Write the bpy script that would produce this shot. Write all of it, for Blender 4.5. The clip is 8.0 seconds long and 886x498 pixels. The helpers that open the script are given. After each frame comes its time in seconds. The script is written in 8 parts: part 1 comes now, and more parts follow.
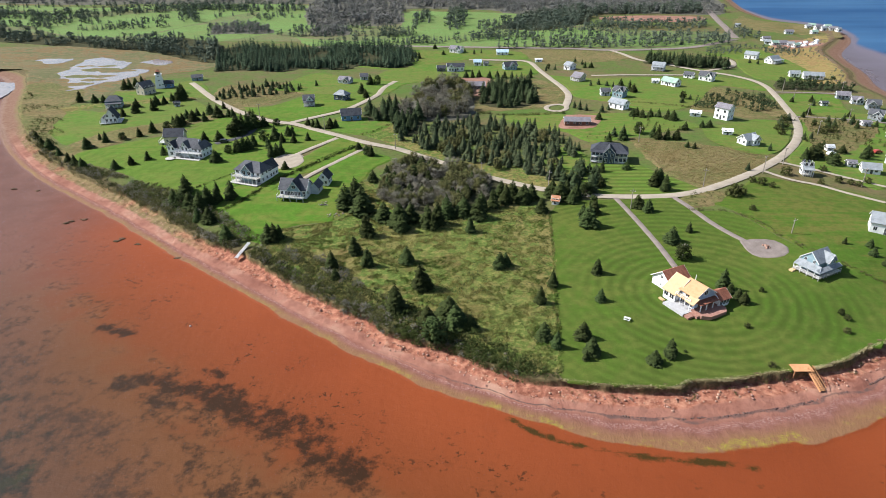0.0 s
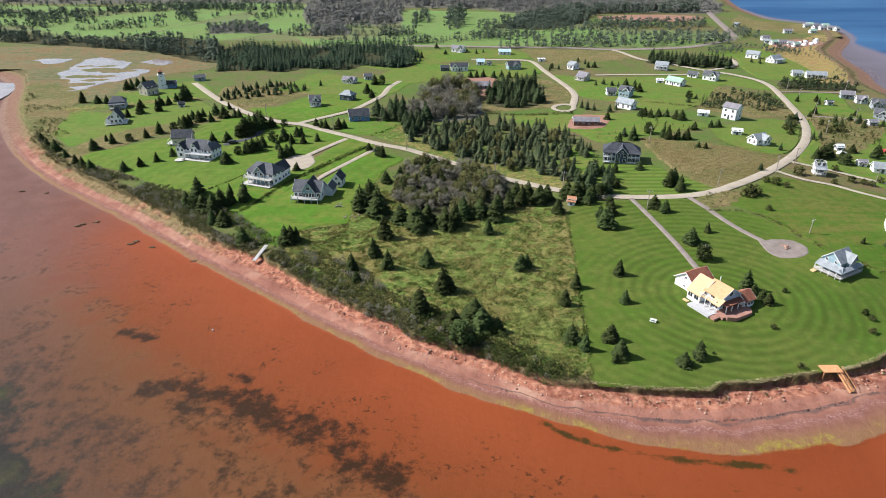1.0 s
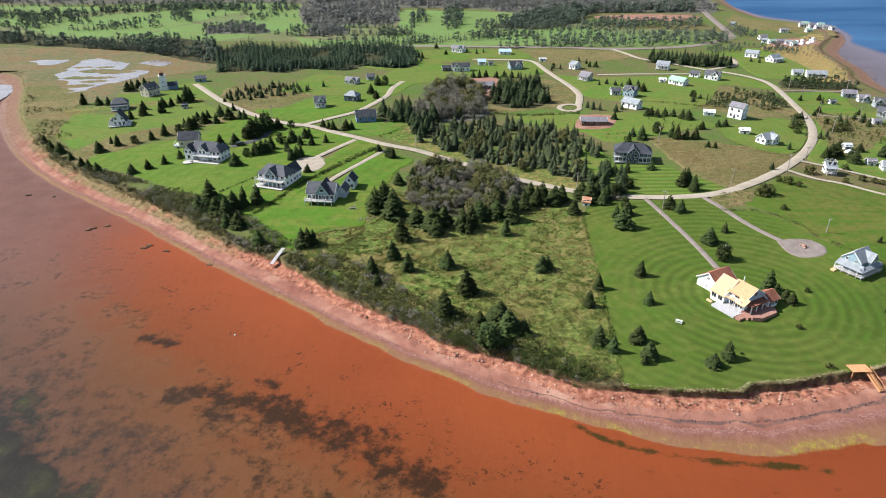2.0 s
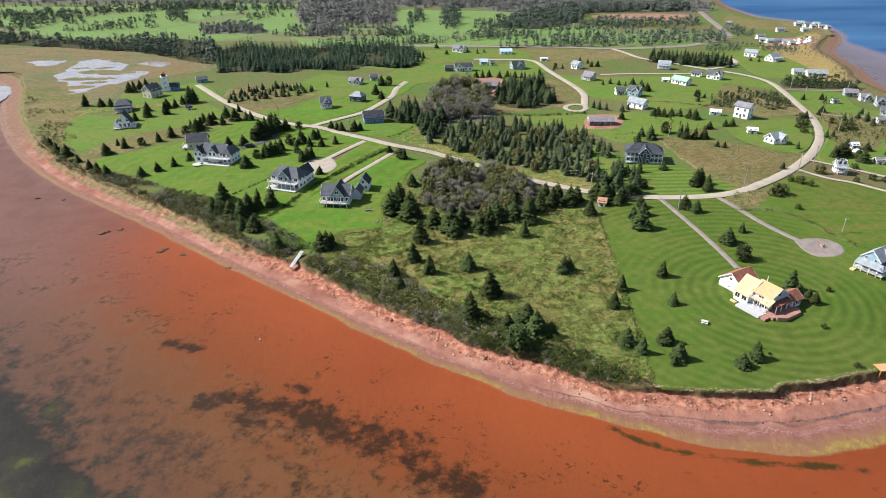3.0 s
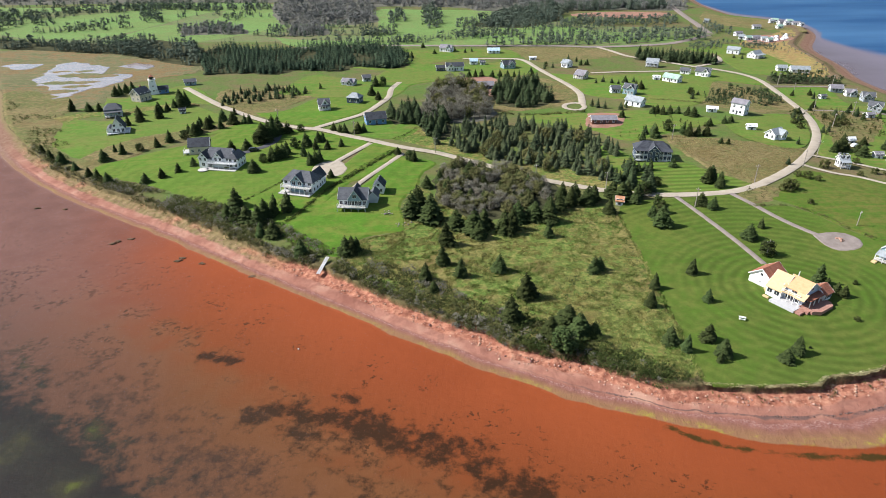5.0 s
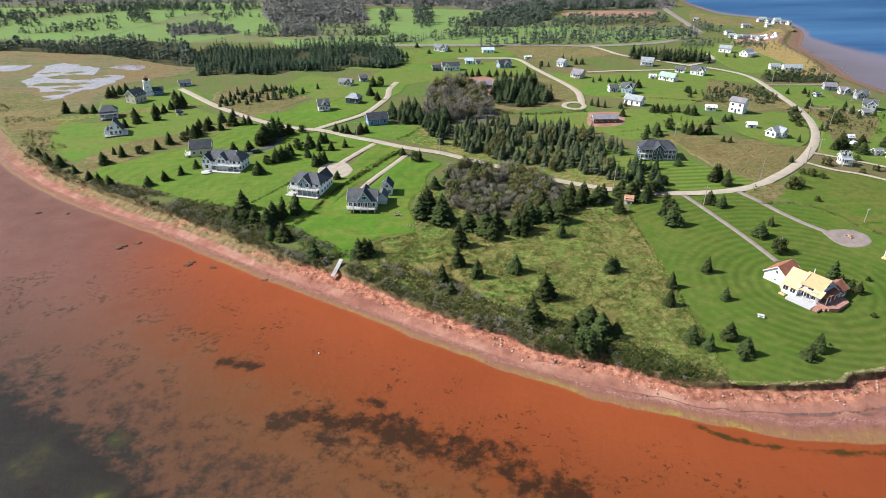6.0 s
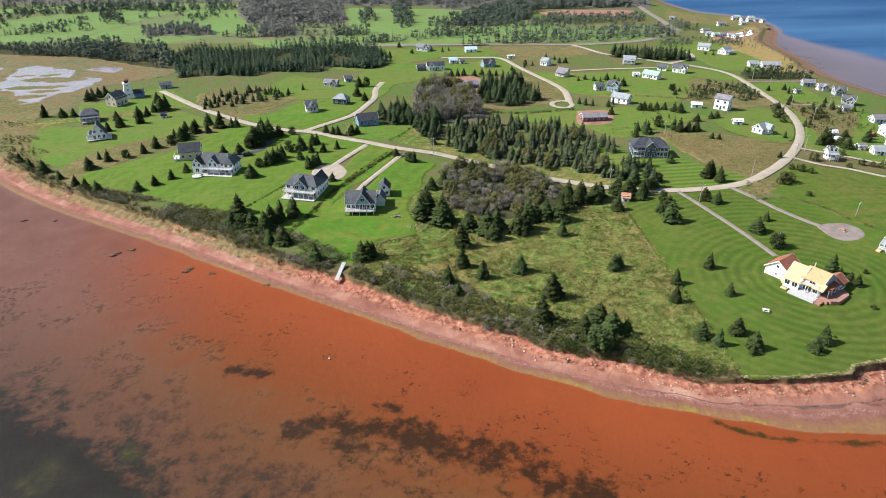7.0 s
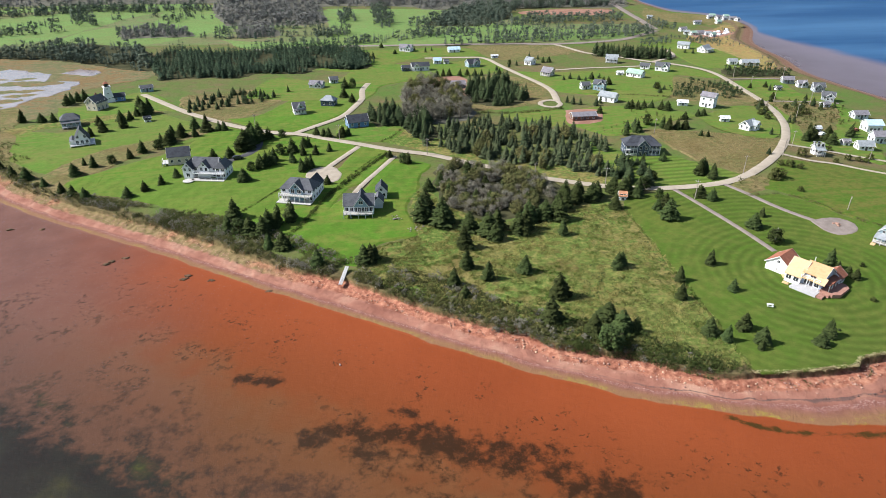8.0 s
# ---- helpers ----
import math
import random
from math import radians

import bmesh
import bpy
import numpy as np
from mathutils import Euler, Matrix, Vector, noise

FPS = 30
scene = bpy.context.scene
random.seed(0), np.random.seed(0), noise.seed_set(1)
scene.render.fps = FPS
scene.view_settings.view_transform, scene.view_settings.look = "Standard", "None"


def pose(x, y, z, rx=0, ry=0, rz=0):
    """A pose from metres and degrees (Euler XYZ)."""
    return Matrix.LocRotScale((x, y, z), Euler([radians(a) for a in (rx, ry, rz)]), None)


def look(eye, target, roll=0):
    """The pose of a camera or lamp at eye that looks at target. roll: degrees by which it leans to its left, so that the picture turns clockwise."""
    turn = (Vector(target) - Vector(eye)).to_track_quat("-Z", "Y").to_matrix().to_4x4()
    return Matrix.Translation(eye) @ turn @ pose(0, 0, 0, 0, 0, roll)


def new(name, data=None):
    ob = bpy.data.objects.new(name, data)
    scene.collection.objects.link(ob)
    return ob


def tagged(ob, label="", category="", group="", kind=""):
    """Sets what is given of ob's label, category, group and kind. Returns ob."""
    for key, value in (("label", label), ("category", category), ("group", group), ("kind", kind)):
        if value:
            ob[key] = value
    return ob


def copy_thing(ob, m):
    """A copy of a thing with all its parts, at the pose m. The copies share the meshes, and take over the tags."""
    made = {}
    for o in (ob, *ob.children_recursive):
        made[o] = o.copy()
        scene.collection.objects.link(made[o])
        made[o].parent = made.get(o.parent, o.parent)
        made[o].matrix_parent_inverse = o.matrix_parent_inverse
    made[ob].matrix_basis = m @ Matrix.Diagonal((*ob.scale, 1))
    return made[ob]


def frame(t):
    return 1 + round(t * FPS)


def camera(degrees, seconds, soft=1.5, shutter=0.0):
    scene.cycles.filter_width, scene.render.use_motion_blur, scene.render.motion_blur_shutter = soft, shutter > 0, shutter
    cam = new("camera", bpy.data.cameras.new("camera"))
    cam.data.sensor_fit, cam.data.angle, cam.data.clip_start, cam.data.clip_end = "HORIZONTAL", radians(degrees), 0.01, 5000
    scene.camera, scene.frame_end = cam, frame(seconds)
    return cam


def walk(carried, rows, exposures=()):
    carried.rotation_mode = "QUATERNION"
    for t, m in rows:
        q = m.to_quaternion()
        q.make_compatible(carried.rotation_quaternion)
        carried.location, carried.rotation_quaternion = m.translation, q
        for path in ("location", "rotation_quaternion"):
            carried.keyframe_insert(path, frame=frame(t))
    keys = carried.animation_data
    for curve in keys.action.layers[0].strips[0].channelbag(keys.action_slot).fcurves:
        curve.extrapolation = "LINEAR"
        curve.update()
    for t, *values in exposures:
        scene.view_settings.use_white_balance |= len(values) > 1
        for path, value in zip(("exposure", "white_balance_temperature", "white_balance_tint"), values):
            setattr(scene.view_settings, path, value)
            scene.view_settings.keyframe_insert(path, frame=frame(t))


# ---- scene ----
# ---- camera and its flight ----
cam = camera(72.0, 8.0, soft=0.6)
METRES, EYE, TILT, LEAN, TURN = 64.0, 86.56, -27.54, 0.20, 0.0
ROWS = [
    (0.0, 0.0, 0.0, 0.0, 0.0, 0.0, 0.0),
    (0.5, -0.0624, 0.0092, 0.0057, -0.35, -0.03, 0.14),
    (1.0, -0.1253, 0.0143, 0.0136, -0.67, -0.1, 0.26),
    (1.5, -0.1895, 0.0246, 0.0193, -1.07, -0.12, 0.47),
    (3.0, -0.3893, 0.0424, 0.0406, -2.32, -0.24, 1.05),
    (3.5, -0.4584, 0.0509, 0.0487, -2.78, -0.3, 1.29),
    (4.0, -0.5227, 0.0595, 0.0548, -3.47, -0.36, 1.63),
    (4.5, -0.5866, 0.0701, 0.0605, -4.34, -0.39, 2.06),
    (6.0, -0.7814, 0.1106, 0.0815, -6.37, -0.55, 3.0),
    (6.5, -0.8428, 0.1243, 0.088, -7.36, -0.62, 3.48),
    (7.0, -0.903, 0.1425, 0.0968, -8.6, -0.74, 4.07),
    (7.5, -0.9615, 0.16, 0.1058, -9.76, -0.83, 4.68),
    (8.0, -1.0181, 0.1809, 0.1145, -10.77, -0.91, 5.17),
]
walk(cam, [(t, pose(0, 0, EYE, TILT, LEAN, TURN) @ pose(METRES * x, METRES * y, METRES * z, 90 + pitch, roll, yaw)) for t, x, y, z, yaw, pitch, roll in ROWS],
     ((0.0, 0.70), (1.5, 0.75), (3.0, 0.80), (8.0, 0.77)))

# ---- daylight: autumn sun from beyond the marsh side, clear sky ----
SUN_TO = Vector((-1.0, 0.22, 0.0)).normalized()
SUN_ELEV = radians(41.0)
sun_dir = Vector((SUN_TO.x * math.cos(SUN_ELEV), SUN_TO.y * math.cos(SUN_ELEV), math.sin(SUN_ELEV)))
world = bpy.data.worlds.new("sky")
scene.world = world
world.use_nodes = True
wn = world.node_tree
sky = wn.nodes.new("ShaderNodeTexSky")
sky.sky_type = "NISHITA"
sky.sun_disc = False
sky.sun_elevation = SUN_ELEV
sky.sun_rotation = math.atan2(SUN_TO.x, SUN_TO.y)
sky.air_density, sky.dust_density, sky.ozone_density = 1.0, 1.2, 1.0
wn.nodes["Background"].inputs["Strength"].default_value = 0.085
wn.links.new(sky.outputs["Color"], wn.nodes["Background"].inputs["Color"])
sun = new("sun", bpy.data.lights.new("sun", "SUN"))
sun.data.energy, sun.data.angle, sun.data.color = 5.0, radians(0.55), (1.0, 0.97, 0.96)
sun.matrix_world = look((0, 0, 300), Vector((0, 0, 300)) - sun_dir)
# ---- materials ----
def material(name, rough=0.8, spec=0.3):
    m = bpy.data.materials.new(name)
    m.use_nodes = True
    nt = m.node_tree
    b = nt.nodes["Principled BSDF"]
    b.inputs["Roughness"].default_value = rough
    b.inputs["Specular IOR Level"].default_value = spec
    return m, nt, b


def node(nt, kind, **values):
    n = nt.nodes.new(kind)
    for k, v in values.items():
        if k in n.inputs.keys():
            n.inputs[k].default_value = v
    return n


def place(nt, space="world"):
    if space == "world":
        return nt.nodes.new("ShaderNodeNewGeometry").outputs["Position"]
    return nt.nodes.new("ShaderNodeTexCoord").outputs["Object"]


def noise_of(nt, at, scale, detail=4.0, rough=0.55, stretch=None):
    if stretch:
        mp = nt.nodes.new("ShaderNodeMapping")
        mp.inputs["Scale"].default_value = stretch
        nt.links.new(at, mp.inputs["Vector"])
        at = mp.outputs["Vector"]
    n = node(nt, "ShaderNodeTexNoise", Scale=scale, Detail=detail, Roughness=rough)
    nt.links.new(at, n.inputs["Vector"])
    return n.outputs["Fac"]


def ramp(nt, fac, stops):
    r = nt.nodes.new("ShaderNodeValToRGB")
    els = r.color_ramp.elements
    while len(els) < len(stops):
        els.new(0.5)
    for e, (p, c) in zip(els, stops):
        e.position = p
        e.color = (*c, 1) if len(c) == 3 else c
    nt.links.new(fac, r.inputs["Fac"])
    return r.outputs["Color"]


def blend(nt, fac, a, b, kind="MIX"):
    m = nt.nodes.new("ShaderNodeMix")
    m.data_type, m.blend_type = "RGBA", kind
    m.clamp_factor = True
    def put(sock, v):
        if isinstance(v, (int, float)):
            sock.default_value = v
        elif isinstance(v, tuple):
            sock.default_value = (*v, 1)
        else:
            nt.links.new(v, sock)
    put(m.inputs[0], fac), put(m.inputs[6], a), put(m.inputs[7], b)
    return m.outputs[2]


def calc(nt, op, a, b=0.0, c=0.0, clamp=False):
    m = nt.nodes.new("ShaderNodeMath")
    m.operation, m.use_clamp = op, clamp
    for sock, v in zip(m.inputs, (a, b, c)):
        if isinstance(v, (int, float)):
            sock.default_value = v
        else:
            nt.links.new(v, sock)
    return m.outputs[0]


def span(nt, v, lo, hi, a=0.0, b=1.0):
    m = nt.nodes.new("ShaderNodeMapRange")
    m.interpolation_type = "SMOOTHSTEP"
    for k, x in (("From Min", lo), ("From Max", hi), ("To Min", a), ("To Max", b)):
        m.inputs[k].default_value = x
    nt.links.new(v, m.inputs["Value"])
    return m.outputs["Result"]


def bump(nt, b, height, strength=0.5, distance=0.1):
    n = node(nt, "ShaderNodeBump", Strength=strength, Distance=distance)
    nt.links.new(height, n.inputs["Height"])
    nt.links.new(n.outputs["Normal"], b.inputs["Normal"])


def rand(nt):
    return nt.nodes.new("ShaderNodeObjectInfo").outputs["Random"]


def mottled(name, dark, light, scale=0.5, rough=0.85, spec=0.2, space="world", relief=0.0, vary=0.0, island=False):
    """A surface in two tones, mixed by coarse and fine noise."""
    m, nt, b = material(name, rough, spec)
    at = place(nt, space)
    big, small = noise_of(nt, at, scale, 5.0), noise_of(nt, at, scale * 9, 3.0)
    f = calc(nt, "ADD", calc(nt, "MULTIPLY", big, 0.6), calc(nt, "MULTIPLY", small, 0.4))
    col = ramp(nt, f, [(0.36, dark), (0.64, light)])
    if vary:
        r = nt.nodes.new("ShaderNodeNewGeometry").outputs["Random Per Island"] if island else rand(nt)
        hsv = nt.nodes.new("ShaderNodeHueSaturation")
        nt.links.new(col, hsv.inputs["Color"])
        nt.links.new(calc(nt, "MULTIPLY_ADD", r, vary * 2, 1 - vary), hsv.inputs["Value"])
        nt.links.new(calc(nt, "MULTIPLY_ADD", r, 0.04, 0.48), hsv.inputs["Hue"])
        col = hsv.outputs["Color"]
    nt.links.new(col, b.inputs["Base Color"])
    if relief:
        bump(nt, b, small, 0.8, relief)
    return m


def grass(name, tones, stripes=None, patch=0.035, relief=0.12, lay=60, comb=0.5, spread=0.075, coarse=0.0, even=False):
    """Turf in three tones, from dry to lush, with optional mowing bands: (angle, width, strength) or (x, y, width, strength) for rings."""
    m, nt, b = material(name, 0.95, 0.08)
    at = place(nt)
    big, mid, small = noise_of(nt, at, patch, 4), noise_of(nt, at, patch * 8, 4), noise_of(nt, at, 1.6, 5, 0.7)
    f = calc(nt, "ADD", calc(nt, "ADD", calc(nt, "MULTIPLY", big, 0.40), calc(nt, "MULTIPLY", mid, 0.38)), calc(nt, "MULTIPLY", small, 0.22))
    mow = nt.nodes.new("ShaderNodeMapping")
    mow.inputs["Rotation"].default_value = (0, 0, radians(lay))
    mow.inputs["Scale"].default_value = (0.05, 1.0, 1.0)
    nt.links.new(at, mow.inputs["Vector"])
    streak = noise_of(nt, mow.outputs["Vector"], 0.5, 4, 0.65)
    f = calc(nt, "ADD", f, calc(nt, "MULTIPLY_ADD", streak, comb, -0.5 * comb))
    dry, main, lush = tones
    col = ramp(nt, f, [(0.5 - spread, dry), (0.5, main), (0.5 + spread, lush)])
    wide = noise_of(nt, at, 0.011, 3)
    col = blend(nt, span(nt, wide, 0.46, 0.64, 0.0, 0.55), col, tuple(0.78 * a + 0.22 * b for a, b in zip(main, (0.16, 0.13, 0.05))))
    col = blend(nt, span(nt, noise_of(nt, at, 0.16, 4, 0.6), 0.55, 0.70, 0.0, 0.45), col, tuple(0.62 * c for c in main))
    blades = noise_of(nt, at, 5.0, 4, 0.75)
    col = blend(nt, span(nt, blades, 0.42, 0.70, 0.0, 0.55), col, tuple(0.5 * c for c in main))
    col = blend(nt, span(nt, small, 0.52, 0.72, 0.0, 0.4), col, (1.15 * dry[0], 1.3 * dry[1], 1.2 * dry[2]))
    clod = noise_of(nt, at, 0.55, 5, 0.7)
    col = blend(nt, span(nt, clod, 0.34, 0.50, 0.38, 0.0), col, tuple(0.6 * c for c in main))
    col = blend(nt, span(nt, clod, 0.52, 0.68, 0.0, 0.35), col, tuple(1.35 * c for c in main))
    if coarse:
        hummock = noise_of(nt, at, 0.8, 5, 0.75)
        col = blend(nt, span(nt, hummock, 0.36, 0.52, coarse, 0.0), col, tuple(0.38 * c for c in main))
        col = blend(nt, span(nt, hummock, 0.50, 0.66, 0.0, coarse * 0.7), col, tuple(1.5 * c for c in dry))
        col = blend(nt, span(nt, noise_of(nt, at, 0.06, 4, 0.6), 0.52, 0.66, 0.0, coarse * 0.8), col, (0.125, 0.088, 0.034))
    if stripes:
        sep = nt.nodes.new("ShaderNodeSeparateXYZ")
        nt.links.new(at, sep.inputs[0])
        x, y = sep.outputs[0], sep.outputs[1]
        wob = calc(nt, "MULTIPLY", noise_of(nt, at, 0.05, 2), 1.5)
        if len(stripes) == 3:
            ang, width, amount = stripes
            run = calc(nt, "ADD", calc(nt, "MULTIPLY", x, math.cos(radians(ang))), calc(nt, "MULTIPLY", y, math.sin(radians(ang))))
        else:
            cx, cy, width, amount = stripes
            dx, dy = calc(nt, "SUBTRACT", x, cx), calc(nt, "SUBTRACT", y, cy)
            run = calc(nt, "SQRT", calc(nt, "ADD", calc(nt, "MULTIPLY", dx, dx), calc(nt, "MULTIPLY", calc(nt, "MULTIPLY", dy, dy), 1.1)))
        wave = calc(nt, "SINE", calc(nt, "MULTIPLY", calc(nt, "ADD", run, wob), 2 * math.pi / width))
        soft = calc(nt, "MULTIPLY_ADD", wave, 0.5, 0.5)
        if not even:
            soft = calc(nt, "MULTIPLY", calc(nt, "MULTIPLY", soft, span(nt, mid, 0.3, 0.6, 0.4, 1.0)), span(nt, noise_of(nt, at, 0.022, 2), 0.36, 0.58, 0.12, 1.0))
        col = blend(nt, calc(nt, "MULTIPLY", soft, amount), col, tuple(0.55 * c for c in main), "MIX")
    nt.links.new(col, b.inputs["Base Color"])
    bump(nt, b, calc(nt, "ADD", small, calc(nt, "MULTIPLY", blades, 0.4)), 0.8, relief)
    return m


LAWN_TONES = ((0.142, 0.148, 0.040), (0.102, 0.156, 0.028), (0.078, 0.164, 0.022))
mat_lawn = grass("lawn", LAWN_TONES)
mat_lawn_bright = grass("lawn_lush", ((0.128, 0.158, 0.030), (0.092, 0.160, 0.022), (0.070, 0.162, 0.016)), (150, 6.0, 0.34), lay=-30)
mat_lawn_rings = grass("lawn_mown_in_rings", ((0.100, 0.124, 0.025), (0.079, 0.119, 0.020), (0.064, 0.121, 0.015)), (66.0, 137.0, 3.1, 0.72), comb=0.16)
mat_lawn_olive = grass("lawn_olive", ((0.115, 0.118, 0.028), (0.078, 0.118, 0.019), (0.056, 0.116, 0.013)), (25, 5.0, 0.25))
mat_lawn_rows = grass("lawn_mown_in_rows", ((0.150, 0.160, 0.042), (0.112, 0.168, 0.030), (0.090, 0.176, 0.024)), (84, 3.4, 0.85), even=True)
# far turf: extra blue for distance haze is put into the tones
mat_hazy_fairway = grass("fairway", ((0.150, 0.185, 0.065), (0.130, 0.210, 0.062), (0.140, 0.240, 0.070)), (75, 16.0, 0.10), 0.02)
mat_hazy_golf = grass("golf_turf_hazy", ((0.160, 0.144, 0.075), (0.120, 0.152, 0.062), (0.132, 0.200, 0.066)), (20, 30.0, 0.12), 0.012, spread=0.05)
mat_rough = grass("rough_meadow", ((0.214, 0.182, 0.066), (0.148, 0.169, 0.043), (0.082, 0.158, 0.027)), None, 0.045, 0.5, 20, 0.1, 0.030, 0.75)
mat_brown = grass("dry_field", ((0.200, 0.155, 0.074), (0.150, 0.132, 0.053), (0.098, 0.118, 0.036)), None, 0.05, 0.35, 20, 0.15, 0.04, 0.5)
mat_marsh = grass("salt_marsh", ((0.175, 0.115, 0.052), (0.168, 0.148, 0.080), (0.098, 0.115, 0.046)), None, 0.022, 0.3, 5, 0.4, 0.045)
mat_dune = grass("dune_grass", ((0.23, 0.145, 0.065), (0.30, 0.230, 0.085), (0.135, 0.140, 0.048)), None, 0.03, 0.3, 10, 0.3, 0.045)
mat_flats = grass("tidal_flats", ((0.130, 0.088, 0.060), (0.158, 0.108, 0.056), (0.155, 0.122, 0.090)), None, 0.02, 0.2, 10, 0.4, 0.05)
mat_gravel = mottled("pale_gravel", (0.285, 0.245, 0.190), (0.375, 0.328, 0.262), 0.35, 0.95, 0.1, relief=0.04)
mat_gravel_grey = mottled("grey_gravel", (0.165, 0.138, 0.122), (0.25, 0.212, 0.188), 0.4, 0.95, 0.1, relief=0.04)
mat_asphalt = mottled("asphalt", (0.05, 0.05, 0.055), (0.085, 0.085, 0.09), 0.3, 0.9, 0.2)
mat_forest_floor = mottled("forest_floor", (0.032, 0.036, 0.018), (0.070, 0.068, 0.036), 0.15, 0.95, 0.03, relief=0.1)
mat_grey_floor = mottled("grey_wood_floor", (0.085, 0.085, 0.066), (0.135, 0.130, 0.105), 0.05, 0.95, 0.03)
mat_red_earth = mottled("red_earth", (0.19, 0.095, 0.068), (0.31, 0.185, 0.14), 0.12, 0.95, 0.05, relief=0.1)


def make_ground_material():
    m, nt, b = material("ground", 0.95, 0.1)
    at = place(nt)
    edge = nt.nodes.new("ShaderNodeAttribute")
    edge.attribute_name = "edge"
    d = edge.outputs["Fac"]
    weed = nt.nodes.new("ShaderNodeAttribute")
    weed.attribute_name = "weed"
    w = weed.outputs["Fac"]
    big, mid, small, fine = noise_of(nt, at, 0.018, 4), noise_of(nt, at, 0.11, 5), noise_of(nt, at, 0.6, 5, 0.65), noise_of(nt, at, 2.5, 4, 0.7)
    # turf inland
    f = calc(nt, "ADD", calc(nt, "MULTIPLY", big, 0.55), calc(nt, "MULTIPLY", mid, 0.45))
    turf = ramp(nt, f, [(0.38, (0.135, 0.102, 0.052)), (0.46, (0.112, 0.110, 0.042)), (0.52, (0.092, 0.118, 0.032)), (0.60, (0.072, 0.130, 0.024))])
    turf = blend(nt, span(nt, small, 0.46, 0.70, 0.0, 0.7), turf, (0.060, 0.072, 0.024))
    turf = blend(nt, span(nt, fine, 0.50, 0.72, 0.0, 0.5), turf, (0.15, 0.13, 0.06))
    turf = blend(nt, span(nt, calc(nt, "ADD", d, calc(nt, "MULTIPLY_ADD", mid, 5, -2.5)), -5.5, -2.0, 0.0, 0.9), turf, ramp(nt, small, [(0.35, (0.062, 0.052, 0.024)), (0.65, (0.150, 0.112, 0.056))]))
    # bank and beach, by the distance from the bank's edge
    dn = calc(nt, "ADD", d, calc(nt, "MULTIPLY_ADD", small, 2.4, -1.2))
    dl = calc(nt, "ADD", d, calc(nt, "MULTIPLY_ADD", mid, 2.6, -1.3))
    rock = ramp(nt, small, [(0.30, (0.13, 0.044, 0.028)), (0.5, (0.300, 0.125, 0.080)), (0.68, (0.46, 0.235, 0.150))])
    rock = blend(nt, span(nt, fine, 0.52, 0.72, 0.0, 0.55), rock, (0.13, 0.040, 0.025))
    sand = ramp(nt, mid, [(0.33, (0.20, 0.085, 0.060)), (0.52, (0.285, 0.135, 0.096)), (0.7, (0.385, 0.225, 0.160))])
    sand = blend(nt, span(nt, fine, 0.5, 0.7, 0.0, 0.3), sand, (0.20, 0.085, 0.062))
    wet = ramp(nt, small, [(0.3, (0.150, 0.062, 0.048)), (0.7, (0.225, 0.102, 0.078))])
    sepw = nt.nodes.new("ShaderNodeSeparateXYZ")
    nt.links.new(at, sepw.inputs[0])
    tan_face = ramp(nt, small, [(0.3, (0.115, 0.098, 0.040)), (0.55, (0.195, 0.150, 0.072)), (0.7, (0.26, 0.165, 0.105))])
    rock = blend(nt, calc(nt, "MULTIPLY", span(nt, calc(nt, "ADD", sepw.outputs[0], calc(nt, "MULTIPLY_ADD", mid, 30, -15)), -70, -88), span(nt, mid, 0.36, 0.54, 0.35, 0.95)), rock, tan_face)
    beach = blend(nt, span(nt, dn, 3.4, 4.6), rock, sand)
    ledge = calc(nt, "MULTIPLY", calc(nt, "MULTIPLY", span(nt, dl, 6.75, 6.85), span(nt, dl, 7.3, 7.05)), span(nt, sepw.outputs[0], -25, 15, 0.1, 1.0))
    beach = blend(nt, calc(nt, "MULTIPLY", ledge, span(nt, small, 0.34, 0.55, 0.3, 0.8)), beach, (0.095, 0.064, 0.058))
    foam = calc(nt, "MULTIPLY", span(nt, dl, 7.5, 7.8), span(nt, dl, 8.6, 7.9))
    beach = blend(nt, span(nt, dl, 7.0, 8.0), beach, wet)
    beach = blend(nt, calc(nt, "MULTIPLY", foam, span(nt, fine, 0.45, 0.7, 0.0, 0.6)), beach, (0.46, 0.32, 0.28))
    algae = calc(nt, "MULTIPLY", calc(nt, "MULTIPLY", span(nt, dl, 9.2, 9.8), span(nt, dl, 11.0, 10.5)), span(nt, calc(nt, "ADD", calc(nt, "MULTIPLY", mid, 0.5), calc(nt, "MULTIPLY", small, 0.5)), 0.47, 0.62))
    beach = blend(nt, span(nt, dl, 8.0, 9.7, 0.0, 0.72), beach, (0.205, 0.115, 0.050))
    beach = blend(nt, calc(nt, "MULTIPLY", calc(nt, "MULTIPLY", algae, span(nt, fine, 0.36, 0.60, 0.25, 1.0)), span(nt, sepw.outputs[0], -30, 20, 0.35, 0.8)), beach, (0.26, 0.235, 0.030))
    # sea floor: red sand, then browner sand with eelgrass, mud by the inlet with reflected sky in its mauve
    bed = ramp(nt, big, [(0.35, (0.180, 0.041, 0.012)), (0.6, (0.226, 0.053, 0.016))])
    bed = blend(nt, span(nt, fine, 0.45, 0.75, 0.0, 0.12), bed, (0.135, 0.040, 0.016))
    # light lost in deepening water: the bed's own colour darkens away from the bank
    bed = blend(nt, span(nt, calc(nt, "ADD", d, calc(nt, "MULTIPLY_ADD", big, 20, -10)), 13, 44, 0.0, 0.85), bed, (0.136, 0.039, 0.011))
    brown = ramp(nt, mid, [(0.35, (0.105, 0.044, 0.016)), (0.65, (0.145, 0.060, 0.022))])
    wave = nt.nodes.new("ShaderNodeTexWave")
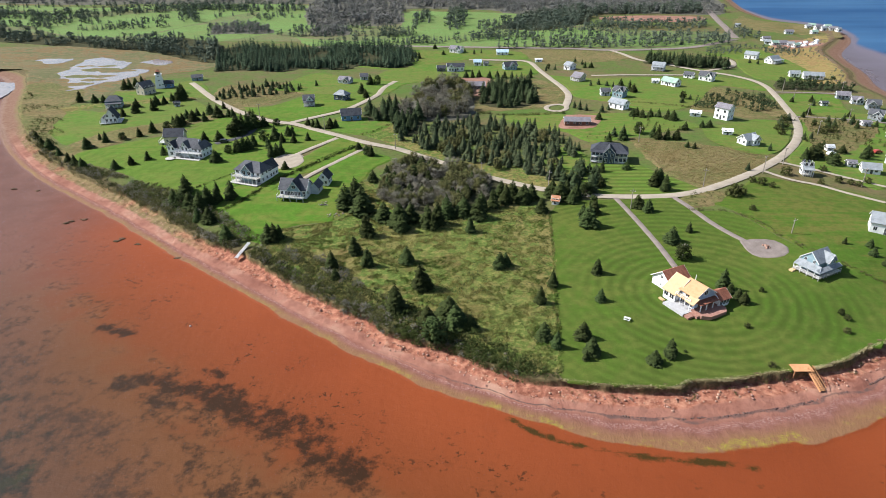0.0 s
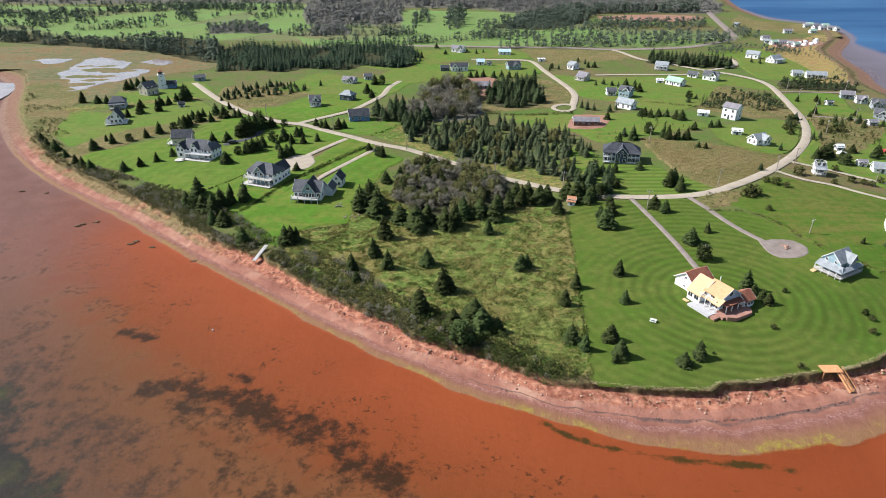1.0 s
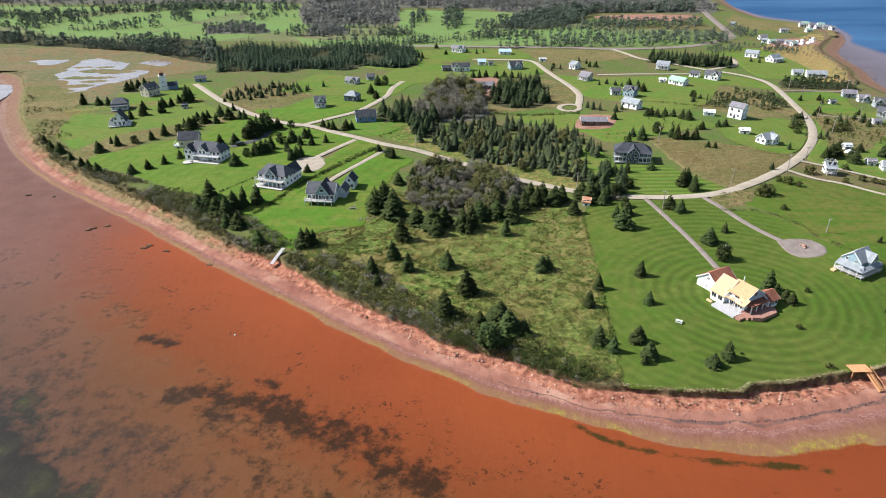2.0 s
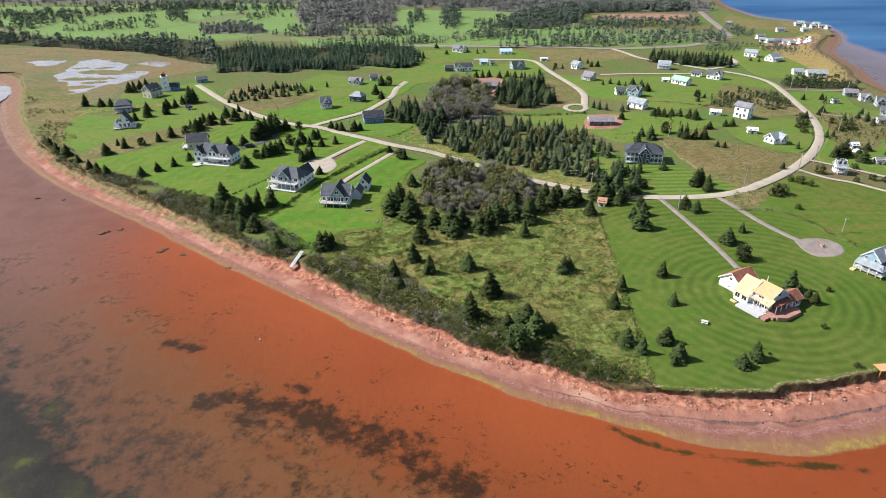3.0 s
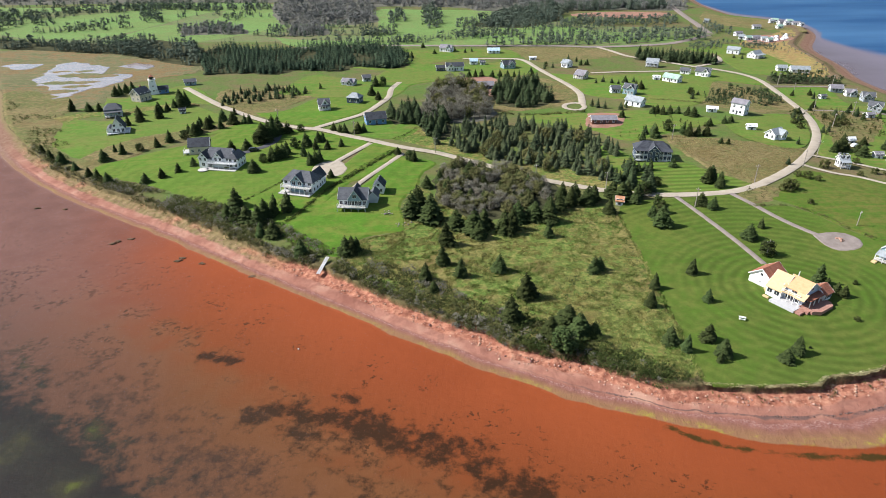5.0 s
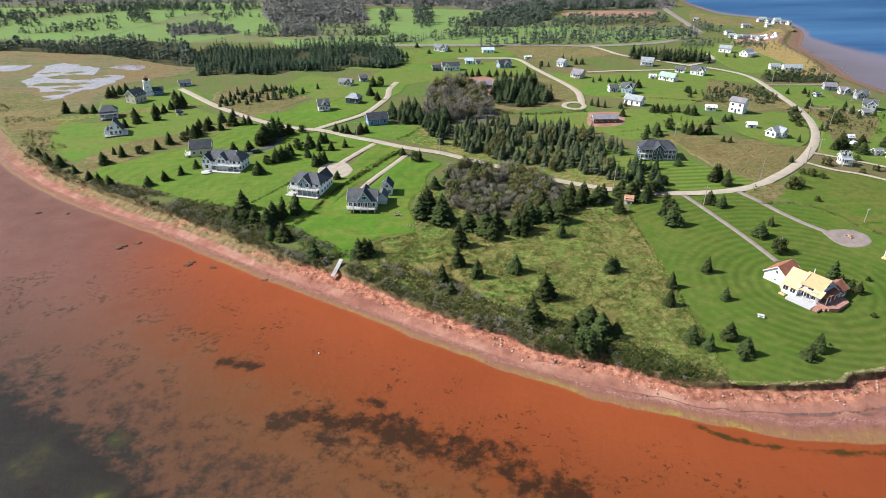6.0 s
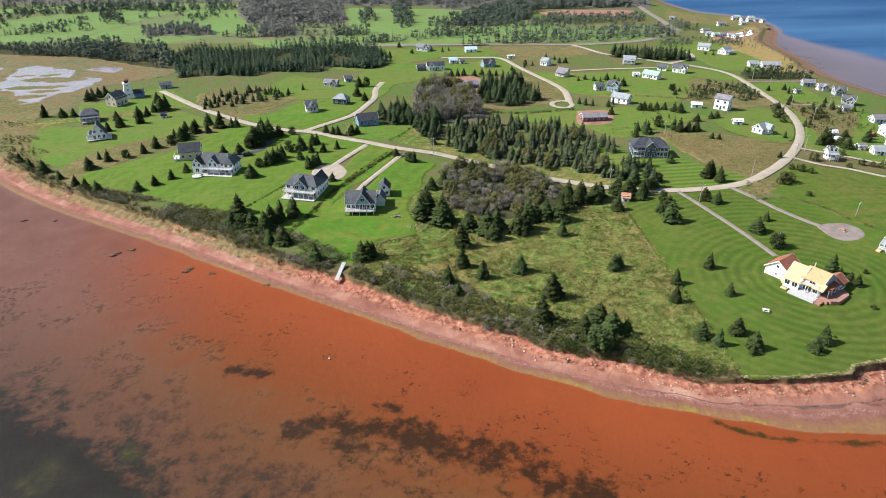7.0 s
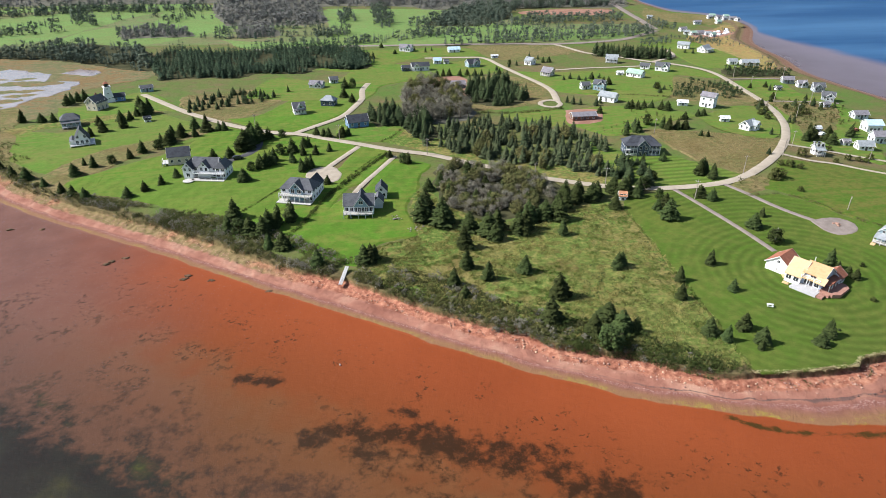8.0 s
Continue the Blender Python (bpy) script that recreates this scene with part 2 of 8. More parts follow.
    wave.inputs["Scale"].default_value, wave.inputs["Distortion"].default_value, wave.inputs["Detail"].default_value = 0.8, 4.0, 2.0
    nt.links.new(at, wave.inputs["Vector"])
    brown = blend(nt, calc(nt, "MULTIPLY", wave.outputs["Fac"], 0.22), brown, (0.10, 0.038, 0.015))
    bed = blend(nt, span(nt, calc(nt, "ADD", d, calc(nt, "MULTIPLY_ADD", mid, 26, -13)), 34, 52), bed, brown)
    sepx = nt.nodes.new("ShaderNodeSeparateXYZ")
    nt.links.new(at, sepx.inputs[0])
    # mauve of the mud and of mirrored sky, both put into the bed colour
    mud_sheen = ramp(nt, mid, [(0.35, (0.115, 0.055, 0.042)), (0.65, (0.150, 0.075, 0.058))])
    bed = blend(nt, span(nt, calc(nt, "ADD", sepx.outputs[0], calc(nt, "MULTIPLY_ADD", big, 60, -30)), -84, -165), bed, mud_sheen)
    patchy = calc(nt, "MULTIPLY", span(nt, mid, 0.52, 0.60), span(nt, small, 0.48, 0.62))
    patchy = calc(nt, "MULTIPLY", patchy, span(nt, d, 18, 55, 0.0, 0.7))
    wisp = noise_of(nt, at, 0.28, 6, 0.72)
    wn_ = calc(nt, "ADD", w, calc(nt, "ADD", calc(nt, "MULTIPLY_ADD", mid, 1.6, -0.8), calc(nt, "MULTIPLY_ADD", wisp, 2.6, -1.3)))
    patchy = calc(nt, "MAXIMUM", patchy, calc(nt, "MULTIPLY", span(nt, wn_, 0.16, 0.80), 0.9))
    speck = calc(nt, "MULTIPLY", span(nt, noise_of(nt, at, 0.8, 3, 0.6), 0.58, 0.66), span(nt, mid, 0.46, 0.60))
    patchy = calc(nt, "MAXIMUM", patchy, calc(nt, "MULTIPLY", speck, span(nt, d, 14, 24, 0.0, 0.7)))
    tangle = blend(nt, span(nt, d, 15, 24), (0.020, 0.022, 0.004), (0.010, 0.008, 0.004))
    bed = blend(nt, patchy, bed, tangle)
    # darkness of murky and deep water is put into the bed colour here
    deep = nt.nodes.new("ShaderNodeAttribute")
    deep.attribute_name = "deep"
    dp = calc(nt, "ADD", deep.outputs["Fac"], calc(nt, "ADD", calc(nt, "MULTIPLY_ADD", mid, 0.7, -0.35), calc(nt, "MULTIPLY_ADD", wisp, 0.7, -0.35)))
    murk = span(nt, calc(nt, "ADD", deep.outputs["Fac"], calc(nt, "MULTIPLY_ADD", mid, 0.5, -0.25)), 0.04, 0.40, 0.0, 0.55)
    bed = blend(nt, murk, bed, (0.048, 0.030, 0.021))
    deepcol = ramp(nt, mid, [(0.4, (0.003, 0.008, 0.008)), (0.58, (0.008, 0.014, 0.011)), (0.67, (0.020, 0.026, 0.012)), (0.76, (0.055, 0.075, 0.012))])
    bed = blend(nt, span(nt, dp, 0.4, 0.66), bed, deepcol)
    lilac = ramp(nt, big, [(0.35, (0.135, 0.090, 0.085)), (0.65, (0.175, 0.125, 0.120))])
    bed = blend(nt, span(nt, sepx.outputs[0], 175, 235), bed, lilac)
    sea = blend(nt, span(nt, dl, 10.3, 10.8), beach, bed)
    # low shores have no bank: dry grass runs down to pale sand
    bluff = nt.nodes.new("ShaderNodeAttribute")
    bluff.attribute_name = "bluff"
    shore = ramp(nt, small, [(0.35, (0.150, 0.080, 0.052)), (0.65, (0.21, 0.128, 0.088))])
    low = blend(nt, span(nt, dn, 0.0, 3.5), (0.16, 0.13, 0.06), shore)
    low = blend(nt, span(nt, dl, 10.2, 12.0), low, bed)
    sea = blend(nt, bluff.outputs["Fac"], low, sea)
    # the bank's face shows where the sheet is steep or past the edge
    lip = calc(nt, "ADD", d, calc(nt, "MULTIPLY_ADD", fine, 1.2, -0.6))
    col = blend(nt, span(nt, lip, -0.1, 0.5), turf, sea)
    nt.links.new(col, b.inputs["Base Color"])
    nt.links.new(span(nt, dn, 7.0, 9.0, 0.95, 0.6), b.inputs["Roughness"])
    h = calc(nt, "ADD", small, calc(nt, "MULTIPLY", fine, 0.5))
    h = calc(nt, "MULTIPLY", h, span(nt, dl, 10.0, 11.5, 1.0, 0.34))
    bump(nt, b, h, 0.8, 0.35)
    return m


mat_ground = make_ground_material()


def make_water_material():
    m, nt, b = material("sea_water", 0.16, 0.12)
    at = place(nt)
    big = noise_of(nt, at, 0.012, 4)
    col = ramp(nt, big, [(0.35, (0.16, 0.048, 0.020)), (0.65, (0.20, 0.060, 0.024))])
    sea = nt.nodes.new("ShaderNodeAttribute")
    sea.attribute_name = "offshore"
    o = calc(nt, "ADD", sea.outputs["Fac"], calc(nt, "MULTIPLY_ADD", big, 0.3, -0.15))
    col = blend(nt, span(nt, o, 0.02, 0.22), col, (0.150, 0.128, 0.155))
    # blue and its wave streaks put reflected sky and deep water into the colour
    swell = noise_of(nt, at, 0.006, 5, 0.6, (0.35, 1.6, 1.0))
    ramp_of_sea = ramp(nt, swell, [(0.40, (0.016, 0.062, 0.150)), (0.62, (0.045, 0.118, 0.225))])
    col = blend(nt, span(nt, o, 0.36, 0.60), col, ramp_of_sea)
    nt.links.new(col, b.inputs["Base Color"])
    nt.links.new(span(nt, o, 0.0, 0.4, 0.055, 0.95), b.inputs["Alpha"])
    nt.links.new(span(nt, o, 0.0, 0.6, 0.16, 0.55), b.inputs["Roughness"])
    b.inputs["IOR"].default_value = 1.33
    r1 = noise_of(nt, at, 0.9, 3, 0.6, (1.0, 1.6, 1.0))
    r2 = noise_of(nt, at, 4.0, 3, 0.6)
    bump(nt, b, calc(nt, "ADD", r1, calc(nt, "MULTIPLY", r2, 0.15)), 0.09, 0.12)
    return m


mat_water = make_water_material()
# the top edge of the bank, from the far inlet round the near point to the far shore
COAST_WEST = [(-4200, 2150), (-1500, 960), (-700, 620), (-420, 505), (-330, 458), (-296, 436), (-276.6, 409.9), (-256.3, 373.1), (-238.1, 339.2), (-218.5, 310.4), (-200, 285.6), (-179.2, 261.6), (-162.4, 245), (-143.8, 230.1), (-125.8, 216.1), (-109.5, 203.4), (-93.9, 190), (-81.8, 178.1), (-70.9, 169.9), (-63.5, 166), (-52.2, 156), (-41.8, 146.2), (-34.4, 140.2), (-27.5, 134.6), (-21.2, 131.3), (-13.3, 123), (-6.3, 119.5), (1.8, 116.8), (10.6, 109.8), (17.7, 105.2)]
COAST_EAST = [(25, 104.4), (32, 102.9), (41.6, 102.1), (49.9, 101.7), (53.3, 103.9), (61.8, 104.3), (70, 106.2), (78.1, 107.5), (83.7, 108.4), (89.9, 110.4), (97.5, 114.6), (104.6, 117.8), (128, 134), (165, 165), (205, 205), (235, 240), (254, 280), (259, 315), (259, 335), (260, 356), (264, 385), (270, 407), (283, 432), (294, 468), (309, 511), (346, 561), (363, 587), (380, 630), (378, 665), (363, 690), (354, 716), (360, 772), (366, 810), (385, 880), (440, 1050), (560, 1300), (900, 2000), (2000, 4500)]
MAIN_ROAD = [(-162.7, 399.6), (-153.1, 385), (-143.3, 369.9), (-131.9, 353.1), (-117.2, 335.2), (-107.3, 324.4), (-96, 314.2), (-85.6, 307.7), (-75.1, 303.5), (-62.6, 293.4), (-50.1, 283.9), (-35.3, 272.3), (-21.6, 263.9), (-11.1, 254.5), (3.5, 240.6), (14.6, 229.9), (25.2, 222.4), (35.3, 215.8), (45.2, 211.2), (55.1, 208.4), (63.1, 207.3), (75.5, 207.2), (86.4, 208.7), (96.2, 212.5), (107.4, 219.3), (120, 228.3), (131, 237.4), (144.1, 249.9), (155.4, 262.8), (165.5, 277), (175.3, 295.4), (182.2, 312.9), (188.1, 333.5), (194.6, 356.6), (201, 384.2), (200.2, 402.1), (192.1, 418.1), (181.3, 429.4), (170.6, 443.3), (159.9, 460.2), (147.2, 473.8), (141.2, 500.3), (136.8, 513.2)]
UPPER_LANE = [(-79.6, 304.5), (-75.6, 308.7), (-67, 317.2), (-54.1, 330.7), (-45.4, 349.3), (-39.5, 365.5), (-37, 384.8), (-31.2, 402.5)]
HIGHWAY = [(-107.1, 534.7), (-45.4, 539.1), (31, 531.8), (100.8, 524.7), (137.5, 515.9), (193.7, 522.8), (223.2, 539), (259.7, 568.6)]
SHORE_ROAD = [(263.4, 575), (268.8, 595.1), (281.3, 639.5), (294.5, 690.5), (320, 783.1), (357.1, 917.7)]
LOOP_LANE = [(177.4, 429.5), (197.6, 440.8), (207.7, 448.8), (213.5, 461.4), (214.8, 472.5)]
CENTRE_LANE = [(19.4, 476.3), (49.1, 473.4), (59.5, 471), (64.7, 462), (67.2, 435.3), (70.7, 407.7), (73.9, 383.1), (74.3, 363.9), (70.7, 347.7), (67.6, 337.6)]
WEST_LANE = [(99.3, 417.8), (120.2, 419.3), (139.2, 419), (163.8, 418.5)]
EAST_LANE_A = [(183.7, 314), (192.4, 312.8), (200, 310.5), (212.5, 307.2), (223, 301.9)]
EAST_LANE_B = [(129.6, 233.4), (135.7, 223.8), (143.4, 217.8), (149.5, 209.8), (157.9, 200.7)]
EAST_LANE_C = [(141.2, 244.2), (150.6, 235.2), (158.7, 225.5), (167.6, 215.8)]
EAST_LANE_D = [(197.7, 369.2), (211.8, 367.5), (224.4, 365.9), (235.3, 364.3)]
HOUSE_DRIVE = [(62.7, 205.7), (64, 195), (65.5, 180), (66.6, 165.9), (67, 153.9)]
RING_DRIVE = [(84, 206.6), (86.5, 197.3), (89.3, 184.1), (92.7, 174.3), (95.6, 168.8)]
GABLE_DRIVE = [(-50.4, 279.8), (-58.2, 267), (-63.6, 257.6), (-67.7, 248.8)]
COTTAGE_DRIVE = [(-35.8, 264.1), (-44.7, 247.7), (-52.2, 233.7), (-55.5, 226.1)]
DARK_DRIVE = [(-105.4, 271.4), (-101.6, 275.6), (-97.6, 279.9), (-94.5, 288.1), (-94.4, 299.7)]
CUL_DE_SAC = [(68, 340), (67.7, 332.7), (63.2, 326.8), (58.3, 328), (56.2, 332.8), (59, 338.9), (65.1, 341.3), (67.8, 338.8)]
NAVY_DRIVE = [(45.2, 211.2), (48.9, 217.5), (52, 224.6), (54.9, 228.3)]
LAWN_POINT = [(37.1, 193.3), (43.6, 202.2), (63.4, 204.1), (83.1, 205), (86.6, 194.8), (100.1, 191.8), (108.2, 169.5), (120.3, 142.2), (105, 118.5), (97.9, 115.2), (90.2, 111), (84, 109), (78.3, 107.9), (70.2, 106.5), (61.9, 104.7), (53.5, 104.3), (50, 102.1), (41.7, 102.5), (32.1, 103.3), (25.5, 105.2), (27.5, 119.3), (30.1, 139.8), (34, 170)]
LAWN_EAST = [(91.3, 204.9), (107.2, 208.5), (123.4, 225.8), (134.5, 221.4), (156.9, 199.2), (121.2, 143.7), (109.4, 171.8), (101.7, 195.7)]
LAWN_NAVY = [(48.2, 228.4), (62.3, 241.4), (77.6, 244.1), (88.5, 228), (95.9, 214.7), (82.6, 209.8), (63.7, 209.4), (47.4, 211.8)]
LAWN_NAVY_SIDE = [(50.3, 261.6), (57.4, 265.5), (61, 246.4), (48.2, 228.4), (43.8, 236.2)]
LAWN_WEST = [(-165.6, 258.3), (-154.9, 266.1), (-140.2, 279.5), (-126.2, 292.2), (-116.7, 318.9), (-110.2, 322.2), (-90.9, 305.7), (-71.8, 297.4), (-52.3, 281.2), (-62.2, 263.5), (-70.2, 244.1), (-80.1, 221.5), (-84.6, 208.5), (-95, 211.3), (-104.2, 215.9), (-116.1, 223.7), (-136.2, 237.9), (-152.3, 246.3)]
LAWN_GABLE = [(-49.5, 280.3), (-37.8, 271.5), (-41.2, 258.6), (-52.3, 237.1), (-58.1, 231.9), (-64, 218.4), (-68.3, 206.2), (-77.9, 191.3), (-93.6, 204.9), (-81.8, 212.9), (-72.4, 234), (-63.4, 245.5)]
LAWN_COTTAGE = [(-36.4, 260.1), (-23.2, 250.9), (-29.3, 239.6), (-32.3, 225.4), (-38.9, 209.8), (-37.9, 188.2), (-45.8, 186.5), (-53.4, 182.1), (-55.8, 169.8), (-67.3, 178.8), (-76.4, 186.7), (-72.8, 197.1), (-61.8, 218.4), (-50.8, 229.3), (-42.9, 252.5)]
LAWN_FAR_WEST = [(-195.6, 293), (-201.2, 320), (-205.8, 333.9), (-183, 328.9), (-171, 351.1), (-155.5, 361.6), (-129.2, 335.3), (-117.5, 321.1), (-128.4, 298.1), (-154, 298.4), (-164.4, 279.8), (-167.8, 266.3)]
LAWN_TOWER = [(-201.2, 376.7), (-186.8, 379.4), (-162.7, 404.6), (-138, 361.4), (-153.2, 364.4), (-172.2, 353.7), (-184.6, 338.5)]
LAWN_CREST = [(-111.7, 337.5), (-96.5, 339.8), (-82.2, 363.4), (-72.9, 377.7), (-48.3, 360.1), (-50.9, 341.7), (-67.6, 320.5), (-77.5, 310.8), (-94.5, 319.7)]
LAWN_BLUE = [(-58.4, 301.2), (-52.2, 318.1), (-27.8, 311.2), (-24.5, 304.9), (-36.7, 285.6), (-54.6, 295.2)]
LAWN_MID = [(-106.1, 378.2), (-87.5, 428.4), (-54.1, 409.7), (-34.3, 447), (-18.7, 463.6), (18.4, 450.2), (48.1, 462.3), (62.6, 462.1), (63.9, 425.8), (35.7, 411.7), (5.7, 408.7), (-23.5, 395.7), (-32.7, 374.1), (-48.6, 362.9)]
LAWN_CENTRE = [(28.3, 317), (53, 323.5), (67.3, 318.8), (89.2, 323), (111.5, 317.1), (126.5, 301), (124.1, 273.1), (134.4, 255.2), (146.1, 256.6), (162.1, 277), (173.2, 302.5), (158.4, 308.9), (137, 298.9), (115.3, 293.2), (90.1, 282.3), (69.4, 273.7), (59.2, 290.1), (43.5, 297)]
LAWN_MEADOW = [(67.2, 422), (97.8, 410.7), (160, 413.2), (188.5, 409.2), (197.6, 392.2), (173.1, 389.4), (138.8, 339.1), (111.7, 327.3), (95.1, 347.3), (78.4, 361), (77.1, 390.9)]
LAWN_NORTH = [(-97.6, 483.1), (-68.8, 533.9), (-11.4, 516.3), (53.1, 515), (62.7, 480), (23.9, 480.8), (-34, 443), (-59.1, 451.6)]
LAWN_SHORE = [(167.5, 413.1), (189.3, 402.3), (198.2, 385.8), (195, 373.6), (178.9, 386.1), (164.9, 396)]
LAWN_EAST_ROWS = [(181.5, 308.6), (220.4, 297.9), (168.7, 217.6), (159.8, 227.3), (146.3, 244.8), (166.9, 272.6), (177.5, 294.4)]
LAWN_EAST_TOP = [(196.3, 362.1), (228.7, 361.6), (217.8, 325.9), (231.1, 314.4), (225.6, 306), (185.9, 317.2)]
LAWN_CAMP = [(206.9, 496.4), (255.9, 516), (254, 441.8), (243.9, 408.3), (209.1, 405.4), (210.4, 442.6), (220.9, 477)]
GOLF_TURF = [(-542.2, 754.2), (-537, 787), (-459.8, 796.1), (-326.4, 828.4), (-197.5, 799.6), (-161.7, 786.7), (-43.9, 783), (77.2, 767.9), (129.4, 686), (176, 634.3), (268.6, 602.1), (254.5, 556.2), (221, 533.3), (138.1, 518.5), (54.6, 531.3), (-40.6, 539), (-70.2, 545.4), (-122.6, 564.7), (-205.6, 572.9), (-246.7, 573.9), (-295.1, 568.6), (-400, 625.9), (-466.8, 642.9)]
TOP_FIELD = [(-628.5, 893), (-517.6, 861.1), (-427.7, 844.7), (-346.8, 883.1), (-215.9, 878.5), (-181.1, 856.4), (-283.9, 853.1), (-379.2, 817.6), (-480.7, 808.7), (-591.2, 837.2)]
FAIRWAY_A = [(-457.8, 702.3), (-395.2, 749.8), (-321.7, 815.8), (-246.6, 879.6), (-191.7, 836.8), (-243.3, 766.7), (-264.7, 679), (-285.1, 615.7), (-318.5, 595.4), (-383.2, 625.5)]
FAIRWAY_B = [(-277.5, 574.6), (-261.5, 670.3), (-197.5, 695.1), (-149.6, 642.7), (-180.5, 592.1), (-211.5, 560.5), (-237, 537.5)]
FAIRWAY_C = [(-138.4, 591.1), (-93.4, 570.4), (-44.1, 588.9), (-43.9, 783), (10.6, 781.3), (77.2, 767.9), (122, 714.4), (42.8, 645.7), (56.3, 548.5), (-11.7, 532.7), (-60.5, 545.2), (-108.1, 540.5)]
FAIRWAY_D = [(-224.9, 825.1), (-165, 849.1), (-135.2, 650.3), (-157.3, 627.4), (-209, 652.3), (-217.1, 744.5)]
FAIRWAY_E = [(41.4, 622.4), (121.9, 643.6), (168.3, 604.6), (212, 576.2), (249.7, 562.5), (218.5, 539.1), (101.8, 530.3), (46.1, 542.9)]
FAIRWAY_F = [(-522.4, 764.3), (-495.1, 785.7), (-452.1, 807.8), (-434.3, 683.6), (-465.3, 675.8)]
ROUGH_POINT = [(-53.1, 180.8), (-37.2, 186.4), (-36.7, 195.8), (-32.2, 224.1), (-16.9, 195.6), (2.7, 186.1), (18.9, 198.3), (35.7, 197.2), (33.5, 173.9), (29.2, 139.8), (25.1, 106.7), (17.8, 106), (10.7, 110.8), (1.8, 117.7), (-6.3, 120.4), (-13.4, 124.2), (-21.3, 132.4), (-27.7, 135.9), (-34.6, 141.4), (-42.2, 147.8), (-50.9, 156), (-55, 166.7)]
ROUGH_NAVY = [(87.5, 277.9), (99.9, 275.1), (121.5, 266.4), (144.4, 250.6), (115.3, 227.7), (96.8, 217), (89.2, 237.1)]
ROUGH_CENTRE = [(16.2, 391.9), (57.8, 407.9), (74.3, 375.5), (69.9, 350.3), (51.6, 335.3), (26.1, 328.5), (11, 335.9)]
ROUGH_ROAD = [(-39.7, 287.5), (-24.7, 308), (-12.2, 283.5), (18.2, 250.4), (39.4, 229.7), (42, 217.5), (21.3, 228.6), (-6.3, 256.7)]
MARSH = [(-346, 452.6), (-323.8, 456.4), (-295.4, 443.6), (-285.3, 424.3), (-266.1, 396.3), (-249.3, 373), (-222.8, 339), (-210.5, 351.6), (-195.6, 379.6), (-199.6, 419.2), (-167.8, 449.4), (-182.8, 504.3), (-253.9, 532.3), (-322.7, 545.1), (-378.1, 540.6), (-407.4, 541.2)]
BACKSHORE = [(-259.2, 383.6), (-246, 368.6), (-221.2, 339), (-212.1, 342.6), (-202.1, 321.1), (-195.6, 294), (-171.3, 261.5), (-148.7, 239.4), (-158.8, 245), (-175.5, 260), (-193, 278.4), (-211.7, 303.1), (-227.5, 327.1), (-243.7, 354.7)]
ROUGH_CREST = [(-137.2, 367), (-138, 391.1), (-117.3, 394), (-93.3, 400.2), (-82.4, 377.9), (-101, 344.9), (-114.1, 335.1)]
ROUGH_NORTH = [(62.9, 520.1), (136.4, 508), (139.9, 478.5), (111.3, 465.5), (73, 461.9)]
ROUGH_SHORE = [(158.9, 389.6), (175.1, 376.9), (189.1, 348.6), (181.2, 316.2), (160.3, 313.2), (149.3, 322.2), (137.9, 336.6)]
ROUGH_EAST = [(192.6, 320.7), (200.6, 312.1), (213.9, 302.5), (210.2, 287.3), (196, 273), (180, 258), (168.8, 252), (159, 254), (170, 272), (178, 290), (184, 308)]
FLATS = [(376, 645), (376, 627), (360, 590), (344, 565), (307, 516), (291, 470), (279, 435), (266, 409), (258, 386), (250, 392), (256, 412), (266, 438), (279, 470), (296, 516), (320, 545), (345, 585), (362, 625)]
DUNE = [(238, 390), (256, 396), (268, 414), (281, 446), (291, 478), (304, 518), (335, 555), (352, 590), (330, 575), (300, 545), (276, 535), (252, 500), (243, 470), (239, 435)]
DUNE_NORTH = [(338, 735), (337, 700), (352, 682), (373, 655), (381, 627), (373, 596), (356.5, 579.4), (329.9, 600), (302.8, 631.0), (303.7, 672.3)]
WEST_MARGIN = [(-223.2, 310.5), (-255.2, 365.9), (-265.2, 399.6), (-237.6, 392.7), (-217.3, 371.0), (-208.5, 331.6), (-193.9, 293.0), (-189.2, 280.1), (-169.8, 261.5), (-154.0, 244.9), (-161.2, 240.8), (-184.3, 261.7)]
ROUGH_JUNCTION = [(86.8, 204.9), (92.2, 210.3), (100.8, 212.4), (104.1, 208.5), (98.2, 201.7), (88.0, 198.8)]
STRIP_WEST = [(-173.1, 258.4), (-171.4, 273), (-167.1, 285.2), (-154.9, 300.4), (-133, 310.4), (-120.4, 325.7), (-116.4, 318.9), (-129.9, 302.1), (-144.7, 286.8), (-154, 269.4), (-161, 263), (-163.9, 250.8)]
STRIP_TOWER = [(-212.5, 336.4), (-203.1, 343.8), (-180.9, 351.2), (-156, 363), (-145.1, 356), (-159, 353.5), (-176.7, 342.1), (-199.2, 336.3), (-202.8, 326.8)]
TURNAROUND = [(93.1, 170.3), (97.9, 171.9), (103.5, 170.7), (105.3, 166.4), (104.2, 163.4), (99.3, 160.2), (94.3, 160.3), (92.5, 163.9)]
GABLE_YARD = [(-63.1, 256.2), (-59.9, 247.5), (-61.8, 240.2), (-67.5, 238), (-72, 241.8), (-73.1, 249.7), (-69.6, 255.8)]
RED_EARTH = [(176.2, 727.7), (223.3, 741.8), (283.4, 729.6), (283.6, 704.9), (249.9, 687.2), (210.7, 697.5), (176.6, 708)]
RED_YARD_A = [(65.8, 318.8), (81.6, 316.4), (73.6, 295.7), (57.4, 295.9)]
RED_YARD_B = [(5.7, 408.7), (28.2, 411.9), (31.3, 391.6), (25.5, 367.4), (17.8, 361.9), (5.2, 376.5)]
RED_YARD_C = [(283, 551), (313, 562), (326, 545), (305, 527), (276, 520)]
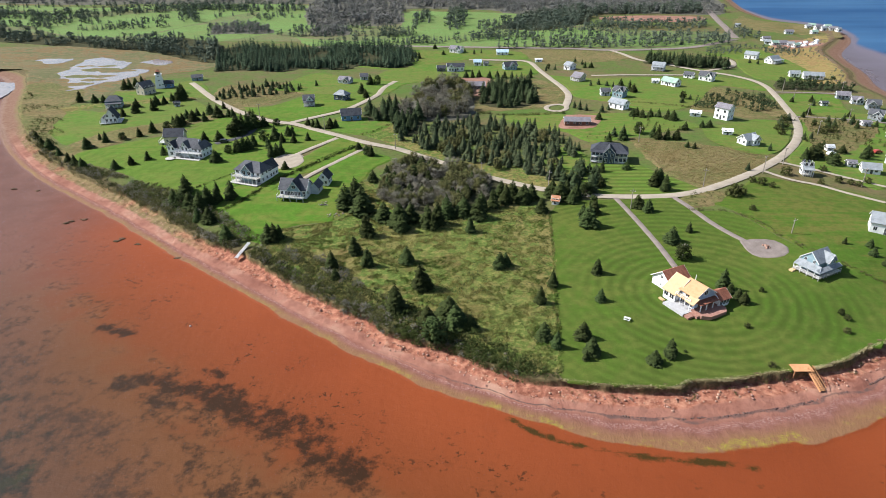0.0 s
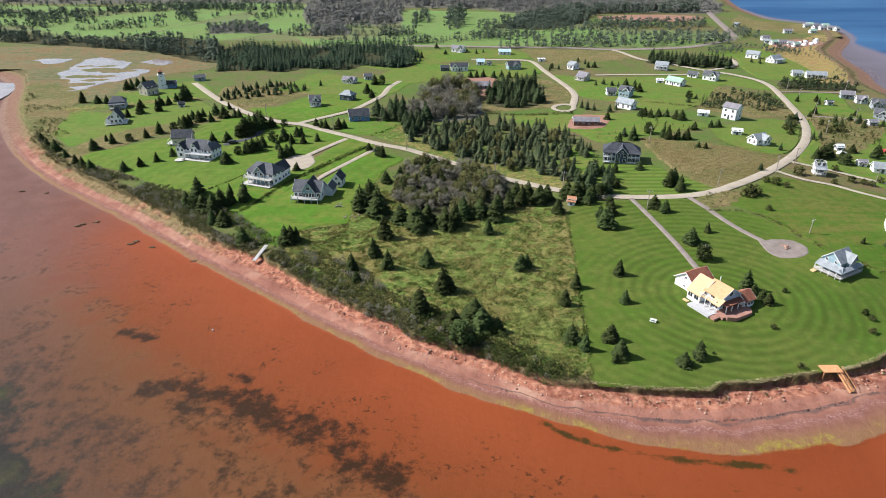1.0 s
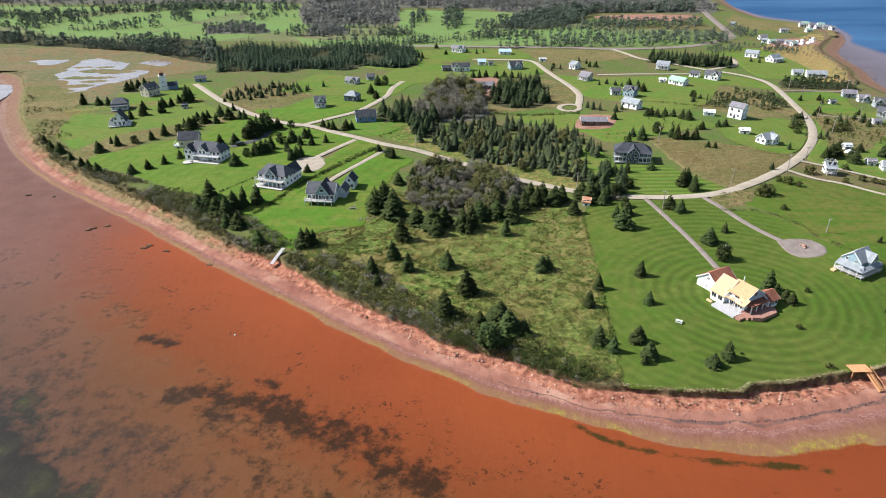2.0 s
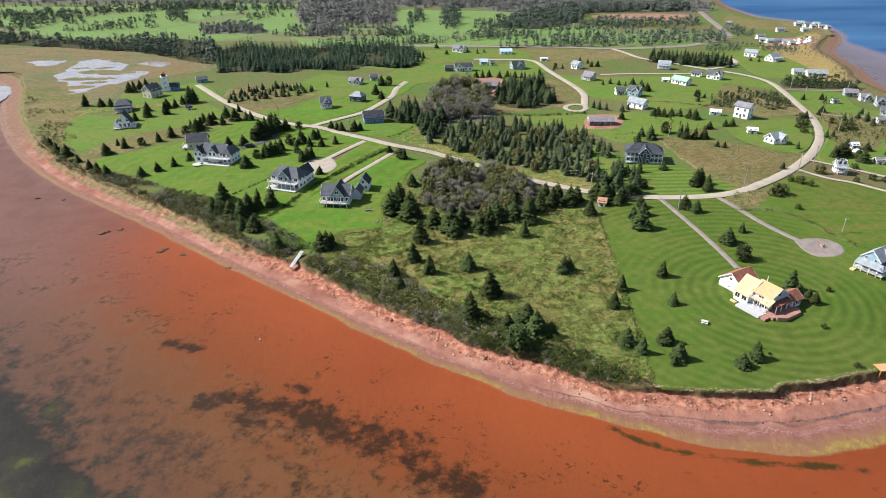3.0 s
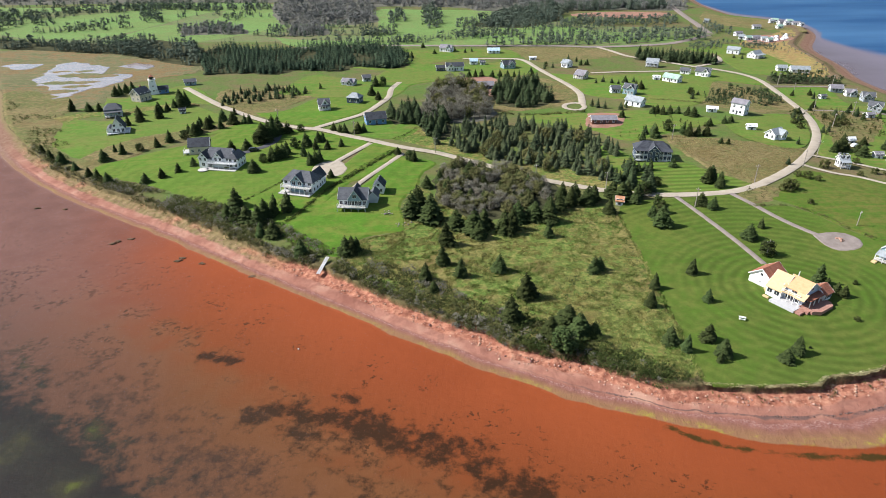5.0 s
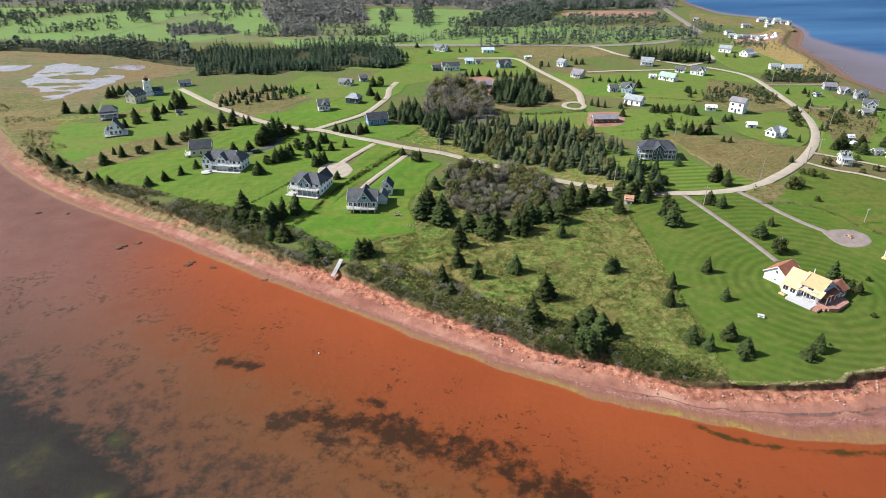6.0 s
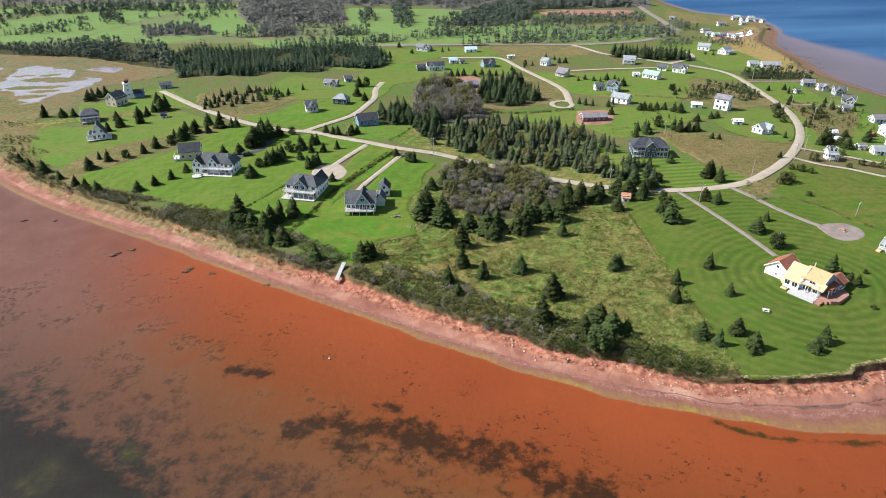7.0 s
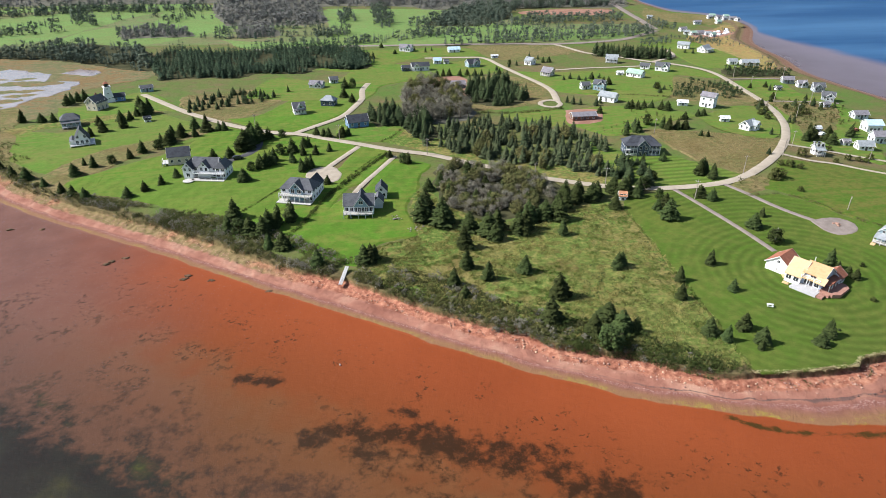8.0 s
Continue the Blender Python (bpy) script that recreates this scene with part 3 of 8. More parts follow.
WEED = [(-71.7, 107.6), (-63.7, 107.3), (-56.4, 105.5), (-48.2, 101.5), (-38.1, 96), (-28.3, 89.6), (-20.5, 84.2), (-16.3, 82.2)]
WEED_MURK = [(-118, 122.5), (-100, 111.6), (-84.5, 98.5), (-70.4, 87.4), (-56.6, 76.6), (-45.8, 67.4)]
WEED_SPOT = [(-87.5, 129.0), (-83.4, 127.4), (-79.9, 126.3)]
WEED_FLECKS = [((-30.6, 97.3), (-25.3, 95.3)), ((-55.0, 111.9), (-50.6, 110.5))]
WEED_SHORE = [(13.8, 95.5), (19.6, 90.9), (25.9, 88.4), (32.2, 86.9), (44.5, 84.3), (55.9, 83.3), (58.4, 82.0)]
WEED_DRIFT = [(-66.0, 104.1), (-54.5, 94.0), (-45.8, 85.1), (-39.5, 77.4)]
WEED_TAIL = [(-64.6, 104.0), (-52.5, 95.2), (-43.8, 86.1), (-35.5, 80.4), (-28.5, 76.4)]
DEEP = [(-235, 186), (-172, 142), (-151, 126), (-131, 110), (-113, 95), (-97, 80), (-84, 66)]


# ---- where trees, woods and pools stand: x, y and height ----
GARDEN_SPRUCES = [(72.1, 334.1, 4.4), (74.5, 331.5, 5), (77.5, 328.9, 4.3), (85.3, 326, 4.3), (89.9, 330.4, 3.7), (92.5, 387.8, 3.5), (98, 390.6, 4.2), (102.4, 387.1, 3.5), (105.6, 383.7, 3.5), (111.2, 386.4, 3.5), (117.6, 389, 3.5), (54, 259.8, 4.7), (55.1, 253.6, 5.1), (59.9, 261, 4.2), (54.7, 271.1, 4.8), (54.2, 236.8, 4.4), (56.6, 235.3, 3.9), (58.5, 232.6, 4.3), (61.6, 233.6, 3.9), (59.6, 218.9, 3.2), (75.5, 238, 3.4), (80.6, 281.3, 5), (85.5, 282.8, 5.5), (139.2, 357.5, 4), (134.8, 344.4, 4.5), (142.1, 351.8, 3.3), (168.4, 300, 5.2), (165.4, 292.1, 4.6), (176.7, 307.9, 4.2), (29, 377.5, 4.8), (33.7, 374.2, 4.1), (78.4, 438.3, 3.9), (71.6, 434.9, 3.8), (156.9, 452.3, 3.2), (224.3, 459.7, 3.3), (228.3, 455, 4.1), (204.9, 336.5, 4.5), (209.7, 338.7, 3.9), (193.8, 302.3, 4.7), (194.6, 298.1, 4.1), (203.8, 305.9, 4.2), (203.9, 299.5, 3.5), (17.3, 510.4, 3.5), (24.3, 499.8, 4.3), (30.2, 504.3, 3.5), (59.5, 424.6, 3.8), (97.7, 465.8, 4.1), (101.2, 456.9, 4), (144.4, 259.7, 3.7), (123.5, 234.6, 3.4), (167.4, 275, 4.4), (171.6, 276.5, 3.9)]
POINT_LAWN_SPRUCES = [(43.5, 150.7, 5.5), (41.1, 136.4, 4.2), (51.8, 113.1, 5.1), (47.5, 110.4, 3.8), (33.3, 119.8, 5.2), (34, 113.6, 5.4), (32.2, 111.3, 3.2), (75.4, 141.9, 7), (76.8, 140.1, 3.5), (77.7, 137.3, 3.5), (78.4, 135.1, 3.8), (68.4, 197.9, 5.2), (70.8, 194, 5.1), (71.1, 170.5, 5.9), (79.3, 177.7, 4), (70.7, 159.3, 5.3), (47.5, 182.2, 8.5), (47.5, 189.4, 5.4), (51.9, 192.2, 5.5), (53, 199, 4.3)]
MEADOW_SPRUCES = [(-32.4, 153.8, 6.6), (-30.5, 148, 4), (-22.1, 155.8, 6.3), (-11, 157.8, 6), (-6.3, 142.4, 8.4), (-12.5, 131.8, 8.8), (-4.1, 124.7, 6.9), (1.3, 128.6, 7), (3, 124.2, 7.6), (6.4, 123.7, 5), (-2.2, 119.5, 6.5), (16.2, 154.2, 5.9), (18, 155.5, 4.8), (29.8, 144, 5.3), (25.1, 135.4, 5.5), (23.8, 119.8, 5.2), (26.3, 116.2, 5.1), (-27.1, 162.9, 6.9), (-25, 175.6, 8.3), (-13.6, 179.2, 6.8)]
THICKET_SPRUCES = [(-32.1, 205.9, 9.2), (-34.6, 197.7, 9.8), (-28.2, 193.8, 10.9), (-27.7, 224.1, 5.1), (-20.2, 188.1, 7.1), (-15, 183.6, 8.6), (-11, 187.1, 7.8), (-5.3, 181.8, 8.9), (-2, 184.4, 8.6), (0.9, 190.7, 8.3), (-3.8, 180.9, 6.5), (6.7, 190.7, 7.9), (11.4, 188.8, 8.3), (8.5, 178.2, 6), (13.1, 195.4, 8.1), (17.3, 198.3, 7.7), (22.2, 201.3, 8.2), (24.9, 206.5, 7.5), (28.6, 202.3, 7.8), (21, 208.7, 6.7), (33.7, 193.8, 5.9), (31.8, 205.4, 6.6)]
ROADSIDE_SPRUCES = [(42.1, 205.3, 7.4), (45, 208, 7.1), (39.7, 208.5, 6.6), (48.2, 205.3, 6.6), (46, 202.2, 5.7), (60.1, 217.4, 4.1), (74.5, 235.9, 4.4), (64, 233.3, 5.3), (80.4, 218.3, 7.7), (82.7, 219.5, 7.3), (83, 213.7, 6.8), (59.2, 216.2, 4.1), (52.1, 209, 5.3), (54.8, 211.7, 4.9), (-33.4, 255.4, 4.6), (-31.5, 253.9, 5.6), (-38.3, 263.3, 3.7), (-65, 298.3, 4.6), (-62.8, 297.3, 5.1), (-56.3, 297.2, 5.7), (-53.5, 297.2, 5.1), (-68.4, 301.4, 4.6)]
WEST_LAWN_SPRUCES = [(-161.4, 266.2, 5.8), (-161.4, 278, 3.8), (-157, 274.5, 5.9), (-151.3, 278.8, 3.8), (-145.7, 284.1, 5), (-141.9, 290.5, 6.2), (-136.6, 295.2, 4.5), (-135.4, 238.6, 4.6), (-131.3, 244, 4.5), (-126.9, 249.7, 4.5), (-122.8, 256.4, 4.4), (-96.7, 247.2, 6), (-111.6, 275.7, 5.4), (-105, 276.5, 5.4), (-94.9, 258.4, 4.1), (-91.8, 260.7, 6.7), (-89.5, 262.2, 7.3), (-87.4, 263.8, 6.8), (-86.5, 268.7, 6.3), (-75, 253.6, 6.1), (-73, 255.9, 6.1), (-71.4, 257.4, 6.2), (-65.2, 237.9, 3.9)]
BANK_SPRUCES = [(-96.3, 211.9, 8.1), (-96.3, 201.3, 6.5), (-93.1, 199.2, 5.6), (-89.5, 198.2, 6.9), (-85.4, 196.2, 7.7), (-84.1, 201.2, 7.8), (-81.7, 203.7, 8.3), (-77.6, 206.8, 7.9), (-68.6, 172.3, 6.3), (-55.5, 172.2, 6.7), (-53.4, 172.1, 6.7), (-52.2, 173.3, 5.5), (-184.9, 271.4, 4.8), (-177.2, 264.8, 5.8), (-192.4, 280.1, 4.4), (-159.8, 247.9, 4.5), (-154.9, 243.6, 5), (-149.7, 240.1, 4.9), (-168.5, 256.1, 4.1), (-79.2, 186.7, 6.2), (-83.4, 187.7, 5.4)]
TOWER_SPRUCES = [(-209.5, 351.6, 7.1), (-200.6, 350.2, 5.2), (-194.4, 348.8, 5.2), (-198, 382.7, 6.9), (-196.6, 385.7, 7), (-194.8, 390.4, 6.3), (-192.2, 393.6, 6.4), (-158.6, 330.9, 7.4), (-162.2, 343.2, 6.4), (-158.4, 345.7, 5.4), (-156.5, 352.2, 5.5), (-153, 353.4, 8.4), (-151.4, 356.1, 9.1), (-159, 371.6, 6.8), (-166.5, 326.3, 6.7), (-170.9, 338.3, 5.7), (-170.1, 319.6, 5.4), (-136.6, 303.2, 5.2), (-133.2, 300.1, 6.9), (-132.1, 304.2, 6.4), (-134.1, 314.7, 5.4), (-129.5, 310.4, 6.5), (-123.3, 310.3, 5.9), (-125.2, 323.5, 6.7), (-119.1, 317.8, 7.2)]
HEDGE_SPRUCES = [(-113.4, 317.8, 5.4), (-111, 317.7, 5.4), (-101.4, 283.6, 6.1), (-99.8, 287.2, 9.9), (-97.8, 290, 10), (-96.2, 293.8, 10.1), (-94.4, 297.7, 9.6), (-98.4, 306.8, 7.6), (-90.1, 299.6, 6.3), (-79.4, 278.9, 7.1), (-83.8, 276.3, 5.4), (-74.5, 284.2, 5.5), (-72.3, 284.2, 5.5), (-84.1, 301.5, 4), (-79.2, 265.3, 5.3), (-121.6, 335.2, 4.4), (-130.7, 320.2, 4.8), (-74.7, 273.6, 5.4), (-69.5, 273.5, 4.8), (-63.6, 276.9, 4.3)]
CENTRE_SPRUCES = [(76.2, 272.8, 5.3), (83.8, 277, 6.5), (93.8, 285.9, 6.1), (98.9, 280.4, 6.5), (99.9, 276.8, 7.5), (104.4, 276.8, 5.9), (108.9, 276.7, 5.4), (109.4, 264.1, 3.4), (112.1, 262.5, 3.4), (118.3, 292.2, 4.2), (127.6, 295, 4.3), (131.6, 296, 4.3), (138.4, 353.3, 4.9), (98.8, 316.1, 4.8), (101.2, 316.1, 5.4), (103.5, 313.9, 5.3), (108.3, 316, 4.8), (115.4, 310.5, 5.9), (117.6, 308.4, 5.8), (112.8, 373.4, 5.1), (114.7, 370.4, 5.7), (111.2, 387.2, 5.2), (112.3, 314.9, 4.8), (80.2, 309.9, 4.7)]
EAST_SPRUCES = [(153.5, 247.6, 7.5), (156.3, 248.3, 8.9), (160.3, 251.2, 9), (169.5, 262.7, 5.2), (162.1, 241.1, 7.8), (162.4, 244.7, 6.9), (174, 255.6, 5.6), (179.2, 248.1, 8.9), (183.2, 251.7, 6.5), (124.6, 169, 3.3), (131.3, 167, 3.9), (128.7, 161.1, 4.2), (128.1, 154.8, 4.1), (192.4, 318.3, 6), (186.6, 312.8, 4.7), (207.9, 344.4, 5.7), (197.1, 344.6, 5.1), (184.6, 298.3, 4), (189.7, 294.3, 4), (192.5, 294.3, 4.5), (202.7, 293.2, 6.2), (206, 302.1, 6.3), (211.1, 313.6, 4.7), (213.5, 295, 5.1)]
EAST_BUSHES = [(105.3, 208, 4.4), (107.6, 208, 6.2), (110.1, 209, 3.6), (122.1, 219.1, 4.1), (124.4, 216.2, 3), (107.6, 195.1, 2.6), (85.6, 140.7, 1.8), (100.7, 129.6, 2.2), (100.9, 127.1, 1.9), (97.4, 121.5, 2.1), (74.4, 124, 1.7), (73.2, 108.7, 1.9), (55.7, 114.1, 1), (144.5, 218.9, 2.8), (158.1, 217.1, 2.7), (171.9, 304.5, 5.2), (167.6, 294.5, 5.1), (161.2, 283.3, 4.4), (162.9, 290.7, 3.9), (119.3, 221.6, 3.2), (136.8, 230.1, 4.7), (153, 233.2, 3.4), (152.8, 221.3, 3.2), (156.1, 218.8, 2.8), (163.1, 220, 3.2), (183.9, 286.7, 4.4), (187.9, 286.7, 4.4), (180.1, 284.9, 3.9)]
FAR_LAWN_SPRUCES = [(-88.2, 492.5, 5.1), (-85.7, 452.1, 4.8), (-46.7, 392.9, 7.1), (-49.4, 370, 6.7), (-45.6, 360, 5.3), (-42.1, 392.8, 6.4), (-38.7, 511.6, 5.3), (-30.8, 501.2, 5.2), (-18.5, 481.6, 5.8), (0.1, 498.1, 3.9), (15.1, 412.1, 5.1), (19.2, 412, 5.9), (23.8, 413.7, 5.5), (30.5, 411.8, 5.1), (35.9, 413.5, 5.2), (40.6, 411.7, 5.1), (45.1, 411.6, 4.4), (57.7, 413.1, 4.4), (-6.9, 527, 4.5), (-23.1, 468.1, 5.7), (91.1, 440.7, 5.4), (87.1, 440.8, 5.4), (100.7, 444.6, 4.7), (105.1, 444.5, 4.7), (-80.5, 390.2, 4.2), (74, 441.1, 3.9)]
WOOD_NORTH = [(-159.0, 437.3), (-180.9, 506.8), (-171.1, 541.8), (-123.8, 524.0), (-87.9, 534.3), (-45.4, 539.1), (-26.2, 516.6), (-18.0, 468.0), (-34.1, 445.0), (-59.3, 453.7), (-73.6, 439.7), (-98.8, 446.2), (-112.3, 434.5), (-137.7, 440.8)]
WOOD_MARSH_EDGE = [(-422.7, 577.9), (-397.7, 571.0), (-359.4, 557.8), (-287.5, 533.0), (-242.0, 515.8), (-173.6, 466.5), (-172.1, 499.1), (-201.4, 560.3), (-254.6, 593.9), (-269.6, 568.1), (-298.2, 575.1), (-346.8, 589.3), (-391.1, 611.1), (-456.2, 627.3)]
WOOD_CENTRE = [(-21.1, 274.7), (-18.0, 291.0), (1.4, 307.7), (32.3, 297.2), (57.9, 282.7), (57.6, 263.9), (57.4, 250.0), (49.6, 236.1), (42.4, 219.9), (32.5, 228.5), (17.4, 239.1), (3.6, 250.6), (-10.2, 264.6)]
WOOD_BARE = [(-16.0, 307.9), (-24.3, 324.5), (-16.2, 348.9), (-13.8, 376.8), (5.4, 392.0), (15.6, 376.4), (17.8, 348.4), (13.4, 318.3), (1.5, 310.9)]
WOOD_BLUE = [(-39.3, 309.3), (-41.5, 329.4), (-30.0, 338.9), (-13.9, 330.2), (-11.2, 294.7), (-19.6, 281.7), (-27.6, 308.1)]
WOOD_BARN = [(22.2, 340.7), (22.2, 368.9), (30.6, 391.6), (52.0, 391.3), (56.1, 368.4), (52.3, 345.3), (35.7, 333.1)]
WOOD_ROW = [(147.5, 460.5), (157.0, 478.2), (183.6, 468.6), (205.8, 450.9), (198.8, 438.8), (168.0, 447.5)]
FAR_GREY = [(-141.1, 671.4), (-173.4, 836.2), (-153.9, 970.3), (-53.5, 966.4), (180.6, 974.6), (378.6, 966.8), (332.2, 771.2), (297.5, 750.1), (242.5, 762.8), (183.3, 764.6), (145.6, 777.1), (77.2, 767.9), (59.7, 803.4), (-45.8, 819.2), (-42.0, 690.8), (-72.7, 665.3), (-109.2, 674.8)]
FAR_DARK = [(48.5, 645.5), (92.1, 725.1), (147.6, 788.6), (246.0, 797.3), (316.5, 819.8), (301.5, 760.9), (180.8, 753.7), (153.3, 685.3), (97.1, 628.6)]
FAR_ROW = [(-514.9, 732.8), (-566.9, 811.5), (-460.8, 773.4), (-388.0, 805.7), (-341.5, 868.8), (-283.9, 853.1), (-177.1, 836.3), (-169.6, 798.7), (-264.0, 790.0), (-317.1, 803.5), (-366.9, 759.6), (-418.3, 720.2)]
FAR_TOP = [(-657.2, 923.9), (-728.6, 1029.2), (-430.7, 1036.2), (-159.3, 1006.2), (-172.7, 891.4), (-297.4, 895.9), (-447.8, 886.6), (-533.9, 889.6)]
GOLF_A = [(-438.1, 675.0), (-475.2, 752.2), (-423.8, 730.2), (-379.9, 719.1), (-364.4, 681.7), (-400.1, 665.5)]
GOLF_B = [(-345.4, 643.8), (-320.4, 727.2), (-315.7, 747.4), (-305.6, 721.8), (-327.1, 659.5)]
GOLF_C = [(-281.4, 688.4), (-319.9, 803.6), (-307.4, 815.3), (-262.7, 696.9)]
GOLF_D = [(-221.2, 607.0), (-234.9, 661.2), (-208.1, 668.9), (-172.3, 643.3), (-165.8, 612.8), (-197.4, 613.6)]
GOLF_E = [(-122.9, 597.6), (-131.2, 650.2), (-98.5, 649.4), (-89.9, 603.8)]
GOLF_F = [(3.0, 631.0), (6.9, 748.3), (25.1, 769.5), (25.0, 688.9), (16.7, 623.0)]
GOLF_G = [(-32.6, 655.8), (-31.9, 739.0), (-16.4, 770.8), (-13.6, 690.0), (-22.8, 655.6)]
GOLF_H = [(-41.0, 544.8), (-12.4, 568.5), (60.5, 593.2), (189.5, 604.1), (265.7, 595.2), (257.4, 575.1), (181.6, 576.9), (58.0, 566.9), (-12.0, 550.1)]
GOLF_I = [(44.7, 525.9), (105.9, 553.4), (254.7, 568.7), (244.6, 544.4), (148.1, 526.5)]
GOLF_J = [(31.5, 646.0), (56.1, 670.3), (124.8, 660.0), (197.2, 649.8), (188.3, 618.7), (94.9, 613.6), (41.4, 622.4)]
GOLF_K = [(284.1, 639.4), (290.7, 616.1), (290.6, 580.9), (279.7, 568.1), (265.2, 581.5)]
GOLF_L = [(163.2, 676.2), (187.9, 679.9), (230.8, 665.6), (274.5, 673.1), (261.9, 640.0), (220.3, 633.2), (157.5, 650.8)]
GOLF_M = [(-227.7, 607.1), (-239.6, 661.3), (-204.6, 677.4), (-171.2, 643.3), (-164.7, 612.8), (-184.5, 606.1)]
GOLF_N = [(-211.5, 724.0), (-192.1, 776.3), (-178.5, 775.8), (-184.4, 743.5), (-191.3, 694.9)]
GOLF_O = [(-60.0, 603.1), (-46.0, 617.2), (-26.7, 609.4), (-26.1, 595.3), (-49.3, 589.0)]
GOLF_P = [(-147.9, 634.8), (-131.4, 666.8), (-124.9, 650.1), (-139.1, 619.5)]
SHRUBBY_EAST = [(179.0, 306.5), (189.0, 306.4), (219.1, 295.9), (197.6, 262.4), (180.2, 270.8), (165.6, 267.6)]
SHRUBBY_MID = [(61.9, 290.0), (80.2, 309.9), (98.2, 311.8), (126.0, 315.8), (128.5, 299.0), (110.0, 285.7), (83.3, 277.0), (66.4, 272.0)]
CAMP_EDGE = [(210.8, 506.5), (242.2, 527.2), (272.1, 521.1), (295.8, 504.7), (283.5, 490.0), (244.4, 500.7), (209.4, 491.4)]
INLET = [(-319.2, 414.1), (-306.3, 417.4), (-292.4, 413.7), (-280.3, 410.0), (-274.2, 396.5), (-272.0, 383.8), (-269.2, 371.8), (-270.1, 357.8), (-274.6, 349.9)]
ROW_A = [(-586.3, 863.4), (-387.3, 870.4), (-185.3, 877.4), (-182.5, 863.3), (-381.4, 856.5), (-573.2, 843.0)]
ROW_B = [(-468.1, 680.2), (-435.5, 670.7), (-406.1, 665.7), (-398.9, 653.1), (-430.3, 662.2), (-459.7, 667.1)]
ROW_C = [(-368.4, 644.4), (-315.4, 659.1), (-285.3, 671.0), (-281.9, 662.4), (-309.9, 646.8), (-362.1, 632.6)]
ROW_D = [(-158.4, 609.0), (-119.3, 601.0), (-45.3, 606.3), (-44.5, 595.7), (-117.4, 590.6), (-155.8, 598.4)]
ROW_E = [(-98.5, 661.7), (-71.4, 652.7), (-49.0, 660.4), (-48.2, 648.1), (-70.2, 640.7), (-96.8, 649.3)]
ROW_F = [(-111.4, 558.3), (-62.3, 563.4), (-2.3, 555.9), (-2.2, 546.9), (-61.4, 554.2), (-109.2, 546.3)]
ROW_G = [(24.0, 597.5), (49.8, 590.0), (81.9, 596.1), (80.1, 582.6), (48.7, 576.7), (23.5, 583.9)]
ROW_H = [(-263.1, 745.9), (-229.8, 766.3), (-156.3, 732.4), (-55.2, 750.2), (-54.5, 739.7), (-153.3, 717.5), (-225.2, 750.0), (-257.9, 730.4)]
WOOD_SHORE_SCRUB = [(137.1, 334.2), (148.7, 357.2), (170.8, 366.7), (186.4, 356.7), (183.4, 333.5), (171.3, 324.2), (151.2, 326.8)]
WOOD_EAST_ROW = [(204.3, 376.5), (216.0, 396.8), (234.5, 391.6), (246, 388), (249, 379), (247, 367), (228.4, 373.1)]
WOOD_CREST = [(-131.1, 350.5), (-134.1, 378.6), (-102.8, 393.8), (-86.4, 384.0), (-90.2, 369.2), (-111.8, 361.0)]
THICKET_BARE = [(-24.4, 208.0), (-22.1, 236.8), (-10.9, 249.3), (8.0, 236.5), (20.8, 222.4), (15.4, 206.6), (2.9, 195.5), (-10.9, 193.7)]
WOOD_NAVY = [(46.0, 228.4), (54.2, 236.1), (60.4, 232.7), (60.7, 214.5), (53.5, 210.6), (45.7, 214.0)]
BANK_SCRUB = [(-52.2, 156.0), (-48.0, 166.7), (-30.7, 155.8), (-19.2, 140.1), (-3.7, 129.2), (7.4, 121.8), (19.7, 110.7), (25.1, 105.2), (17.8, 106.0), (10.7, 110.8), (1.8, 118.1), (-6.3, 120.9), (-13.4, 124.2), (-21.3, 132.4), (-27.6, 135.7), (-34.6, 141.4), (-42.1, 147.4)]
BANK_SCRUB_WEST = [(-158.8, 245.0), (-140.9, 237.9), (-114.1, 218.9), (-95.6, 210.2), (-74.5, 189.9), (-56.0, 170.6), (-52.6, 157.3), (-63.7, 166.8), (-71.1, 170.7), (-82.1, 178.9), (-94.3, 191.0), (-109.9, 204.5), (-126.3, 217.2), (-145.2, 232.7)]
BANK_SCRUB_FAR = [(-215.2, 315.8), (-206.5, 326.9), (-191.4, 310.1), (-186.2, 290.1), (-191.8, 285.5), (-170.3, 261.5), (-165.6, 248.6), (-183.3, 266.4), (-202.8, 289.3)]
HEDGE_COTTAGE = [(-38.7, 268), (-51.1, 249.1), (-60.5, 233), (-66.2, 223.5), (-73.8, 203.0), (-79.1, 191.3)]
HEDGE_GABLE = [(-83.5, 235.1), (-89.4, 225.4), (-94.4, 217.7)]
HEDGE_INNER = [(-41.5, 268.0), (-53.5, 249), (-63.3, 230.0), (-71.4, 210.6), (-77.0, 197.8)]
HEDGE_RING = [(86.0, 194.8), (99.0, 193.8), (104.9, 185.3), (109.0, 171.0), (115.6, 157.7), (121.8, 144.6)]
HEDGE_BARN = [(19.7, 323.9), (34.4, 319.2), (52.5, 320.1), (65.1, 323.3)]
HEDGE_POINT = [(36.4, 191.4), (34.0, 170.0), (30.1, 139.8), (27.5, 119.3), (25.8, 106.7)]
HEDGE_MEADOW = [(121.6, 339.3), (137.1, 334.2), (116.4, 343.2), (95.7, 349.9)]
HEDGE_WEST = [(-39.4, 285.6), (-33.2, 291.1), (-28.5, 300.9)]
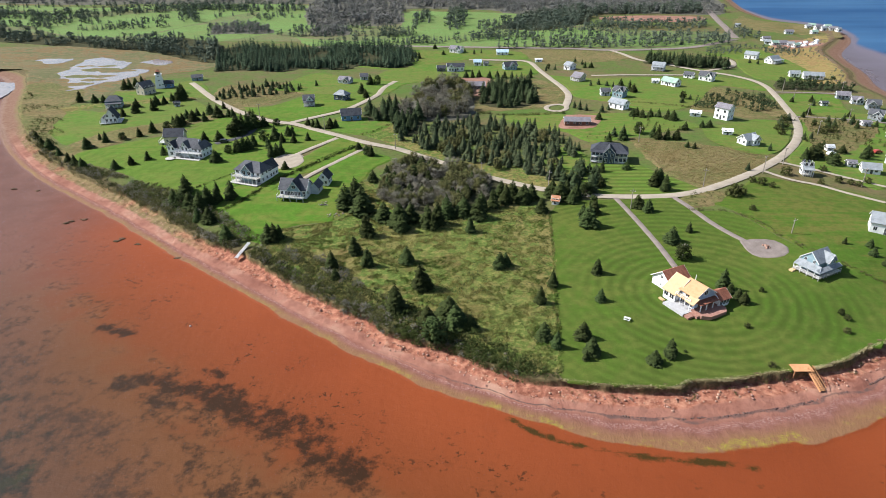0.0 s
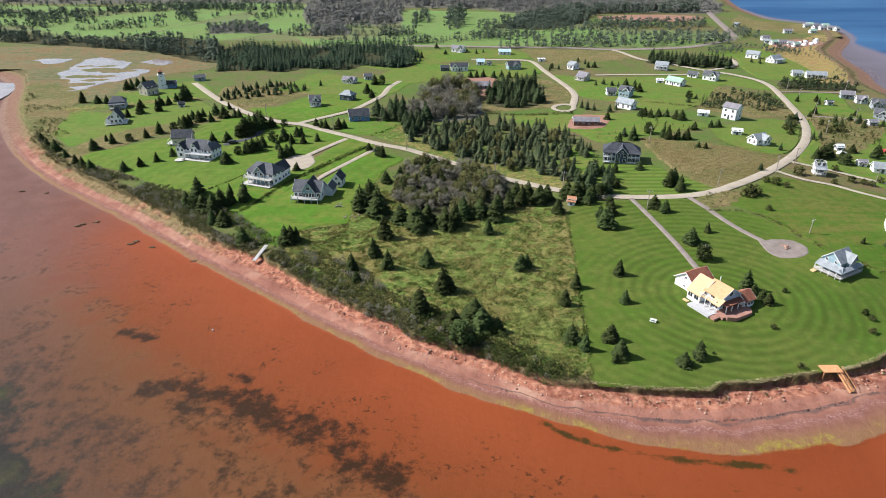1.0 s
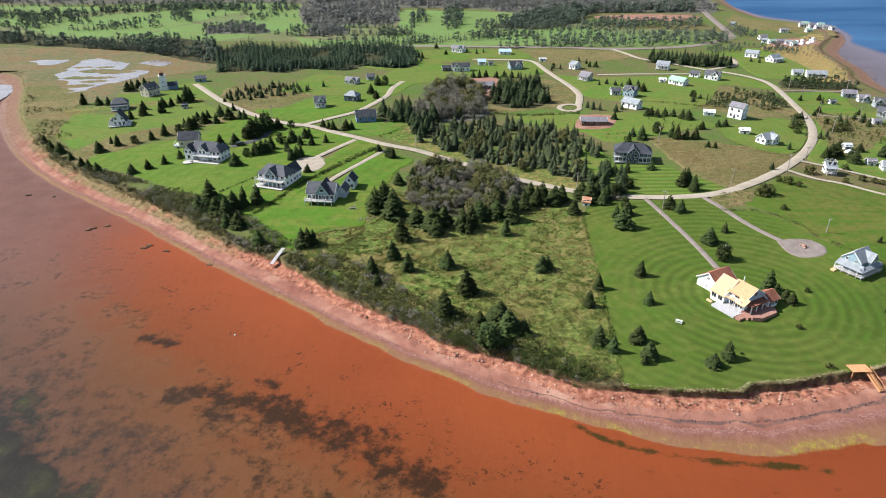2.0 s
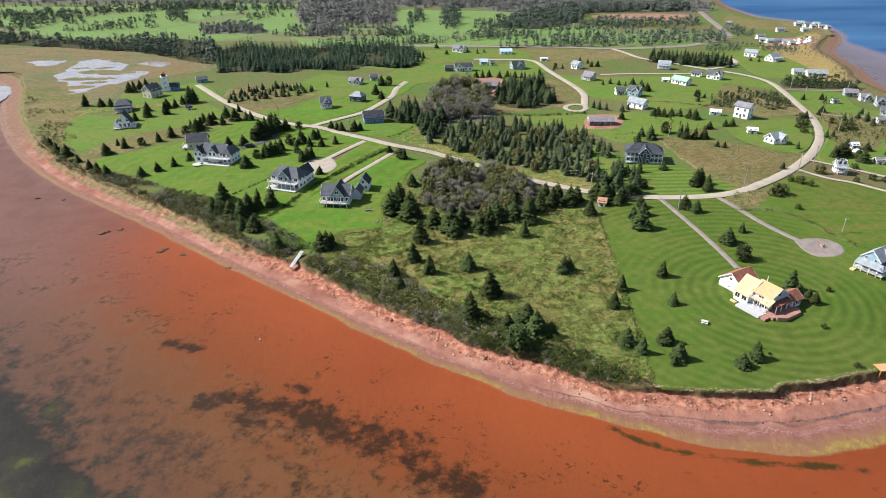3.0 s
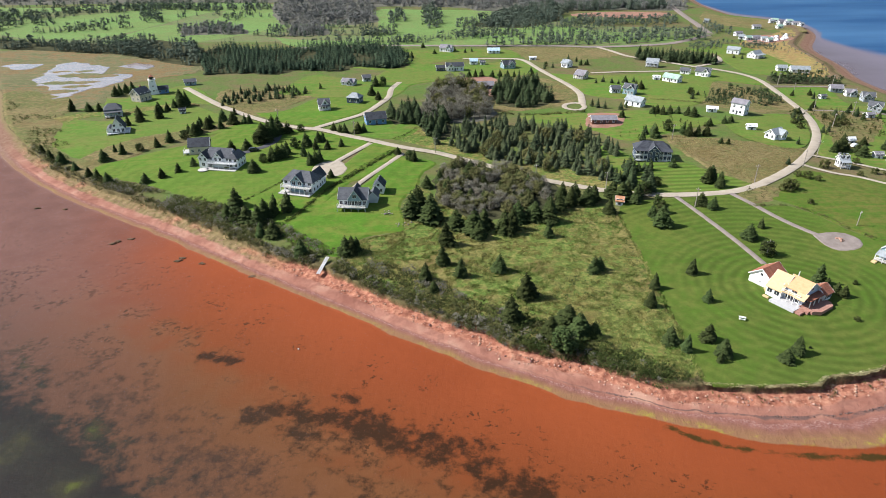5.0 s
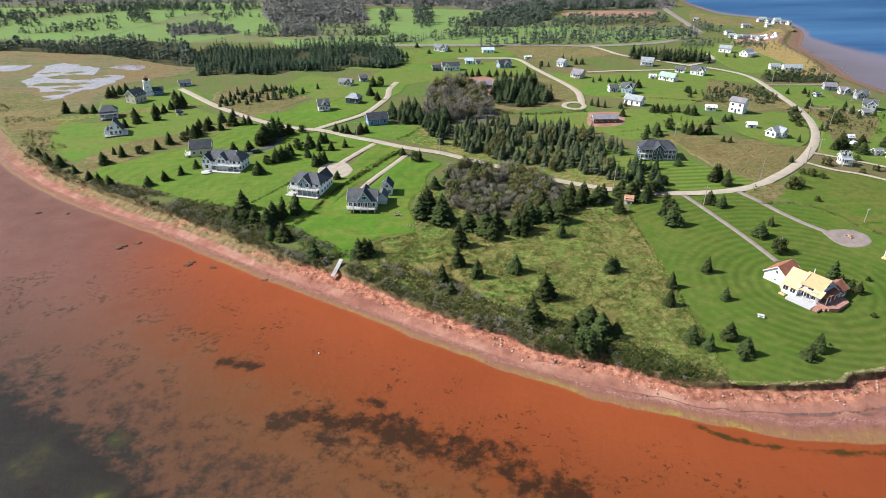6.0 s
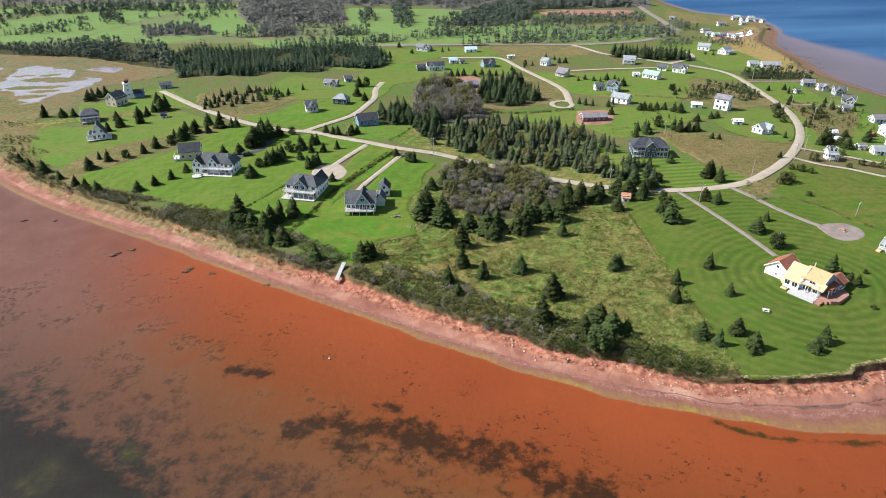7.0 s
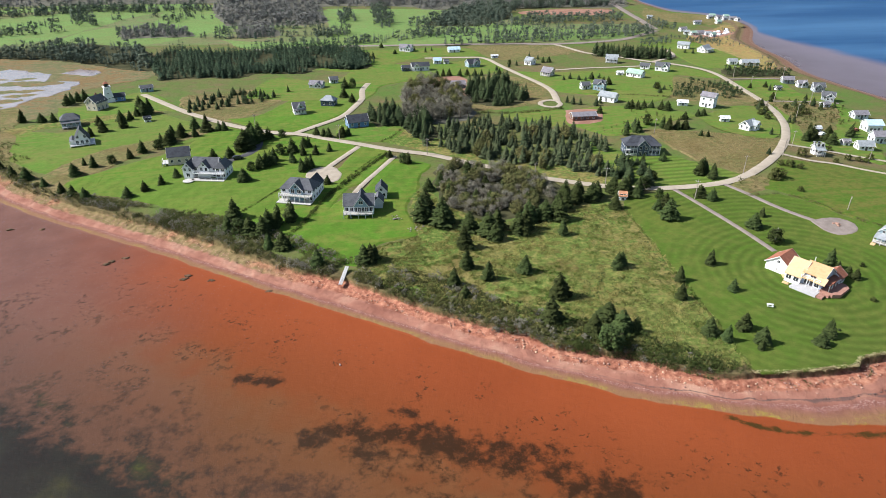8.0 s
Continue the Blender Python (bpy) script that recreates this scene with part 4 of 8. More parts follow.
POLES = [(65.4, 196.0), (98.5, 216.4), (111.8, 176.3), (70.7, 159.3), (177.1, 281.3), (188.9, 312.8), (198.4, 345.9), (206.2, 373.5), (236.3, 364.3), (203.8, 302.1), (128.2, 231.4), (-21.6, 263.1), (14.8, 224.9), (39.4, 214.7), (89.8, 271.8), (141.4, 242.0), (158.8, 216.5), (-58.1, 291.4), (-96.6, 316.4)]
REEFS = [(-169.5, 224.1), (-159.1, 222.2), (-131.5, 192.2), (-130.3, 193.6), (-126.5, 195.0), (-107.0, 178.2), (-106.2, 179.9), (-99.1, 175.7), (-82.7, 166.2)]
POND_A = [(-311.9, 478.0), (-304.2, 487.2), (-283.9, 482.1), (-285.1, 468.6), (-295.4, 464.4)]
POND_B = [(-254.3, 413.0), (-265.8, 435.3), (-273.2, 486.6), (-242.4, 476.7), (-229.9, 458.9), (-232.9, 430.9), (-216.1, 446.2), (-206.9, 434.3), (-218.8, 402.2), (-230.9, 377.1), (-237.5, 395.9)]
ISLES = [(-261.2, 455.3), (-244.7, 442.7), (-246.7, 420.0), (-231.6, 409.2), (-244.6, 455.0), (-230.6, 438.5), (-235.7, 395.9), (-230.5, 419.8)]
POND_C = [(-225.2, 471.9), (-218.3, 480.8), (-201.6, 471.4), (-204.9, 458.4)]
CARS = [(-101.4, 273.2, 10, "dark", "dark car parked on the asphalt drive"), (167.4, 252.6, 20, "white", "white car parked near the east cottages"), (11.8, 364.8, 0, "dark", "dark car parked in the red yard"), (188.7, 254.7, 15, "red", "red car parked on the grass")]


# ---- the lie of the land ----
COAST = COAST_WEST + COAST_EAST
MID = (60.0, 330.0)
WATER_Z = -2.95


def spline(points, step):
    """A smooth line through the points, sampled about every step metres."""
    p = [points[0], *points, points[-1]]
    out = []
    for i in range(1, len(p) - 2):
        a, b, c, d = (np.array(q, float) for q in p[i - 1:i + 3])
        n = min(24, max(1, int(np.linalg.norm(c - b) / step)))
        for k in range(n):
            t = k / n
            out.append(0.5 * (2 * b + (c - a) * t + (2 * a - 5 * b + 4 * c - d) * t * t + (3 * b - a - 3 * c + d) * t ** 3))
    out.append(np.array(points[-1], float))
    return np.array(out)


def line_distance(px, py, line, chunk=4000):
    """The distance of points from a line of many short pieces."""
    a, b = line[:-1], line[1:]
    ab = b - a
    ll = (ab ** 2).sum(1) + 1e-9
    out = np.empty(len(px))
    for s in range(0, len(px), chunk):
        qx, qy = px[s:s + chunk, None] - a[:, 0], py[s:s + chunk, None] - a[:, 1]
        t = ((qx * ab[:, 0] + qy * ab[:, 1]) / ll).clip(0, 1)
        out[s:s + chunk] = np.sqrt(((qx - t * ab[:, 0]) ** 2 + (qy - t * ab[:, 1]) ** 2).min(1))
    return out


def inside(px, py, poly):
    """Which points lie within a polygon."""
    px, py = np.asarray(px, float), np.asarray(py, float)
    hit = np.zeros(px.shape, bool)
    j = len(poly) - 1
    for i in range(len(poly)):
        (xi, yi), (xj, yj) = poly[i], poly[j]
        cross = ((yi > py) != (yj > py)) & (px < (xj - xi) * (py - yi) / (yj - yi + 1e-12) + xi)
        hit ^= cross
        j = i
    return hit


def ripple(x, y, s, seed=0.0):
    """Smooth noise from -1 to 1."""
    return np.array([noise.noise(Vector((a / s, b / s, seed))) for a, b in zip(np.ravel(x), np.ravel(y))]).reshape(np.shape(x))


coast_line = spline(COAST, 5.0)
soft_coast = coast_line.copy()
for _ in range(14):
    soft_coast[1:-1] = (soft_coast[:-2] + 2 * soft_coast[1:-1] + soft_coast[2:]) / 4


def shelf(x):
    """How far the dark ledge and the low-tide line lie from the bank's edge, by easting."""
    return np.interp(x, [-20, 14, 49, 75, 96], [6.9, 7.4, 9.2, 8.2, 7.4]), np.interp(x, [-60, -20, 13, 30, 50, 75, 92], [10.5, 11.2, 12.6, 15.4, 18.4, 18.4, 16.0])


_rel = coast_line - np.array(MID)
coast_ang = np.unwrap(np.arctan2(_rel[:, 1], _rel[:, 0]))
coast_rad = np.hypot(_rel[:, 0], _rel[:, 1])
_a0, _a1 = coast_ang[0], coast_ang[-1]


def make_swell():
    """How high the land stands above the bank's edge: two low swells inland, sinking towards the marsh and the far shore; level at the coast."""
    gx, gy = np.arange(-760.0, 500.0, 5.0), np.arange(80.0, 1100.0, 5.0)
    x, y = (a.ravel() for a in np.meshgrid(gx, gy, indexing="ij"))
    t = np.clip((y - 344.9) / 129.9, 0, 1)
    h = 4.6 * np.exp(-((x - 119.3) / 78.1) ** 2 - ((y - 246.6) / 141.6) ** 2) + 3.6 * np.exp(-((x + 65.9) / 97.4) ** 2 - ((y - 288.4) / 97.4) ** 2) - 0.9 * t * t * (3 - 2 * t)
    f = np.clip(line_distance(x, y, coast_line) / 25.0, 0, 1)
    h *= f * f * (3 - 2 * f) * inside(x, y, coast_line)
    return gx, gy, h.reshape(len(gx), len(gy))


SWELL = make_swell()


def rise(x, y):
    """The swell's height at places of the plan."""
    gx, gy, h = SWELL
    u, v = np.clip((np.asarray(x, float) - gx[0]) / 5.0, 0, len(gx) - 1.001), np.clip((np.asarray(y, float) - gy[0]) / 5.0, 0, len(gy) - 1.001)
    i, j = u.astype(int), v.astype(int)
    a, b = u - i, v - j
    return h[i, j] * (1 - a) * (1 - b) + h[i + 1, j] * a * (1 - b) + h[i, j + 1] * (1 - a) * b + h[i + 1, j + 1] * a * b


def raise_land():
    """Lifts the plan, drawn level, onto the swells; the higher a place stands, the nearer it lies."""
    bpy.context.view_layer.update()
    for ob in list(scene.objects):
        if ob.parent or ob.type not in ("MESH", "EMPTY") or ob.name.startswith(("water", "reef_rock", "mooring_buoy", "inlet")):
            continue
        if ob.type == "MESH":
            co = np.empty(len(ob.data.vertices) * 3)
            ob.data.vertices.foreach_get("co", co)
            co = co.reshape(-1, 3)
            h = rise(co[:, 0], co[:, 1])
            co *= (1 - h / EYE)[:, None]
            co[:, 2] += h
            ob.data.vertices.foreach_set("co", co.ravel())
            ob.data.update()
        else:
            h = float(rise(ob.location.x, ob.location.y))
            ob.location = ob.location * (1 - h / EYE) + Vector((0, 0, h))
            ob.scale = ob.scale * (1 - h / EYE)


def make_ground():
    """One sheet: land, bank, beach and sea floor, laid out in rings round the middle of the point, closest along the near bank."""
    # closer spokes where the bank is near
    lo, hi = math.radians(178), math.radians(318)
    ang = np.concatenate([np.linspace(_a0, lo, 260, endpoint=False), np.linspace(lo, hi, 900, endpoint=False), np.linspace(hi, _a1, 260)])
    ang = np.concatenate([ang, np.linspace(_a1, _a0 + 2 * math.pi, 30)[1:-1]])
    rad = np.interp(ang, coast_ang, coast_rad)
    rad[ang > _a1] = np.linspace(rad[ang <= _a1][-1], rad[0], (ang > _a1).sum())
    bites = np.array([noise.fractal(Vector((math.cos(a) * r / 7.0, math.sin(a) * r / 7.0, 0.3)), 1.0, 2.0, 4) for a, r in zip(ang, rad)])
    rows_in = 1 - np.linspace(0, 1, 34) ** 1.6
    offs = np.concatenate([np.arange(-8, -1, 1.0), np.arange(-1, -0.2, 0.3), np.arange(-0.2, 1.4, 0.16), np.arange(1.4, 9, 0.4), np.arange(9, 20, 0.8), np.arange(20, 60, 1.6), np.arange(60, 150, 3.0), 150 * 1.22 ** np.arange(0, 18)])
    rr = np.concatenate([np.outer(1 - rows_in[:-1], rad - 9), rad[None] + offs[:, None]])
    rr = np.maximum(rr, 0.01)
    x, y = MID[0] + rr * np.cos(ang), MID[1] + rr * np.sin(ang)
    n_rows, n_ang = rr.shape
    fx, fy = x.ravel(), y.ravel()
    d = line_distance(fx, fy, coast_line)
    sign = np.where((rr < rad[None]).ravel(), -1.0, 1.0)
    ds = line_distance(fx, fy, soft_coast)
    blend_in = np.clip((d - 1.5) / 5.0, 0, 1) * (sign > 0)
    d = d * (1 - blend_in) + ds * blend_in
    ledge, tide = shelf(fx)
    tide = np.where(fy < 200, tide, 10.5)
    ledge = np.where(fy < 200, ledge, 6.9)
    d = np.where(d < ledge, d * 6.9 / ledge, np.where(d < tide, 6.9 + (d - ledge) * 3.6 / (tide - ledge), d - tide + 10.5))
    d = d * sign + np.tile(bites, n_rows) * 1.3 * np.exp(-np.abs(d) / 3.5)
    small = np.array([noise.fractal(Vector((a / 2.2, b / 2.2, 1.7)), 1.0, 2.0, 4) if -3 < e < 40 else 0.0 for a, b, e in zip(fx, fy, d)])
    wide = np.array([noise.noise(Vector((a / 45.0, b / 45.0, 4.0))) for a, b in zip(fx, fy)])
    cliff = np.interp(d, [-20, -0.08, 0.1, 0.3, 0.8, 3.0, 6.5, 7.1, 9.5, 11.0, 13.0, 40.0, 90.0, 200.0, 1500.0],
                      [0.0, 0.0, -1.15, -1.5, -1.62, -2.1, -2.45, -2.7, -2.86, -2.96, -3.08, -3.25, -3.7, -5.5, -9.0])
    steep = np.interp(d, [-20, -0.08, 0.1, 0.3, 0.9, 3.0, 6.5, 7.1, 9.5, 11.0, 13.0, 40.0, 90.0, 200.0, 1500.0],
                      [0.0, 0.0, -1.75, -2.0, -2.06, -2.25, -2.48, -2.7, -2.86, -2.96, -3.08, -3.25, -3.7, -5.5, -9.0])
    sheer = np.clip((fx - 34) / 22, 0, 1)
    cliff = cliff * (1 - sheer) + steep * sheer
    gentle = np.interp(d, [-20, -4, 4, 9, 11, 14, 40.0, 90.0, 200.0, 1500.0], [0.0, -0.15, -1.9, -2.75, -2.96, -3.1, -3.3, -3.7, -5.5, -9.0])
    bluff = np.clip((fx + 222) / 30, 0, 1) * np.clip((260 - fy) / 60 + np.clip(-fx / 10, 0, 9), 0, 1)
    z = cliff * bluff + gentle * (1 - bluff)
    rocky = np.interp(d, [-1, 0.1, 0.6, 2.5, 5, 6.4, 8, 12, 40], [0.0, 0.1, 0.35, 0.42, 0.22, 0.2, 0.08, 0.03, 0.06]) * (0.25 + 0.75 * bluff)
    z += small * rocky
    z -= (0.24 + 0.03 * wide) * np.interp(d, [-22, -6, 0], [1.0, 0.45, 0.0])
    verts = np.stack([fx, fy, z], 1)
    idx = np.arange(n_rows * n_ang).reshape(n_rows, n_ang)
    a, b_, c, e = idx[:-1], np.roll(idx, -1, 1)[:-1], np.roll(idx, -1, 1)[1:], idx[1:]
    faces = np.stack([a, e, c, b_], -1).reshape(-1, 4)
    me = bpy.data.meshes.new("ground")
    me.vertices.add(len(verts))
    me.vertices.foreach_set("co", verts.ravel())
    me.loops.add(faces.size)
    me.loops.foreach_set("vertex_index", faces.ravel())
    me.polygons.add(len(faces))
    me.polygons.foreach_set("loop_start", np.arange(0, faces.size, 4))
    me.update(calc_edges=True)
    me.validate()
    deep_line = spline(DEEP, 6.0)
    weed = np.interp(line_distance(fx, fy, spline(WEED, 4.0)), [0, 2.5, 6, 11], [0.72, 0.55, 0.06, -0.6])
    weed = np.maximum(weed, np.interp(line_distance(fx, fy, spline(WEED_SPOT, 3.0)), [0, 1.2, 2.6, 5], [0.9, 0.6, 0.1, -0.6]))
    weed = np.maximum(weed, np.interp(line_distance(fx, fy, spline(WEED_DRIFT, 4.0)), [0, 4, 10], [0.40, 0.28, -0.6]))
    for fleck in WEED_FLECKS:
        weed = np.maximum(weed, np.interp(line_distance(fx, fy, spline(fleck, 2.0)), [0, 0.6, 1.8, 4], [0.75, 0.5, 0.05, -0.6]))
    weed = np.maximum(weed, np.interp(line_distance(fx, fy, spline(WEED_TAIL, 4.0)), [0, 5, 14], [0.34, 0.22, -0.6]))
    weed = np.maximum(weed, np.interp(line_distance(fx, fy, spline(WEED_MURK, 4.0)), [0, 10, 20], [0.42, 0.24, -0.6]))
    weed = np.maximum(weed, np.interp(line_distance(fx, fy, spline(WEED_SHORE, 3.0)), [0, 0.5, 1.2, 2.6], [0.72, 0.5, 0.0, -0.6]))
    dd = line_distance(fx, fy, deep_line)
    deep = np.interp(dd, [0, 5, 12, 24, 48], [1.0, 0.9, 0.55, 0.30, 0.0])
    deep[(d > 104) & (fx < 20)] = 1.0
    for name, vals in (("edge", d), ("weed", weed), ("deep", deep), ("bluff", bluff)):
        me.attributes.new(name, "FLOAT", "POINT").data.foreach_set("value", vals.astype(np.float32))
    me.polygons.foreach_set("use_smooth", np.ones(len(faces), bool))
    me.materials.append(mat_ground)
    ob = tagged(new("ground", me), "grassy headland with a red sandstone bank, beach and sea bed", "ground", kind="structure")
    return ob


ground = make_ground()


def make_water():
    """The sea's surface, a sheet that reaches the horizon, cut off inside the land."""
    bm = bmesh.new()
    ang = np.concatenate([np.linspace(_a0, _a1, 420)])
    rad = np.interp(ang, coast_ang, coast_rad)
    rows = [4, 14, 30, 50, 62, 78, 110, 160, 300, 600, 1200, 2600, 4500]
    grid = [[bm.verts.new((MID[0] + (r + o) * math.cos(a), MID[1] + (r + o) * math.sin(a), WATER_Z)) for a, r in zip(ang, rad)] for o in rows]
    for ra, rb in zip(grid[:-1], grid[1:]):
        for i in range(len(ang) - 1):
            bm.faces.new((ra[i], rb[i], rb[i + 1], ra[i + 1]))
    me = bpy.data.meshes.new("water")
    bm.to_mesh(me)
    co = np.array([v.co[:] for v in me.vertices])
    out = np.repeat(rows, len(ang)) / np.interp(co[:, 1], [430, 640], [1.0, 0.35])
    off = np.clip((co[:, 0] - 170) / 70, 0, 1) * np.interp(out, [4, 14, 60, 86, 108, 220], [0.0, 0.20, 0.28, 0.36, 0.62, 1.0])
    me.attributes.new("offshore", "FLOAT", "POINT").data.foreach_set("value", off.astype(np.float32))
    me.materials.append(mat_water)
    return tagged(new("water", me), "calm shallow sea over red sand, blue further out", "water", kind="structure")


water = make_water()


layer = [0]


def patch(name, poly, mat, z, label, step=3.0, wobble=0.5, size=5.0, down=-0.34, feather=1.4, dry_land=True):
    """A flat area of turf or earth with an uneven rim, laid on the ground, each a little above the last."""
    layer[0] += 1
    z += 0.0025 * layer[0]
    loop = spline([*poly, poly[0]], step)[:-1]
    bm = bmesh.new()
    vs = []
    for i, (x, y) in enumerate(loop):
        v = Vector((x, y, 0)) / size
        vs.append(bm.verts.new((x + wobble * noise.noise(v), y + wobble * noise.noise(v + Vector((9, 4, 0))), z)))
    lip = line_distance(np.array([v.co.x for v in vs]), np.array([v.co.y for v in vs]), coast_line)
    dry = inside([v.co.x for v in vs], [v.co.y for v in vs], coast_line)
    for v, gap, land in zip(vs, lip, dry):
        if dry_land and (v.co.x < 24 or v.co.y > 200) and (not land or gap < 2.2):
            inland = Vector((MID[0] - v.co.x, MID[1] - v.co.y, 0)).normalized()
            v.co += inland * ((2.2 - gap) if land else (2.2 + gap))
    f = bm.faces.new(vs)
    if f.normal.z < 0:
        f.normal_flip()
    bmesh.ops.triangulate(bm, faces=[f])
    bmesh.ops.recalc_face_normals(bm, faces=bm.faces)
    if sum(q.normal.z for q in bm.faces) < 0:
        bmesh.ops.reverse_faces(bm, faces=bm.faces)
    # cut the sheet up so that it can follow the land
    xs, ys = [v.co.x for v in vs], [v.co.y for v in vs]
    mesh_step = 9.0 if min(ys) < 120 else 15.0 if min(ys) < 430 else 60.0
    for axis, lo, hi in ((Vector((1, 0, 0)), min(xs), max(xs)), (Vector((0, 1, 0)), min(ys), max(ys))):
        for k in np.arange(lo + mesh_step, hi, mesh_step):
            bmesh.ops.bisect_plane(bm, geom=bm.verts[:] + bm.edges[:] + bm.faces[:], plane_co=axis * float(k), plane_no=axis, dist=1e-4)
    # the rim feathers outward into the ground
    rim_edges = {}
    for e in bm.edges:
        if e.is_boundary:
            for a, b in ((e.verts[0], e.verts[1]), (e.verts[1], e.verts[0])):
                rim_edges.setdefault(a, []).append(b)
    walk_on, prev, vs = vs[0], None, []
    while walk_on is not None and (not vs or walk_on is not vs[0]):
        vs.append(walk_on)
        ahead = [v for v in rim_edges[walk_on] if v is not prev]
        prev, walk_on = walk_on, ahead[0] if ahead else None
    n = len(vs)
    area = sum(vs[i].co.x * vs[(i + 1) % n].co.y - vs[(i + 1) % n].co.x * vs[i].co.y for i in range(n))
    rim = []
    for i in range(n):
        t = vs[(i + 1) % n].co - vs[i - 1].co
        o = Vector((t.y, -t.x, 0)).normalized() * (1 if area > 0 else -1) * feather
        rim.append(bm.verts.new((vs[i].co.x + o.x, vs[i].co.y + o.y, down)))
    skirt = [bm.faces.new((vs[i], vs[(i + 1) % n], rim[(i + 1) % n], rim[i])) for i in range(n)]
    if sum(q.normal.z for q in skirt if not q.normal_update()) < 0:
        bmesh.ops.reverse_faces(bm, faces=skirt)
    me = bpy.data.meshes.new(name)
    bm.to_mesh(me)
    bm.free()
    me.materials.append(mat)
    return tagged(new(name, me), label, name.replace("_", " "), kind="structure")


def road(name, line, width, mat, z, label, crown=0.05):
    """A strip along a line, with a low crown and ragged verges."""
    pts = spline(line, 2.5)
    tan = np.gradient(pts, axis=0)
    tan /= np.linalg.norm(tan, axis=1)[:, None] + 1e-9
    nor = np.stack([-tan[:, 1], tan[:, 0]], 1)
    bm = bmesh.new()
    rows = []
    for i, (p, n) in enumerate(zip(pts, nor)):
        wl = width / 2 + 0.05 * width * noise.noise(Vector((p[0] / 4, p[1] / 4, 1)))
        wr = width / 2 + 0.05 * width * noise.noise(Vector((p[0] / 4, p[1] / 4, 7)))
        rows.append([bm.verts.new((p[0] + n[0] * o, p[1] + n[1] * o, z + h)) for o, h in ((wl + 0.3, -0.12), (wl, 0.0), (0, crown), (-wr, 0.0), (-wr - 0.3, -0.12))])
    for ra, rb in zip(rows[:-1], rows[1:]):
        for k in range(4):
            bm.faces.new((ra[k], ra[k + 1], rb[k + 1], rb[k]))
    bmesh.ops.recalc_face_normals(bm, faces=bm.faces)
    if sum(q.normal.z for q in bm.faces) < 0:
        bmesh.ops.reverse_faces(bm, faces=bm.faces)
    me = bpy.data.meshes.new(name)
    bm.to_mesh(me)
    bm.free()
    for q in me.polygons:
        q.use_smooth = True
    me.materials.append(mat)
    return tagged(new(name, me), label, "road", kind="structure")


for poly, mat, label in (
        (ROUGH_POINT, mat_rough, "rough meadow of tall grass and weeds"),
        (ROUGH_NAVY, mat_brown, "dry brown uncut field beside the gravel road"),
        (ROUGH_CENTRE, mat_brown, "dry brown uncut field"), (ROUGH_ROAD, mat_rough, "rough grass verge beside the gravel road"),
        (MARSH, mat_marsh, "rust-brown salt marsh with pools"), (ROUGH_CREST, mat_brown, "dry uncut field with scattered spruce"),
        (BACKSHORE, mat_brown, "dry grass behind the beach"), (ROUGH_NORTH, mat_brown, "dry brown field by the highway"), (ROUGH_SHORE, mat_brown, "rough scrubby field"),
        (FLATS, mat_flats, "brown tidal flats by the shore"), (DUNE, mat_dune, "pale yellow dune grass by the shore"), (DUNE_NORTH, mat_brown, "olive and tan grass behind the far shore")):
    patch("field", poly, mat, -0.02, label, 2.0, 2.2, 4.0)
for poly, mat, label in (
        (LAWN_POINT, mat_lawn_rings, "lawn mown in rings round the house"), (LAWN_EAST, mat_lawn_olive, "wide mown lawn"),
        (LAWN_NAVY, mat_lawn_rows, "lawn mown in light and dark rows"), (LAWN_NAVY_SIDE, mat_lawn, "mown lawn"),
        (LAWN_WEST, mat_lawn_bright, "lush mown lawn by the bank"), (LAWN_GABLE, mat_lawn_bright, "lush mown lawn"),
        (LAWN_COTTAGE, mat_lawn_bright, "lush mown lawn round the cottage"), (LAWN_FAR_WEST, mat_lawn, "mown lawn"),
        (LAWN_TOWER, mat_lawn, "mown lawn"), (LAWN_CREST, mat_lawn_bright, "mown lawn beside the lane"), (LAWN_BLUE, mat_lawn, "mown lawn"),
        (LAWN_MID, mat_lawn, "mown lawn"), (LAWN_CENTRE, mat_lawn, "mown lawn"), (LAWN_MEADOW, mat_lawn, "mown lawn"),
        (LAWN_NORTH, mat_lawn, "mown lawn"), (LAWN_SHORE, mat_lawn, "mown lawn"), (LAWN_EAST_ROWS, mat_lawn, "mown lawn"),
        (LAWN_EAST_TOP, mat_lawn, "mown lawn"), (LAWN_CAMP, mat_lawn, "mown lawn")):
    patch("lawn", poly, mat, -0.02, label, 2.0, 0.7, 3.0, feather=0.25 if poly is LAWN_POINT else 1.4)
patch("field", WEST_MARGIN, mat_brown, 0.0, "tan and olive grass between the marsh and the lawns", 2.0, 2.5, 6.0)
patch("field", STRIP_WEST, mat_brown, 0.0, "strip of rough olive grass between the lawns", 2.0, 1.6, 4.0)
patch("field", ROUGH_EAST, mat_brown, 0.0, "rough scrubby field beside the road", 2.0, 1.8, 4.0)
patch("field", ROUGH_JUNCTION, mat_brown, 0.0, "patch of dry weeds by the road junction", 1.5, 1.0, 4.0)
patch("field", STRIP_TOWER, mat_rough, 0.0, "narrow strip of rough grass between the lawns", 2.0, 0.8, 4.0)
patch("golf_course", GOLF_TURF, mat_hazy_golf, -0.05, "pale green golf course turf", 8.0, 4.0)
patch("field", TOP_FIELD, mat_hazy_fairway, -0.06, "far green field", 8.0, 4.0)
for poly in (FAIRWAY_A, FAIRWAY_B, FAIRWAY_C, FAIRWAY_D, FAIRWAY_E, FAIRWAY_F):
    patch("fairway", poly, mat_hazy_fairway, -0.04, "bright green golf fairway", 8.0, 3.0)
